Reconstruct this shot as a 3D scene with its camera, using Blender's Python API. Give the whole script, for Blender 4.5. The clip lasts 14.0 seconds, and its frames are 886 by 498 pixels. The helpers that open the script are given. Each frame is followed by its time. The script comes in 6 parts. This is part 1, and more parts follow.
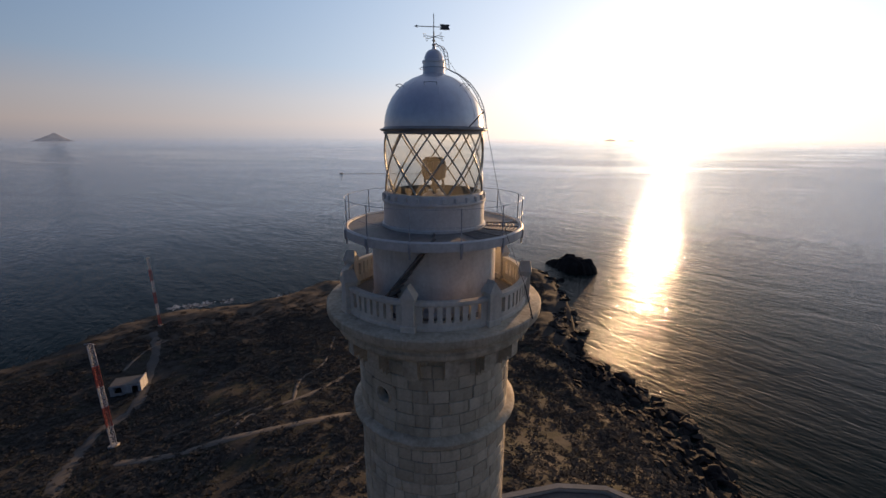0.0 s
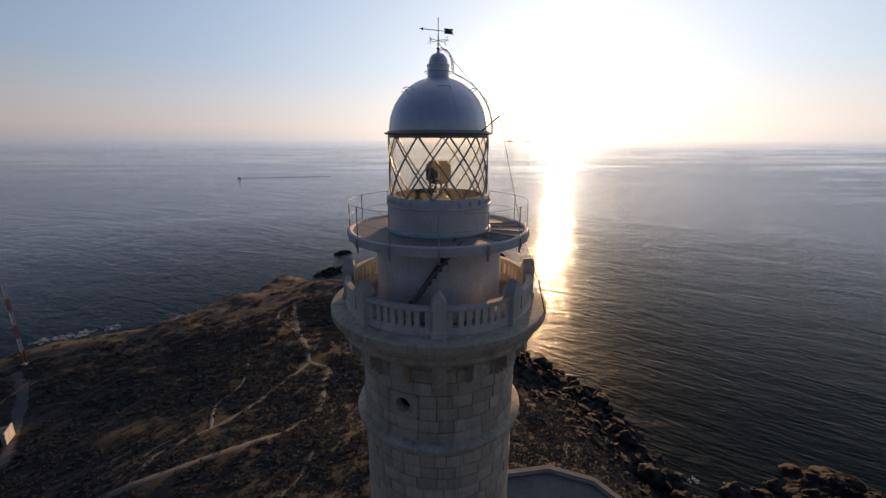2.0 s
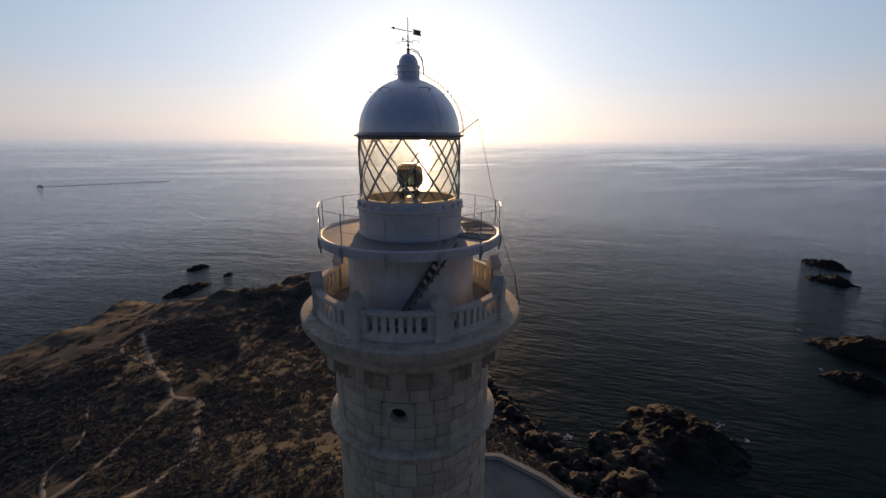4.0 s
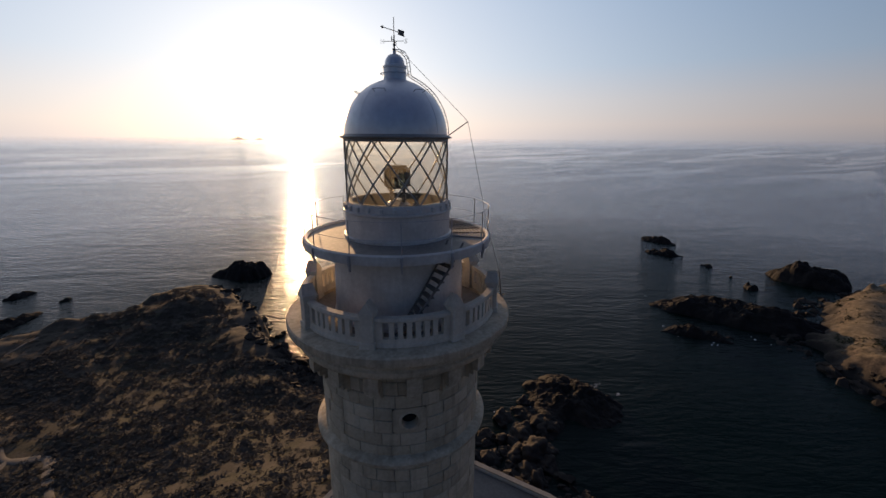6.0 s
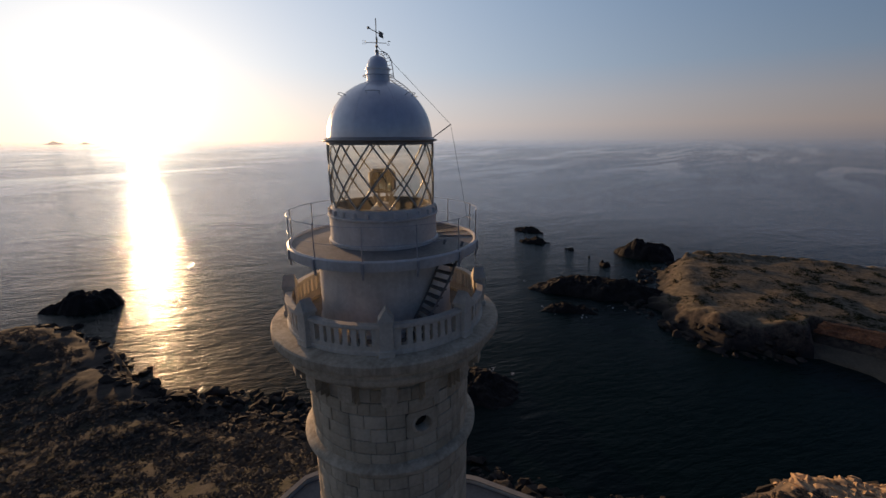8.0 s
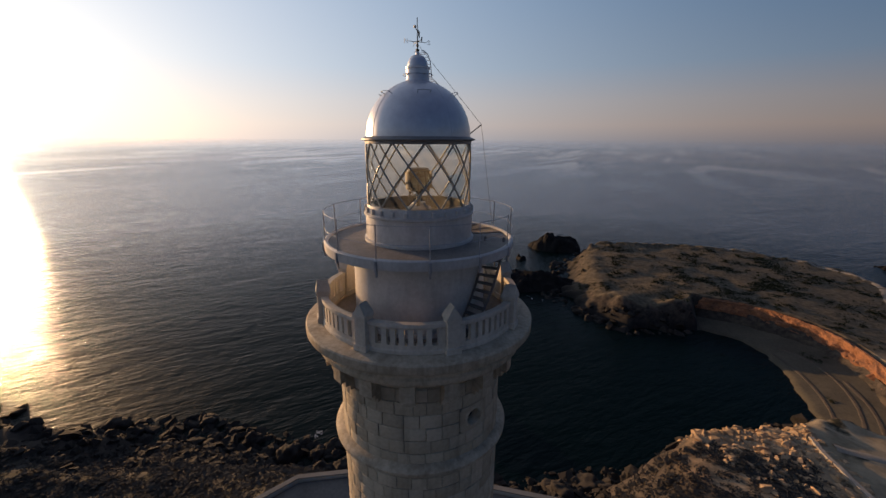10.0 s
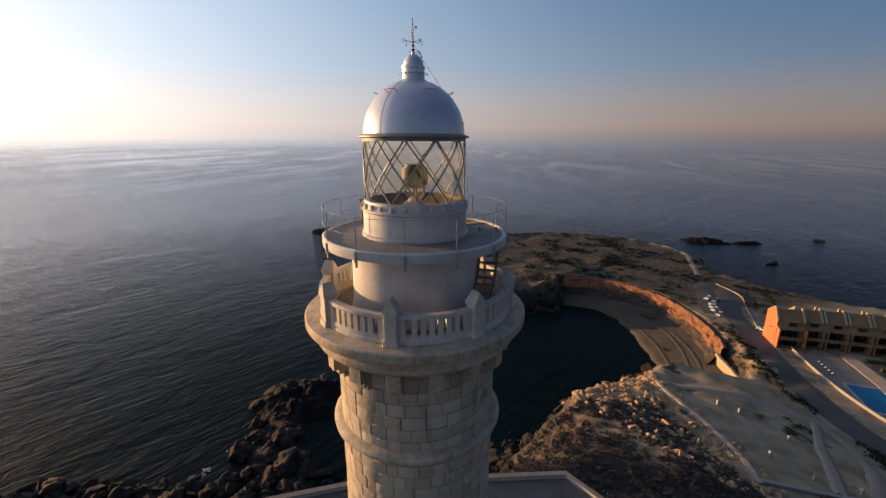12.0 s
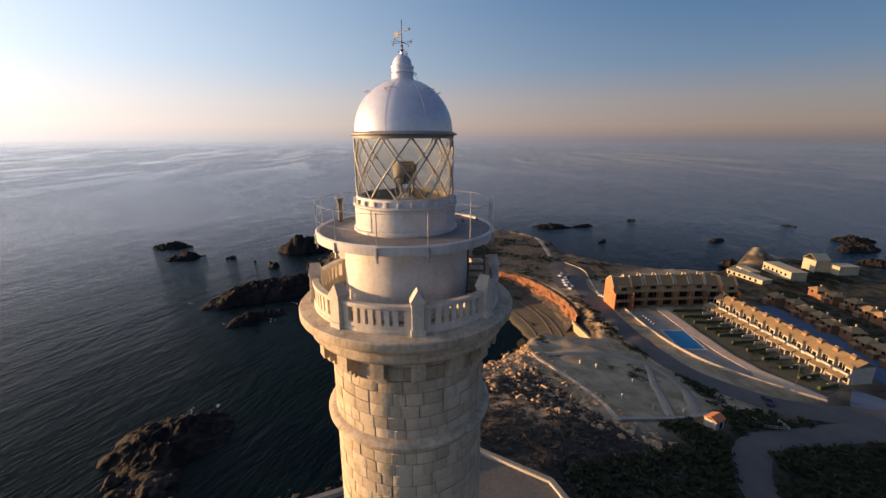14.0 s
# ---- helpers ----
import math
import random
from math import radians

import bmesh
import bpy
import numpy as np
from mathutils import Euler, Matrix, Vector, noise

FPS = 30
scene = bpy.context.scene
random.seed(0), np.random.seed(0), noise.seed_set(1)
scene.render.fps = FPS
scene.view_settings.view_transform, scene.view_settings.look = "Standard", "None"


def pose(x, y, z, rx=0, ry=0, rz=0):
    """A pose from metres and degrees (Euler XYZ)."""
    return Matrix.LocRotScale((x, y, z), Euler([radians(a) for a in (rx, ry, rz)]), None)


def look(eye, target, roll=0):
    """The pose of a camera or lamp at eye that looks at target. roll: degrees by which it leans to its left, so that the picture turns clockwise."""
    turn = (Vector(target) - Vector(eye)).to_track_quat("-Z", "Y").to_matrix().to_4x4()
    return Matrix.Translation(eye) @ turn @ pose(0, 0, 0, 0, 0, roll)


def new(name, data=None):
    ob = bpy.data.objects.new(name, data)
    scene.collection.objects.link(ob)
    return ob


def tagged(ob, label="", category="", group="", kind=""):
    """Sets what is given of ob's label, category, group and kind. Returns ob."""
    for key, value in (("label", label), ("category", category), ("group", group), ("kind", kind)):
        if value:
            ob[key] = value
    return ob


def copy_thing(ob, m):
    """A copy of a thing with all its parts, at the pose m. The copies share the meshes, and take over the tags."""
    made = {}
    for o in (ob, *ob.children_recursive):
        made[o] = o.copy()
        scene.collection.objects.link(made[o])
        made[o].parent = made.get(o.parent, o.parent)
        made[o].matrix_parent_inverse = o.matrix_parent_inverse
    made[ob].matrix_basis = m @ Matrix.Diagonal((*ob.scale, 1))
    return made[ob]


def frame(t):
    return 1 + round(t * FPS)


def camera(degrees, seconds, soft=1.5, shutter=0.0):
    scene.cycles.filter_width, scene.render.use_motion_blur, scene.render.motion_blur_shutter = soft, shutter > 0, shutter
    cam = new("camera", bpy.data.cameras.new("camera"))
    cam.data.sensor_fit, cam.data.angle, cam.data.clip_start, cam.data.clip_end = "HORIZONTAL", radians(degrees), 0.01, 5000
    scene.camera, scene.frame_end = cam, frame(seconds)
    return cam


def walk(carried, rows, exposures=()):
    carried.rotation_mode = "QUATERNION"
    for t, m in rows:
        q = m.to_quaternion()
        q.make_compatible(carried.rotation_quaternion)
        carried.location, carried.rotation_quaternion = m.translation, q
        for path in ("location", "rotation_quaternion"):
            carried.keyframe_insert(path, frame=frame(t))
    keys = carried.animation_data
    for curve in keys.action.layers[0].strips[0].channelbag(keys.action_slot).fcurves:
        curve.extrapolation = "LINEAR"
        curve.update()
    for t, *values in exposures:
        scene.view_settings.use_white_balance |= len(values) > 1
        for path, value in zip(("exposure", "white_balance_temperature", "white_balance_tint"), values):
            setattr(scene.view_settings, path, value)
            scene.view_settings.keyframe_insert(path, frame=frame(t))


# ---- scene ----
cam = camera(94.1, 14.0)
# seconds, x, y, z, then the turns about x, y and z in degrees
PATH = [
    (0, 0.256, -13.818, 80.398, 74.932, -0.188, -0.154),
    (0.5, -0.550, -13.737, 80.431, 74.981, -0.187, -3.124),
    (1, -1.327, -13.666, 80.451, 74.974, -0.076, -5.785),
    (1.5, -2.092, -13.578, 80.479, 75.060, -0.059, -8.802),
    (2, -2.879, -13.442, 80.462, 75.141, -0.072, -12.702),
    (2.5, -3.643, -13.240, 80.486, 75.168, -0.040, -17.985),
    (3, -4.443, -12.939, 80.488, 75.267, -0.102, -23.544),
    (5.5, -8.195, -10.620, 80.609, 74.892, -0.387, -41.554),
    (6, -8.785, -10.084, 80.633, 74.924, -0.326, -47.305),
    (6.5, -9.359, -9.504, 80.649, 75.013, -0.208, -52.809),
    (7, -9.911, -8.853, 80.643, 75.064, 0.008, -57.217),
    (7.5, -10.428, -8.152, 80.642, 75.144, 0.168, -60.745),
    (8, -10.916, -7.410, 80.669, 75.085, 0.267, -64.149),
    (10.5, -12.765, -2.987, 80.666, 75.070, -0.382, -79.121),
    (11, -13.035, -2.070, 80.641, 75.077, -0.386, -82.966),
    (11.5, -13.279, -1.116, 80.611, 75.064, -0.320, -87.889),
    (12, -13.455, -0.142, 80.580, 75.080, -0.212, -93.254),
    (12.5, -13.534, 0.860, 80.559, 75.036, -0.152, -98.725),
    (13, -13.533, 1.891, 80.534, 75.046, -0.083, -104.170),
    (13.5, -13.458, 2.953, 80.515, 75.078, 0.036, -108.697),
    (14, -13.361, 4.022, 80.494, 75.092, 0.044, -111.969),
]
# seconds, stops, kelvin and tint
EXPOSURES = [(0.0, 0.10, 6250, 10), (2.0, 0.00, 6250, 10), (3.0, -0.04, 6260, 10), (5.5, -0.06, 6280, 10), (7.5, -0.24, 6300, 10), (10.5, -0.06, 6420, 10), (12.0, 0.32, 6540, 10), (13.0, 0.66, 6640, 10), (14.0, 0.69, 6670, 10)]
walk(cam, [(t, pose(*p)) for t, *p in PATH], EXPOSURES)

# ---- world and sun ----
SUN_AZIMUTH, SUN_HEIGHT = 28.5, 4.6        # degrees clockwise from +y, degrees above the sea
world = bpy.data.worlds.new("world")
scene.world = world
world.use_nodes = True
wn, wl = world.node_tree.nodes, world.node_tree.links
wn.clear()
sky = wn.new("ShaderNodeTexSky")
sky.sky_type = "NISHITA"
sky.sun_disc = False
sky.sun_elevation, sky.sun_rotation = radians(SUN_HEIGHT), radians(SUN_AZIMUTH)
sky.altitude, sky.air_density, sky.dust_density, sky.ozone_density = 80, 1.0, 0.8, 3.0
co = wn.new("ShaderNodeTexCoord")
split = wn.new("ShaderNodeSeparateXYZ")
wl.new(co.outputs["Generated"], split.inputs[0])
# the hazy morning sky: grey-lilac at the sea line, a rosy belt above it, pale to deeper blue overhead
haze = wn.new("ShaderNodeValToRGB")
stops = ((0.0, (0.300, 0.228, 0.230)), (0.03, (0.480, 0.302, 0.248)), (0.08, (0.425, 0.310, 0.290)), (0.15, (0.205, 0.270, 0.375)), (0.27, (0.070, 0.180, 0.340)), (0.42, (0.045, 0.096, 0.25)), (1.0, (0.030, 0.060, 0.19)))
while len(haze.color_ramp.elements) < len(stops):
    haze.color_ramp.elements.new(0.5)
for el, (at, c) in zip(haze.color_ramp.elements, stops):
    el.position, el.color = at, (*c, 1)
wl.new(split.outputs["Z"], haze.inputs["Fac"])


def lobe(power, colour, wide=False):
    """Bright air round the sun, fading with the angle from it."""
    dot = wn.new("ShaderNodeVectorMath")
    dot.operation = "DOT_PRODUCT"
    dot.inputs[1].default_value = sun_way
    wl.new(co.outputs["Generated"], dot.inputs[0])
    top = wn.new("ShaderNodeMath")         # wide lobes reach round to the far side of the sky
    top.operation, top.inputs[1].default_value = "MULTIPLY_ADD", 0.5 if wide else 1.0
    top.inputs[2].default_value, top.use_clamp = 0.5 if wide else 0.0, True
    pw = wn.new("ShaderNodeMath")
    pw.operation, pw.inputs[1].default_value = "POWER", power
    wl.new(dot.outputs["Value"], top.inputs[0]), wl.new(top.outputs[0], pw.inputs[0])
    tint = wn.new("ShaderNodeVectorMath")
    tint.operation = "SCALE"
    tint.inputs[0].default_value = colour
    wl.new(pw.outputs[0], tint.inputs["Scale"])
    return tint.outputs["Vector"]


a, e = radians(SUN_AZIMUTH), radians(SUN_HEIGHT)
sun_way = Vector((math.sin(a) * math.cos(e), math.cos(a) * math.cos(e), math.sin(e)))
# the haze is thinner and darker on the side away from the sun
dim = wn.new("ShaderNodeVectorMath")
dim.operation = "MULTIPLY_ADD"
dim.inputs[1].default_value, dim.inputs[2].default_value = (0.57, 0.48, 0.33), (0.41, 0.51, 0.67)
wl.new(lobe(1.0, (1.0, 1.0, 1.0), True), dim.inputs[0])
veil = wn.new("ShaderNodeVectorMath")
veil.operation = "MULTIPLY"
wl.new(haze.outputs["Color"], veil.inputs[0]), wl.new(dim.outputs["Vector"], veil.inputs[1])
total = veil.outputs["Vector"]
for more in (lobe(3.0, (0.80, 0.865, 0.95), True), lobe(7, (0.55, 0.405, 0.25)), lobe(40, (0.42, 0.33, 0.20)), lobe(400, (4.0, 3.5, 2.6))):
    add = wn.new("ShaderNodeVectorMath")
    add.operation = "ADD"
    wl.new(total, add.inputs[0]), wl.new(more, add.inputs[1])
    total = add.outputs["Vector"]
air = wn.new("ShaderNodeBackground")
air.inputs["Strength"].default_value = 0.58
wl.new(total, air.inputs["Color"])
back = wn.new("ShaderNodeBackground")
back.inputs["Strength"].default_value = 0.03
both = wn.new("ShaderNodeAddShader")
world_out = wn.new("ShaderNodeOutputWorld")
wl.new(sky.outputs["Color"], back.inputs["Color"])
wl.new(back.outputs["Background"], both.inputs[0]), wl.new(air.outputs["Background"], both.inputs[1])
wl.new(both.outputs[0], world_out.inputs["Surface"])

sun = new("sun", bpy.data.lights.new("sun", "SUN"))
sun.data.energy, sun.data.angle, sun.data.color = 6.2, radians(0.6), (1.0, 0.59, 0.28)
sun.matrix_world = look((sun_way * 300), (0, 0, 0))


# ---- materials ----
def material(name, low, high, rough=0.8, metal=0.0, scales=(1.0, 12.0), bump=0.2, bump_scale=20.0, distance=0.02, per_object=0.0, per_island=0.0, spec=0.5, streak=0.0):
    """Two-scale mottled colour between low and high, with fine relief."""
    m = bpy.data.materials.new(name)
    m.use_nodes = True
    n, l = m.node_tree.nodes, m.node_tree.links
    bsdf = n["Principled BSDF"]
    co = n.new("ShaderNodeTexCoord")
    facs = []
    for s, d in zip(scales, (3.0, 6.0)):
        t = n.new("ShaderNodeTexNoise")
        t.inputs["Scale"].default_value, t.inputs["Detail"].default_value, t.inputs["Roughness"].default_value = s, d, 0.6
        l.new(co.outputs["Object"], t.inputs["Vector"])
        facs.append(t.outputs["Fac"])
    add = n.new("ShaderNodeMath")
    add.operation = "ADD"
    l.new(facs[0], add.inputs[0]), l.new(facs[1], add.inputs[1])
    fac = add.outputs[0]
    for amount, kind, socket in ((per_object, "ShaderNodeObjectInfo", "Random"), (per_island, "ShaderNodeNewGeometry", "Random Per Island")):
        if amount:
            src = n.new(kind)
            k = n.new("ShaderNodeMath")
            k.operation, k.inputs[1].default_value = "MULTIPLY_ADD", amount
            l.new(src.outputs[socket], k.inputs[0]), l.new(fac, k.inputs[2])
            fac = k.outputs[0]
    spread = per_object + per_island
    ramp = n.new("ShaderNodeMapRange")
    ramp.inputs["From Min"].default_value, ramp.inputs["From Max"].default_value = 0.7, 1.3 + spread
    l.new(fac, ramp.inputs["Value"])
    mix = n.new("ShaderNodeMix")
    mix.data_type = "RGBA"
    mix.inputs[6].default_value, mix.inputs[7].default_value = (*low, 1), (*high, 1)
    l.new(ramp.outputs["Result"], mix.inputs[0])
    colour = mix.outputs[2]
    if streak:                       # rain streaks and blotches of old dirt
        where = n.new("ShaderNodeNewGeometry")
        for size, part_of in (((3.2, 3.2, 0.35), 1.0), ((0.8, 0.8, 0.9), 0.8)):
            mp, t, r, dull = n.new("ShaderNodeMapping"), n.new("ShaderNodeTexNoise"), n.new("ShaderNodeMapRange"), n.new("ShaderNodeMix")
            mp.inputs["Scale"].default_value = size
            t.inputs["Scale"].default_value, t.inputs["Detail"].default_value, t.inputs["Roughness"].default_value = 1.0, 6.0, 0.65
            r.inputs["From Min"].default_value, r.inputs["From Max"].default_value = 0.5, 0.68
            r.inputs["To Max"].default_value = streak * part_of
            dull.data_type = "RGBA"
            dull.inputs[7].default_value = (low[0] * 0.45, low[1] * 0.45, low[2] * 0.45, 1)
            l.new(where.outputs["Position"], mp.inputs["Vector"]), l.new(mp.outputs["Vector"], t.inputs["Vector"]), l.new(t.outputs["Fac"], r.inputs["Value"])
            l.new(r.outputs["Result"], dull.inputs[0]), l.new(colour, dull.inputs[6])
            colour = dull.outputs[2]
    l.new(colour, bsdf.inputs["Base Color"])
    bsdf.inputs["Roughness"].default_value, bsdf.inputs["Metallic"].default_value = rough, metal
    bsdf.inputs["Specular IOR Level"].default_value = spec
    if bump:
        t = n.new("ShaderNodeTexNoise")
        t.inputs["Scale"].default_value, t.inputs["Detail"].default_value = bump_scale, 5.0
        b = n.new("ShaderNodeBump")
        b.inputs["Strength"].default_value, b.inputs["Distance"].default_value = bump, distance
        l.new(co.outputs["Object"], t.inputs["Vector"]), l.new(t.outputs["Fac"], b.inputs["Height"])
        l.new(b.outputs["Normal"], bsdf.inputs["Normal"])
    return m


STONE = material("limestone", (0.37, 0.297, 0.198), (0.66, 0.563, 0.408), 0.85, scales=(0.9, 9.0), bump=0.8, bump_scale=9, per_object=0.75, streak=0.38)
STONE_JOINED = material("limestone_low", (0.37, 0.297, 0.198), (0.66, 0.563, 0.408), 0.85, scales=(0.9, 9.0), bump=0.8, bump_scale=9, per_island=0.75, streak=0.38)
MORTAR = material("mortar", (0.13, 0.115, 0.10), (0.24, 0.21, 0.175), 0.95, scales=(2.0, 20.0))
CORNICE = material("weathered_cornice", (0.34, 0.27, 0.18), (0.61, 0.515, 0.37), 0.85, scales=(1.4, 8.0), bump=0.5, bump_scale=10, streak=0.4)
RENDERED = material("cream_render", (0.50, 0.44, 0.345), (0.68, 0.61, 0.50), 0.8, scales=(1.0, 10.0), bump=0.25, bump_scale=25, streak=0.35)
WHITE = material("white_paint", (0.50, 0.47, 0.42), (0.68, 0.65, 0.60), 0.55, scales=(1.2, 9.0), bump=0.12, bump_scale=30, distance=0.01, streak=0.22)
SILVER = material("silver_paint", (0.60, 0.59, 0.60), (0.74, 0.73, 0.735), 0.36, metal=0.45, scales=(0.8, 5.0), bump=0.03, bump_scale=9, distance=0.01)
IRON = material("galvanised_iron", (0.30, 0.30, 0.31), (0.46, 0.46, 0.47), 0.5, metal=0.5, scales=(4.0, 20.0), bump=0)
DARK_IRON = material("dark_iron", (0.05, 0.05, 0.05), (0.12, 0.115, 0.11), 0.6, metal=0.3, scales=(4.0, 20.0), bump=0)
BRONZE = material("lattice_paint", (0.30, 0.28, 0.23), (0.44, 0.42, 0.36), 0.5, metal=0.2, scales=(4.0, 20.0), bump=0)
EAVE = material("dark_eave_paint", (0.19, 0.18, 0.165), (0.32, 0.305, 0.285), 0.5, metal=0.2, scales=(2.0, 12.0), bump=0.05)
DECK = material("deck_plate", (0.13, 0.115, 0.10), (0.24, 0.22, 0.195), 0.7, scales=(1.5, 12.0), bump=0.15)
RUST = material("weathered_iron", (0.10, 0.09, 0.08), (0.19, 0.17, 0.15), 0.7, metal=0.1, scales=(3.0, 18.0), bump=0.1)
BRASS = material("lens_brass", (0.013, 0.013, 0.012), (0.030, 0.030, 0.027), 0.4, metal=0.0, scales=(3.0, 15.0), bump=0)


def glass_material(name, tint, rough=0.02, dust=0.0):
    m = bpy.data.materials.new(name)
    m.use_nodes = True
    n, l = m.node_tree.nodes, m.node_tree.links
    n.clear()
    out, mix = n.new("ShaderNodeOutputMaterial"), n.new("ShaderNodeMixShader")
    clear, gloss, facing = n.new("ShaderNodeBsdfTransparent"), n.new("ShaderNodeBsdfGlossy"), n.new("ShaderNodeLayerWeight")
    clear.inputs["Color"].default_value = (*tint, 1)
    gloss.inputs["Roughness"].default_value = rough
    power, scale = n.new("ShaderNodeMath"), n.new("ShaderNodeMath")
    power.operation, power.inputs[1].default_value = "POWER", 5.0
    scale.operation, scale.inputs[1].default_value, scale.inputs[2].default_value = "MULTIPLY_ADD", 0.9, 0.07
    l.new(facing.outputs["Facing"], power.inputs[0]), l.new(power.outputs[0], scale.inputs[0])
    l.new(scale.outputs[0], mix.inputs[0]), l.new(clear.outputs[0], mix.inputs[1]), l.new(gloss.outputs[0], mix.inputs[2])
    film, grime = n.new("ShaderNodeMixShader"), n.new("ShaderNodeBsdfTranslucent")     # salt and dust on the panes
    grime.inputs["Color"].default_value = (0.80, 0.76, 0.66, 1)
    film.inputs[0].default_value = dust
    l.new(mix.outputs[0], film.inputs[1]), l.new(grime.outputs[0], film.inputs[2])
    l.new(film.outputs[0], out.inputs["Surface"])
    return m


GLASS = glass_material("lantern_glass", (0.95, 0.94, 0.88), 0.02, 0.06)


# ---- mesh helpers ----
def part(name, bm, mat, parent=None, label="", smooth=False):
    """Links a bmesh as one mesh object, under a thing or a part."""
    me = bpy.data.meshes.new(name)
    if smooth:
        for f in bm.faces:
            f.smooth = True
    bm.to_mesh(me)
    bm.free()
    if smooth:
        me.set_sharp_from_angle(angle=radians(32))
    me.materials.append(mat)
    ob = new(name, me)
    ob.parent = parent
    if label:
        ob["label"] = label
    return ob


def empty(name, at=(0, 0, 0), turn=0):
    ob = new(name)
    ob.matrix_world = pose(*at, 0, 0, turn)
    return ob


def lathe(profile, seg=96, start=0.0, sweep=360.0, bm=None, closed=False):
    """Turns (r, z) points about the z axis. closed: the profile is a ring."""
    bm = bm or bmesh.new()
    full = sweep >= 360
    count = seg if full else seg + 1
    rings = []
    for i in range(count):
        a = radians(start + sweep * i / seg)
        rings.append([bm.verts.new((r * math.cos(a), r * math.sin(a), z)) for r, z in profile])
    steps = len(profile) if closed else len(profile) - 1
    for i in range(seg):
        p, q = rings[i], rings[(i + 1) % count]
        for j in range(steps):
            k = (j + 1) % len(profile)
            quad = [p[j], q[j], q[k], p[k]]
            bm.faces.new(quad)
    if closed and not full:
        bm.faces.new(rings[0]), bm.faces.new(rings[-1][::-1])
    bmesh.ops.remove_doubles(bm, verts=bm.verts, dist=1e-5)
    bmesh.ops.recalc_face_normals(bm, faces=bm.faces)
    return bm


def box(size, at=(0, 0, 0), turn=0, bm=None, bevel=0.0):
    bm = bm or bmesh.new()
    made = bmesh.ops.create_cube(bm, size=1.0, matrix=Matrix.Translation(at) @ pose(0, 0, 0, 0, 0, turn) @ Matrix.Diagonal((*size, 1)))
    if bevel:
        edges = {e for v in made["verts"] for e in v.link_edges}
        bmesh.ops.bevel(bm, geom=list(edges), offset=bevel, segments=1, affect="EDGES")
    return bm


def tube(points, r, seg=6, bm=None):
    """A round bar along points."""
    bm = bm or bmesh.new()
    pts = [Vector(p) for p in points]
    rings = []
    for i, p in enumerate(pts):
        d = (pts[min(i + 1, len(pts) - 1)] - pts[max(i - 1, 0)]).normalized()
        side = d.cross(Vector((0, 0, 1)))
        side = side.normalized() if side.length > 1e-3 else Vector((1, 0, 0))
        up = side.cross(d)
        rings.append([bm.verts.new(p + r * (math.cos(k * math.tau / seg) * side + math.sin(k * math.tau / seg) * up)) for k in range(seg)])
    for a, b in zip(rings, rings[1:]):
        for k in range(seg):
            bm.faces.new((a[k], a[(k + 1) % seg], b[(k + 1) % seg], b[k]))
    bm.faces.new(rings[0][::-1]), bm.faces.new(rings[-1])
    return bm


def around(r, az, z):
    return Vector((r * math.cos(radians(az)), r * math.sin(radians(az)), z))


def arc(r, a0, a1, z, n=24):
    return [around(r, a0 + (a1 - a0) * i / n, z) for i in range(n + 1)]


# ---- ground and sea ----
def value_noise(x, y, seed):
    """Smooth lattice noise in -1..1 for arrays."""
    xi, yi = np.floor(x).astype(int), np.floor(y).astype(int)
    fx, fy = x - xi, y - yi
    fx, fy = fx * fx * (3 - 2 * fx), fy * fy * (3 - 2 * fy)

    def lattice(i, j):
        v = np.sin(i * 127.1 + j * 311.7 + seed * 74.7) * 43758.5453
        return (v - np.floor(v)) * 2 - 1
    top = lattice(xi, yi) * (1 - fx) + lattice(xi + 1, yi) * fx
    low = lattice(xi, yi + 1) * (1 - fx) + lattice(xi + 1, yi + 1) * fx
    return top * (1 - fy) + low * fy


def fractal(x, y, size, octaves, seed):
    total, amp = 0, 1.0
    for k in range(octaves):
        total = total + amp * value_noise(x / size * 2 ** k, y / size * 2 ** k, seed + k)
        amp *= 0.5
    return total


def inside_distance(x, y, outline):
    """Distance to a closed outline, positive inside."""
    best = np.full(x.shape, 1e9)
    odd = np.zeros(x.shape, bool)
    for (ax, ay), (bx, by) in zip(outline, outline[1:] + outline[:1]):
        ex, ey = bx - ax, by - ay
        t = np.clip(((x - ax) * ex + (y - ay) * ey) / (ex * ex + ey * ey), 0, 1)
        best = np.minimum(best, np.hypot(x - ax - t * ex, y - ay - t * ey))
        crosses = (ay > y) != (by > y)
        with np.errstate(divide="ignore", invalid="ignore"):
            odd ^= crosses & (x < ax + (y - ay) * ex / np.where(ey == 0, 1e-9, ey))
    return np.where(odd, best, -best)


def rise(v, a, b):
    t = np.clip((v - a) / (b - a), 0, 1)
    return t * t * (3 - 2 * t)


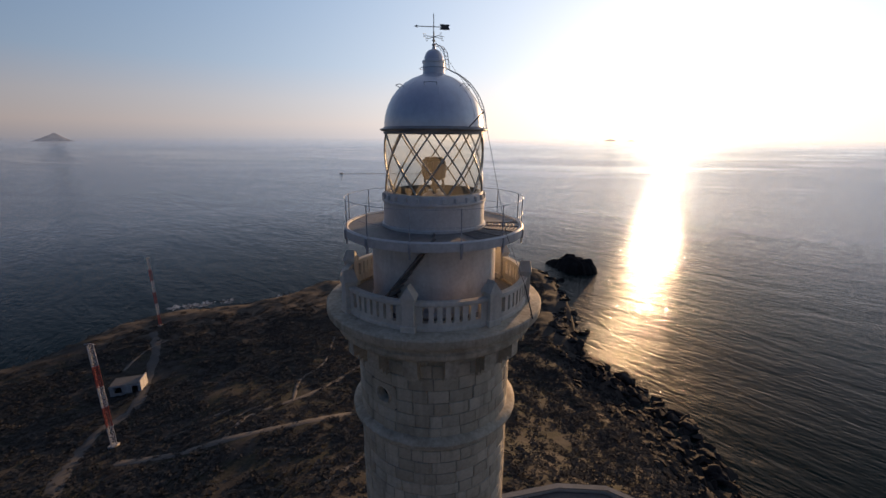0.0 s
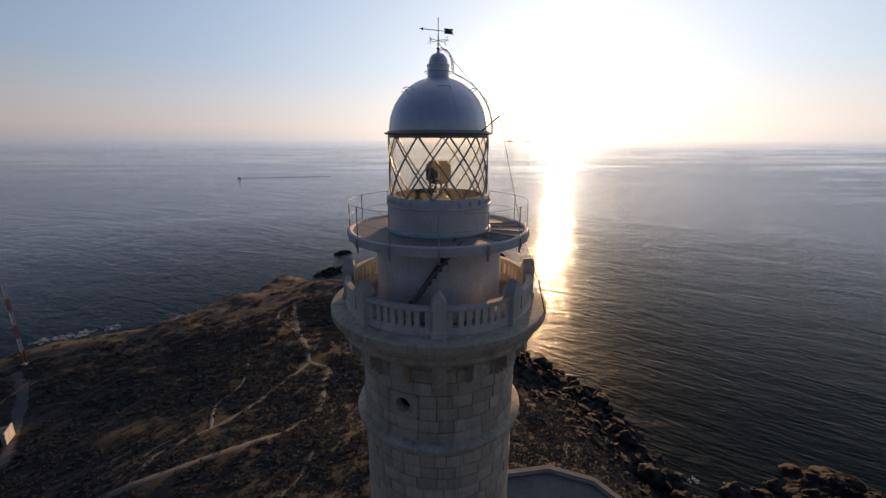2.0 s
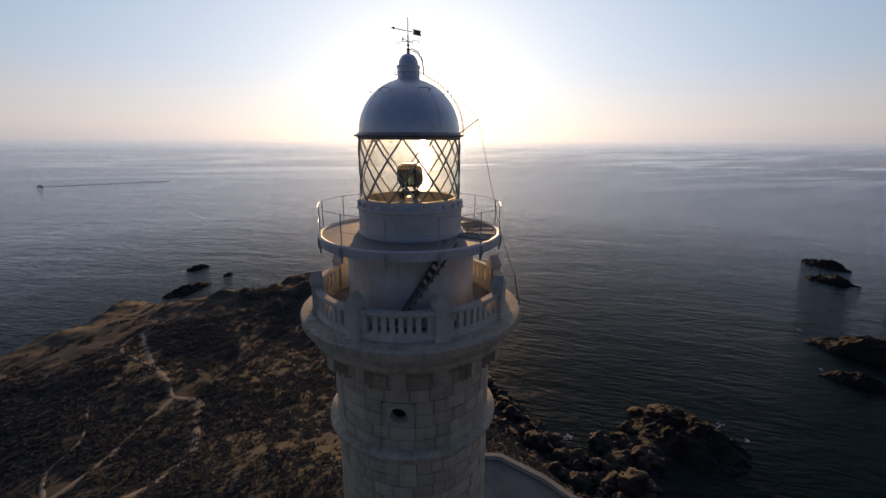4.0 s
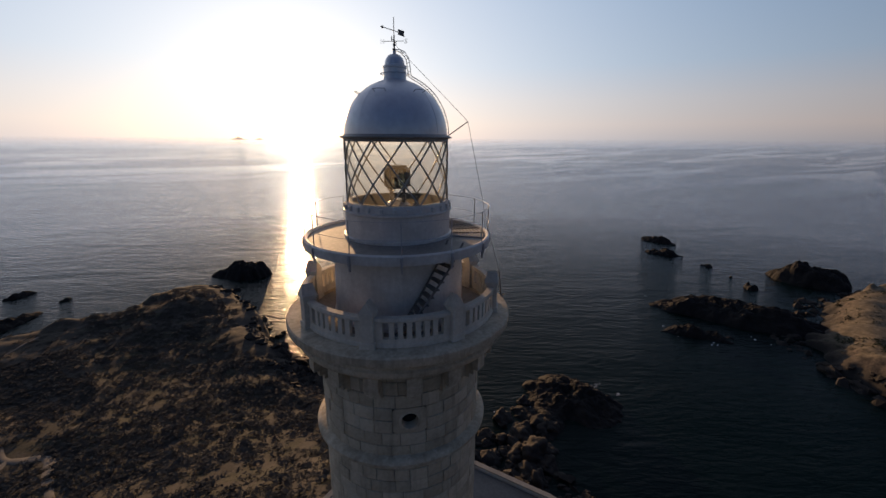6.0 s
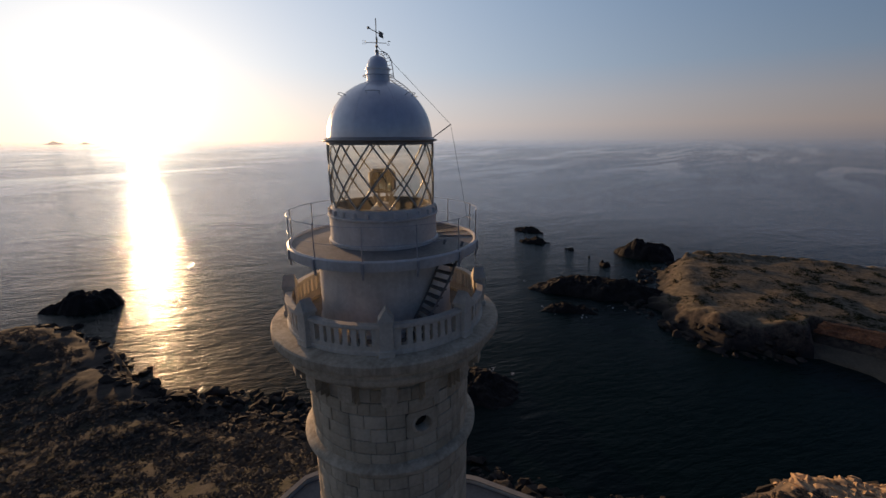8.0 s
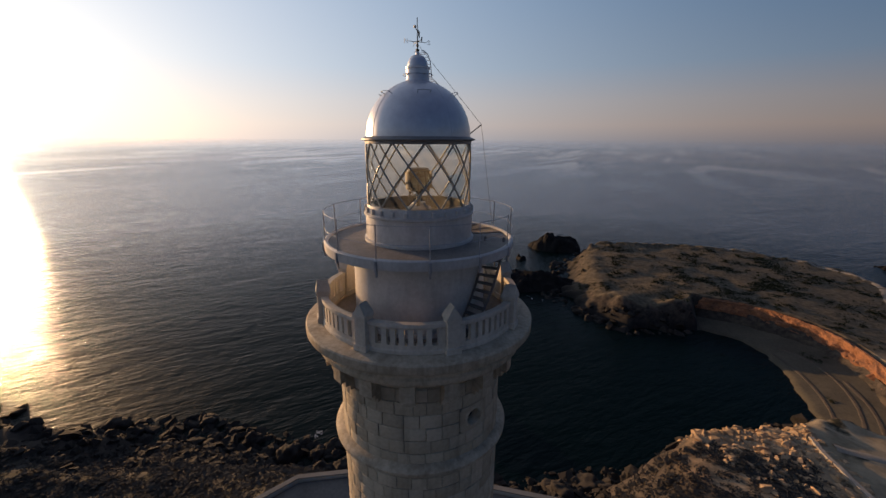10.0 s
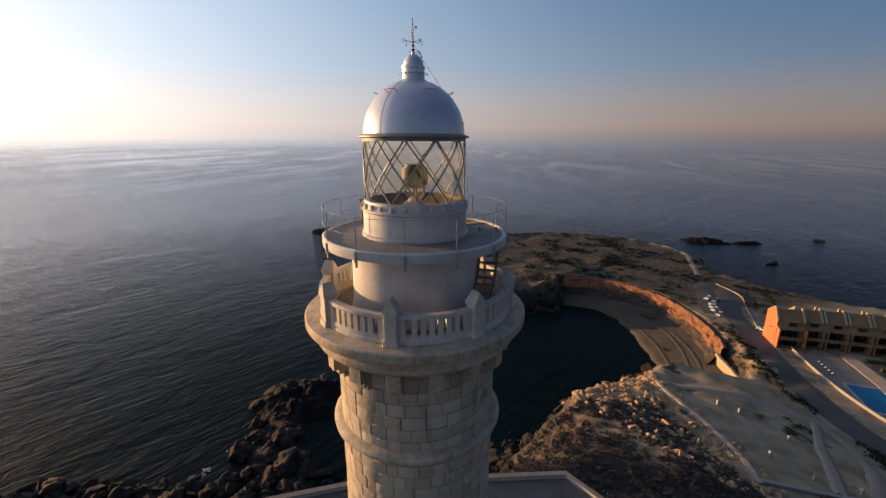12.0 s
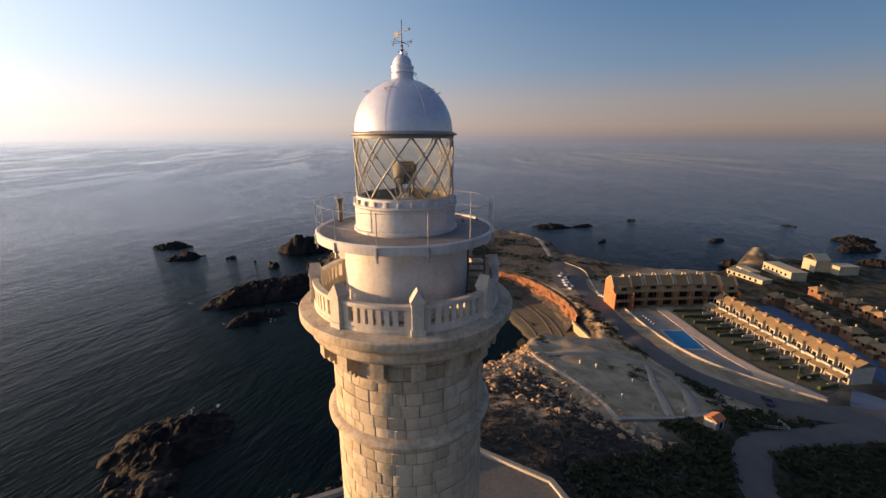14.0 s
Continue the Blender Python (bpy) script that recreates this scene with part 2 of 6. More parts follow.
COAST = [(-330, 20), (-200, 95), (-155, 124), (-150, 150), (-123, 173), (-100, 181), (-78, 185), (-62, 196), (-51, 219), (-41, 233), (-32, 235),
         (-24, 219), (-9, 211), (12, 209), (27, 213), (42, 221), (53, 219), (61, 203), (64, 184), (60, 160), (58, 143), (50, 126), (57, 112), (64, 103), (67, 92), (69, 80),
         (70, 66), (69, 52), (68, 36), (68, 15), (71, -8), (80, -30), (91, -47), (97, -62), (108, -76), (116, -84), (130, -87.5), (145, -88.5),
         (157, -88.5), (168, -84), (174, -73), (170, -58), (166, -40), (185, -22), (212, -6), (262, -14)]
COAST_EAST = [(300, -40), (308, -95), (300, -140), (262, -178), (222, -180), (196, -170), (170, -180), (150, -200), (138, -225),
              (145, -246), (153, -262), (150, -284), (134, -290), (118, -300), (80, -330), (30, -420), (-330, -460)]
COAST = COAST + COAST_EAST
BEACH = [(104, -74), (116, -84), (130, -86), (145, -87), (157, -87), (167, -82), (172, -72), (191, -74), (187, -91), (181, -101), (173, -108.5), (164, -113), (153, -115), (141, -115), (130, -113.4), (118, -110.6), (104, -105.5), (94, -99), (98, -84)]

STEP = 1.3
gx, gy = np.arange(-330, 330, STEP), np.arange(-440, 262, STEP)
X, Y = np.meshgrid(gx, gy)
wx, wy = X + 2.4 * fractal(X, Y, 20, 4, 3), Y + 2.4 * fractal(X, Y, 20, 4, 9)
inland = inside_distance(wx, wy, COAST)
hill = 9.5 + 20.5 * np.exp(-(X * X + Y * Y) / (85.0 - 20.0 * rise(X, -5, 35) * rise(Y, 30, 60)) ** 2)
# a bluff with a rocky knob stands over the north-eastern shore
hill = hill + (2.0 + 1.5 * fractal(X, Y, 15, 4, 83)) * np.exp(-((X - 40) / 18) ** 2 - ((Y - 172) / 26) ** 2) + 1.6 * np.exp(-((X - 36) / 6) ** 2 - ((Y - 186) / 6) ** 2)
village = rise(-Y, 92, 112) * rise(X, -400, -300)
hill = hill * (1 - village) + 10.0 * village
hill = hill + (1 - village) * (1.3 * fractal(X, Y, 40, 4, 21) + 0.12 * fractal(X, Y, 7, 3, 5))
crag = 1 - rise(inland, 4, 26)
gentle = rise(Y, 40, 80) * (0.25 * rise(-X, -45, -20) + 0.75 * rise(-X, 62, 85))
east = rise(X, 30, 48) * rise(Y, -38, -18) * rise(-Y, -112, -92)
bluff = rise(X, 22, 34) * rise(Y, 110, 120) * rise(-Y, -215, -195)
slope = rise(inland, -1.5, 9.0 + 24.0 * gentle * (1 - bluff) - 4.8 * bluff) * (1 - east) + east * np.clip((inland + 1.5) / 31.0, 0, 1) ** 1.15
rocky = 1.6 * crag * (1 - village) * (1 - 0.6 * bluff) * fractal(X, Y, 9, 4, 33)
Z = np.where(inland > -6, -2.5 + (hill + 2.5) * slope + rocky * rise(inland, -4, 2), -2.5)
knoll = np.exp(-(((X - 138) ** 2 + (Y + 262) ** 2) / 8.5 ** 2) ** 2)
Z = Z + knoll * rise(inland, -3, 6) * (5.5 + 2.4 * fractal(X, Y, 7, 4, 51))
shore = inside_distance(X, Y, BEACH)
Z = np.where(shore > -1.5, np.minimum(Z, 0.25 + 0.16 * np.clip(inland, 0, 40) + np.clip(-shore, 0, 2) * 5), Z)
Z = Z + 1.5 * np.exp(-((X - 108 + 0.9 * (Y + 111)) / 20) ** 2 - ((Y + 111) / 5) ** 2) * (0.35 + 1.2 * fractal(X, Y, 7, 3, 91)) * (shore < -3)
# the lighthouse stands on a levelled yard
yard = 1 - rise(np.maximum(abs(X), abs(Y)), 30, 40)
Z = Z * (1 - yard) + 29.5 * yard
# stony unevenness of the open ground, and broken ledges on the headland's rim
open_land = rise(inland, 1, 5) * (1 - yard) * (1 - 0.9 * village * rise(-X, -150, -130)) * (1 - 0.85 * rise(X, 36, 46) * rise(-X, -92, -84) * rise(-Y, 64, 68))
headland = rise(X, 140, 160) * rise(Y, -190, -150)
Z = Z + open_land * (shore < -2) * (0.13 * fractal(X, Y, 6.5, 3, 61) + 0.1 * headland * fractal(X, Y, 13, 4, 63) - 0.1 * headland * np.abs(fractal(X, Y, 24, 3, 65)))
rim = rise(inland, -2, 1.5) * (1 - rise(inland, 9, 15)) * (shore < -2)
ledge = np.abs(fractal(X, Y, 8, 4, 71))
Z = Z + rim * (1 - 0.6 * bluff) * (1.9 * (0.5 - ledge) * (0.35 + 0.9 * headland + 0.5 * east))
Z = Z + east * rise(inland, 1, 4) * (1 - yard) * (1.0 * (0.45 - np.abs(fractal(X, Y, 5, 3, 77))))


def ground(x, y):
    """Height of the ground at a place."""
    i, j = (x - gx[0]) / STEP, (y - gy[0]) / STEP
    i0, j0 = int(min(max(i, 0), len(gx) - 2)), int(min(max(j, 0), len(gy) - 2))
    u, v = i - i0, j - j0
    return float((Z[j0, i0] * (1 - u) + Z[j0, i0 + 1] * u) * (1 - v) + (Z[j0 + 1, i0] * (1 - u) + Z[j0 + 1, i0 + 1] * u) * v)


def grid_mesh(name, xs, ys, zs, mat, kind, label, category, keep=None):
    h, w = zs.shape
    verts = np.stack([np.tile(xs, h), np.repeat(ys, w), zs.ravel()], 1)
    idx = np.arange(h * w).reshape(h, w)
    faces = np.stack([idx[:-1, :-1].ravel(), idx[:-1, 1:].ravel(), idx[1:, 1:].ravel(), idx[1:, :-1].ravel()], 1)
    if keep is not None:             # only the cells inside
        faces = faces[keep[:-1, :-1].ravel()]
        used, faces = np.unique(faces, return_inverse=True)
        verts, faces = verts[used], faces.reshape(-1, 4)
    me = bpy.data.meshes.new(name)
    me.from_pydata(verts.tolist(), [], faces.tolist())
    me.shade_smooth()
    me.materials.append(mat)
    return tagged(new(name, me), label, category, kind=kind)


def ground_material():
    """Dry scrub earth on the flats, bare rock where it is steep and along the waterline, wet dark rock at the sea."""
    m = bpy.data.materials.new("scrub_ground")
    m.use_nodes = True
    n, l = m.node_tree.nodes, m.node_tree.links
    bsdf = n["Principled BSDF"]
    co, geo = n.new("ShaderNodeTexCoord"), n.new("ShaderNodeNewGeometry")

    def noise_of(scale, detail, rough=0.6):
        t = n.new("ShaderNodeTexNoise")
        t.inputs["Scale"].default_value, t.inputs["Detail"].default_value, t.inputs["Roughness"].default_value = scale, detail, rough
        l.new(co.outputs["Object"], t.inputs["Vector"])
        return t.outputs["Fac"]

    def ranged(src, a, b, lo=0.0, hi=1.0):
        r = n.new("ShaderNodeMapRange")
        r.inputs["From Min"].default_value, r.inputs["From Max"].default_value = a, b
        r.inputs["To Min"].default_value, r.inputs["To Max"].default_value = lo, hi
        l.new(src, r.inputs["Value"])
        return r.outputs["Result"]

    def mixed(fac, c1, c2):
        x = n.new("ShaderNodeMix")
        x.data_type = "RGBA"
        for s, c in ((6, c1), (7, c2)):
            if isinstance(c, tuple):
                x.inputs[s].default_value = (*c, 1)
            else:
                l.new(c, x.inputs[s])
        l.new(fac, x.inputs[0])
        return x.outputs[2]

    def times(p, q):
        k = n.new("ShaderNodeMath")
        k.operation = "MULTIPLY"
        l.new(p, k.inputs[0]), l.new(q, k.inputs[1])
        return k.outputs[0]

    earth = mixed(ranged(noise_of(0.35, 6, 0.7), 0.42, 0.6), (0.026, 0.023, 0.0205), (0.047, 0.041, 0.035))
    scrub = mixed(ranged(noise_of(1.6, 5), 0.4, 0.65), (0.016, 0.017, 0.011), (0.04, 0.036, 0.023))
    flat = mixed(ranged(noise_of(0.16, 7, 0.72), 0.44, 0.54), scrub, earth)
    # open worn earth on the eastern headland and by the village
    sep = n.new("ShaderNodeSeparateXYZ")
    l.new(co.outputs["Object"], sep.inputs[0])
    bare = mixed(ranged(noise_of(0.5, 6), 0.4, 0.65), (0.077, 0.062, 0.041), (0.145, 0.117, 0.077))
    away = n.new("ShaderNodeVectorMath")
    away.operation = "DISTANCE"
    away.inputs[1].default_value = (74, -52, 12)
    l.new(co.outputs["Object"], away.inputs[0])
    # tan-orange earth, its colour raised for low sun on the slope
    sunlit_earth = mixed(ranged(noise_of(0.45, 7, 0.7), 0.4, 0.62), (0.19, 0.13, 0.074), (0.46, 0.318, 0.182))
    flat = mixed(ranged(away.outputs["Value"], 32, 22), flat, sunlit_earth)
    bank = n.new("ShaderNodeVectorMath")
    bank.operation = "DISTANCE"
    bank.inputs[1].default_value = (106, -110, 10)
    shore_earth = mixed(ranged(noise_of(0.25, 6, 0.7), 0.4, 0.62), (0.042, 0.035, 0.027), (0.096, 0.076, 0.057))
    flat = mixed(times(ranged(sep.outputs["Y"], 108, 132), ranged(sep.outputs["X"], 10, -25)), flat, shore_earth)
    # trodden dirt and gravel between the cove and the road
    dirt = mixed(ranged(noise_of(0.13, 7, 0.65), 0.38, 0.62), (0.187, 0.148, 0.094), (0.365, 0.293, 0.193))
    dirt = mixed(ranged(noise_of(0.075, 6, 0.6), 0.60, 0.66), dirt, scrub)
    flat = mixed(times(ranged(sep.outputs["X"], 36, 46), ranged(sep.outputs["Y"], -60, -66)), flat, dirt)
    gardens = mixed(ranged(noise_of(0.2, 6, 0.65), 0.42, 0.6), (0.024, 0.026, 0.014), (0.085, 0.068, 0.044))
    flat = mixed(times(ranged(sep.outputs["Y"], -180, -190), ranged(sep.outputs["X"], 138, 128)), flat, gardens)
    l.new(co.outputs["Object"], bank.inputs[0])
    # sunlit patches of the bank painted with the same bright earth
    flat = mixed(times(ranged(bank.outputs["Value"], 34, 18), ranged(noise_of(0.22, 5), 0.42, 0.56)), flat, sunlit_earth)
    flat = mixed(ranged(sep.outputs["X"], 140, 152), flat, bare)
    rock = mixed(ranged(noise_of(0.5, 8, 0.7), 0.38, 0.64), (0.026, 0.022, 0.019), (0.10, 0.079, 0.061))
    # broken rock comes through on the slope above the eastern shore
    rim = ranged(noise_of(0.09, 5), 0.40, 0.52)
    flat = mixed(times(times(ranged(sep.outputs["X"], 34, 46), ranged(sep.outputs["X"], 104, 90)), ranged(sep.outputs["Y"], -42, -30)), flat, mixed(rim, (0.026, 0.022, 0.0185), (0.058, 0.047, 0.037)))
    nz = n.new("ShaderNodeSeparateXYZ")
    l.new(geo.outputs["Normal"], nz.inputs[0])
    steep = ranged(nz.outputs["Z"], 0.90, 0.70)
    land = mixed(steep, flat, rock)
    uneven = n.new("ShaderNodeMath")
    uneven.operation, uneven.inputs[1].default_value = "MULTIPLY_ADD", -5.0
    l.new(noise_of(0.18, 5), uneven.inputs[0]), l.new(sep.outputs["Z"], uneven.inputs[2])
    tide = ranged(uneven.outputs[0], -1.5, 3.2)
    colour = mixed(tide, (0.020, 0.0185, 0.0175), land)
    l.new(colour, bsdf.inputs["Base Color"])
    bsdf.inputs["Roughness"].default_value = 0.95
    bsdf.inputs["Specular IOR Level"].default_value = 0.2
    b = n.new("ShaderNodeBump")
    b.inputs["Strength"].default_value, b.inputs["Distance"].default_value = 0.17, 0.4
    l.new(noise_of(0.9, 9, 0.68), b.inputs["Height"]), l.new(b.outputs["Normal"], bsdf.inputs["Normal"])
    return m


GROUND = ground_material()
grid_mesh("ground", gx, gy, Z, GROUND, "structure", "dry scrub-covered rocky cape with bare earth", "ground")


def sea_material():
    m = bpy.data.materials.new("sea_water")
    m.use_nodes = True
    n, l = m.node_tree.nodes, m.node_tree.links
    n.remove(n["Principled BSDF"])
    # mirror-like by the angle, with the blue-green of the water in what it gives back
    bsdf, mirror, under, angle = n.new("ShaderNodeMixShader"), n.new("ShaderNodeBsdfGlossy"), n.new("ShaderNodeBsdfDiffuse"), n.new("ShaderNodeFresnel")
    mirror.inputs["Color"].default_value, mirror.inputs["Roughness"].default_value = (0.90, 0.93, 1.0, 1), 0.055
    under.inputs["Color"].default_value = (0.0003, 0.0060, 0.0056, 1)
    angle.inputs["IOR"].default_value = 1.333
    l.new(angle.outputs[0], bsdf.inputs[0]), l.new(under.outputs[0], bsdf.inputs[1]), l.new(mirror.outputs[0], bsdf.inputs[2])
    co = n.new("ShaderNodeTexCoord")
    total = None
    for scale, stretch, turn, weight in ((0.012, 3.0, -42, 4.0), (0.06, 2.6, -52, 2.1), (0.11, 4.0, -50, 1.0), (0.22, 3.0, -46, 1.2), (0.8, 2.2, -58, 0.32), (2.4, 1.6, -40, 0.11)):
        mp = n.new("ShaderNodeMapping")          # crests lie along the turned x axis
        mp.vector_type = "TEXTURE"
        mp.inputs["Rotation"].default_value = (0, 0, radians(turn))
        mp.inputs["Scale"].default_value = (1 / scale, 1 / (scale * stretch), 1 / scale)
        t = n.new("ShaderNodeTexNoise")
        t.inputs["Scale"].default_value, t.inputs["Detail"].default_value, t.inputs["Distortion"].default_value = 1.0, 4.0, 0.6
        l.new(co.outputs["Object"], mp.inputs["Vector"]), l.new(mp.outputs["Vector"], t.inputs["Vector"])
        k = n.new("ShaderNodeMath")
        k.operation, k.inputs[1].default_value = "MULTIPLY_ADD", weight
        l.new(t.outputs["Fac"], k.inputs[0])
        if total is not None:
            l.new(total, k.inputs[2])
        else:
            k.inputs[2].default_value = 0
        total = k.outputs[0]
    b = n.new("ShaderNodeBump")
    b.inputs["Distance"].default_value = 0.5
    # wind slicks: calmer streaks far out
    mp = n.new("ShaderNodeMapping")
    mp.vector_type = "TEXTURE"
    mp.inputs["Rotation"].default_value = (0, 0, radians(-13))
    mp.inputs["Scale"].default_value = (1000, 210, 500)
    t = n.new("ShaderNodeTexNoise")
    t.inputs["Scale"].default_value, t.inputs["Detail"].default_value, t.inputs["Distortion"].default_value = 1.0, 6.0, 2.0
    l.new(co.outputs["Object"], mp.inputs["Vector"]), l.new(mp.outputs["Vector"], t.inputs["Vector"])
    r = n.new("ShaderNodeMapRange")
    r.inputs["From Min"].default_value, r.inputs["From Max"].default_value = 0.41, 0.48
    r.inputs["To Min"].default_value, r.inputs["To Max"].default_value = 0.3, 1.0
    l.new(t.outputs["Fac"], r.inputs["Value"])
    ruffled = r.outputs["Result"]
    out_there = n.new("ShaderNodeVectorMath")
    out_there.operation = "LENGTH"
    l.new(co.outputs["Object"], out_there.inputs[0])

    def by_distance(a, b_, lo, hi):
        r = n.new("ShaderNodeMapRange")
        r.inputs["From Min"].default_value, r.inputs["From Max"].default_value = a, b_
        r.inputs["To Min"].default_value, r.inputs["To Max"].default_value = lo, hi
        l.new(out_there.outputs["Value"], r.inputs["Value"])
        return r.outputs["Result"]

    def times(p, q):
        k = n.new("ShaderNodeMath")
        k.operation = "MULTIPLY"
        l.new(p, k.inputs[0]), l.new(q, k.inputs[1])
        return k.outputs[0]

    l.new(by_distance(1200, 4200, 0.045, 0.15), mirror.inputs["Roughness"])      # ripples too small to tell apart far out
    # in the lee of the cape the slicks do not show
    lee = n.new("ShaderNodeMix")
    lee.inputs[2].default_value = 1.0
    l.new(by_distance(500, 1500, 0.0, 1.0), lee.inputs[0]), l.new(ruffled, lee.inputs[3])
    ruffled = lee.outputs[0]
    l.new(times(ruffled, by_distance(300, 3500, 0.72, 0.66)), b.inputs["Strength"])
    l.new(total, b.inputs["Height"]), l.new(b.outputs["Normal"], mirror.inputs["Normal"]), l.new(b.outputs["Normal"], angle.inputs["Normal"])
    # sky reflection dimmed by mixing in a dark body, strongest near the cape
    deep, mix = n.new("ShaderNodeBsdfPrincipled"), n.new("ShaderNodeMixShader")
    deep.inputs["Base Color"].default_value = (0.0006, 0.0036, 0.0045, 1)
    deep.inputs["Roughness"].default_value, deep.inputs["IOR"].default_value = 0.42, 1.333
    l.new(b.outputs["Normal"], deep.inputs["Normal"])
    body, dark = n.new("ShaderNodeMixShader"), n.new("ShaderNodeBsdfDiffuse")
    dark.inputs["Color"].default_value = (0.0003, 0.0060, 0.0056, 1)
    body.inputs[0].default_value = 0.88
    l.new(deep.outputs[0], body.inputs[1]), l.new(dark.outputs[0], body.inputs[2])
    l.new(times(ruffled, times(by_distance(130, 480, 0.85, 0.10), by_distance(700, 3200, 1.0, 0.0))), mix.inputs[0])
    l.new(bsdf.outputs[0], mix.inputs[1]), l.new(body.outputs[0], mix.inputs[2])
    # horizon haze is put in by turning the sea's far rim see-through
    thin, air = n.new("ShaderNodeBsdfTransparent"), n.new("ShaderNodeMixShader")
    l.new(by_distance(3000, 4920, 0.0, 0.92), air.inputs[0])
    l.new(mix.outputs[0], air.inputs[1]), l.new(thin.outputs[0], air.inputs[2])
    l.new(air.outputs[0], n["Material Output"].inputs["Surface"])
    return m


# the sea reaches the horizon; far out the sheet lifts a little so that its rim meets the true horizon line
radii = [0, 60, 130, 220, 340, 520, 800, 1200, 1700, 2300, 3000, 3700, 4300, 4700, 4950]
sea_bm = lathe([(r, 74.0 * max(0, (r - 1200) / 3750) ** 2) for r in radii], 128)
for f in sea_bm.faces:
    if f.normal.z < 0:
        f.normal_flip()
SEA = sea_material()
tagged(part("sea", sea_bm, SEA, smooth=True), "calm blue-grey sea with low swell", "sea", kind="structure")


def islet_mesh(rx, ry, height, seed, lumps=1.0, peak=False):
    """A craggy rock that stands in the sea."""
    bm = bmesh.new()
    n_a, n_r = (44, 14) if peak else (110, 40)
    rings = []
    for i in range(n_r + 1):
        f = i / n_r
        ring = []
        for k in range(n_a):
            t = k / n_a * math.tau
            c, s = math.cos(t), math.sin(t)
            edge = 1 + 0.34 * lumps * noise.noise(Vector((c * 1.3, s * 1.3, seed))) + 0.16 * noise.noise(Vector((c * 4, s * 4, seed + 5)))
            x, y = c * rx * f * edge, s * ry * f * edge
            p = Vector((x / 6, y / 6, seed))
            q_ = Vector((x / rx, y / rx, seed))
            bulk = 0.66 + 0.42 * noise.noise(q_ * 1.6) + 0.22 * noise.noise(q_ * 3.4)
            rough_ = 1.3 * noise.noise(p * 1.6) - 1.1 * abs(noise.noise(p * 2.7)) + 0.55 * noise.noise(p * 4.5) - 0.35 * abs(noise.noise(p * 8))
            for size, amount in ((3.6, 1.5), (1.5, 0.6)):        # broken into blocks and lumps
                rough_ += amount * (0.42 - noise.voronoi(Vector((x / size, y / size, seed)))[0][0])
            z = -2.0 + (2.0 + height * max(bulk, 0.08) + rough_ * min(1.0, height / 4)) * max(0.0, 1 - f ** 2.2) ** 0.75 * 1.12
            if peak:
                z = -2.0 + (2.0 + height) * (1 - f) ** 1.3 * (1 + 0.2 * noise.noise(p * 0.2))
            ring.append(bm.verts.new((x, y, z)))
        rings.append(ring)
    for p, q in zip(rings, rings[1:]):
        for k in range(n_a):
            bm.faces.new((p[k], q[k], q[(k + 1) % n_a], p[(k + 1) % n_a]))
    bmesh.ops.remove_doubles(bm, verts=bm.verts, dist=1e-4)
    bmesh.ops.recalc_face_normals(bm, faces=bm.faces)
    return bm


ROCK = material("sea_rock", (0.006, 0.0057, 0.0055), (0.023, 0.020, 0.018), 0.9, scales=(0.35, 2.6), bump=0.7, bump_scale=3.2, distance=0.22, spec=0.18)
ISLETS = [  # x, y, half length, half width, height, turn, lumps
    (85, 239, 18, 12, 11, -52, 0.8), (67, 214, 6, 4, 2.6, 20, 1.0), (-17, 242, 20, 5.5, 3.4, 37, 1.3), (-10, 286, 8, 3.4, 2.4, 25, 1.2), (5, 262, 4, 2.2, 1.4, 30, 1.0),
    (103.5, 37, 17.5, 13.5, 5.0, 112, 1.0), (88, 40, 13, 9, 1.8, 20, 1.3), (352, 84, 16, 7, 5, 80, 1.4), (312, 68, 14, 6, 4.5, 90, 1.2), (300, 38, 5, 3, 2.0, 60, 1.0), (284, 22, 2, 1.5, 1.2, 0, 1.0),
    (268, 10, 5, 4, 3.5, 30, 1.0), (306, -11, 20, 13, 14.0, 88, 0.9), (217, 15, 11, 8, 8.0, 100, 1.0), (215, 11, 35, 15, 9, 100, 1.0), (184, 17, 15, 5.5, 4.0, 110, 1.3),
    (304, -232, 22, 8, 4.5, 67, 1.2), (295, -265, 14, 4.5, 2.4, 82, 1.2), (240, -237, 8, 3, 2.0, 110, 1.2), (207, -326, 9, 5, 3, 90, 1.2),
    (165, -430, 18, 8, 4.5, 60, 1.0), (148, -398, 20, 9, 6, 80, 1.1), (122, -362, 15, 8, 4.5, 40, 1.2), (222, -448, 8, 3, 1.6, 20, 1.2), (157, -268, 9, 7, 7.0, 100, 1.2), (300, -330, 6, 3, 1.6, 40, 1.2)]
for k, (x, y, rx, ry, h, turn, lumps) in enumerate(ISLETS):
    ob = part("islet", islet_mesh(rx, ry, h, 3.7 * k + 1, lumps), ROCK, smooth=False)
    ob.matrix_world = pose(x, y, 0, 0, 0, turn)
    tagged(ob, "dark craggy rock islet standing in the sea", "rock", "sea rocks off the cape")


# ---- lighthouse ----
lighthouse = tagged(empty("lighthouse"), "tall round stone lighthouse tower with silver lantern dome", "lighthouse")
PHASE = -102.0                       # a gallery pillar stands here, then every 45 degrees

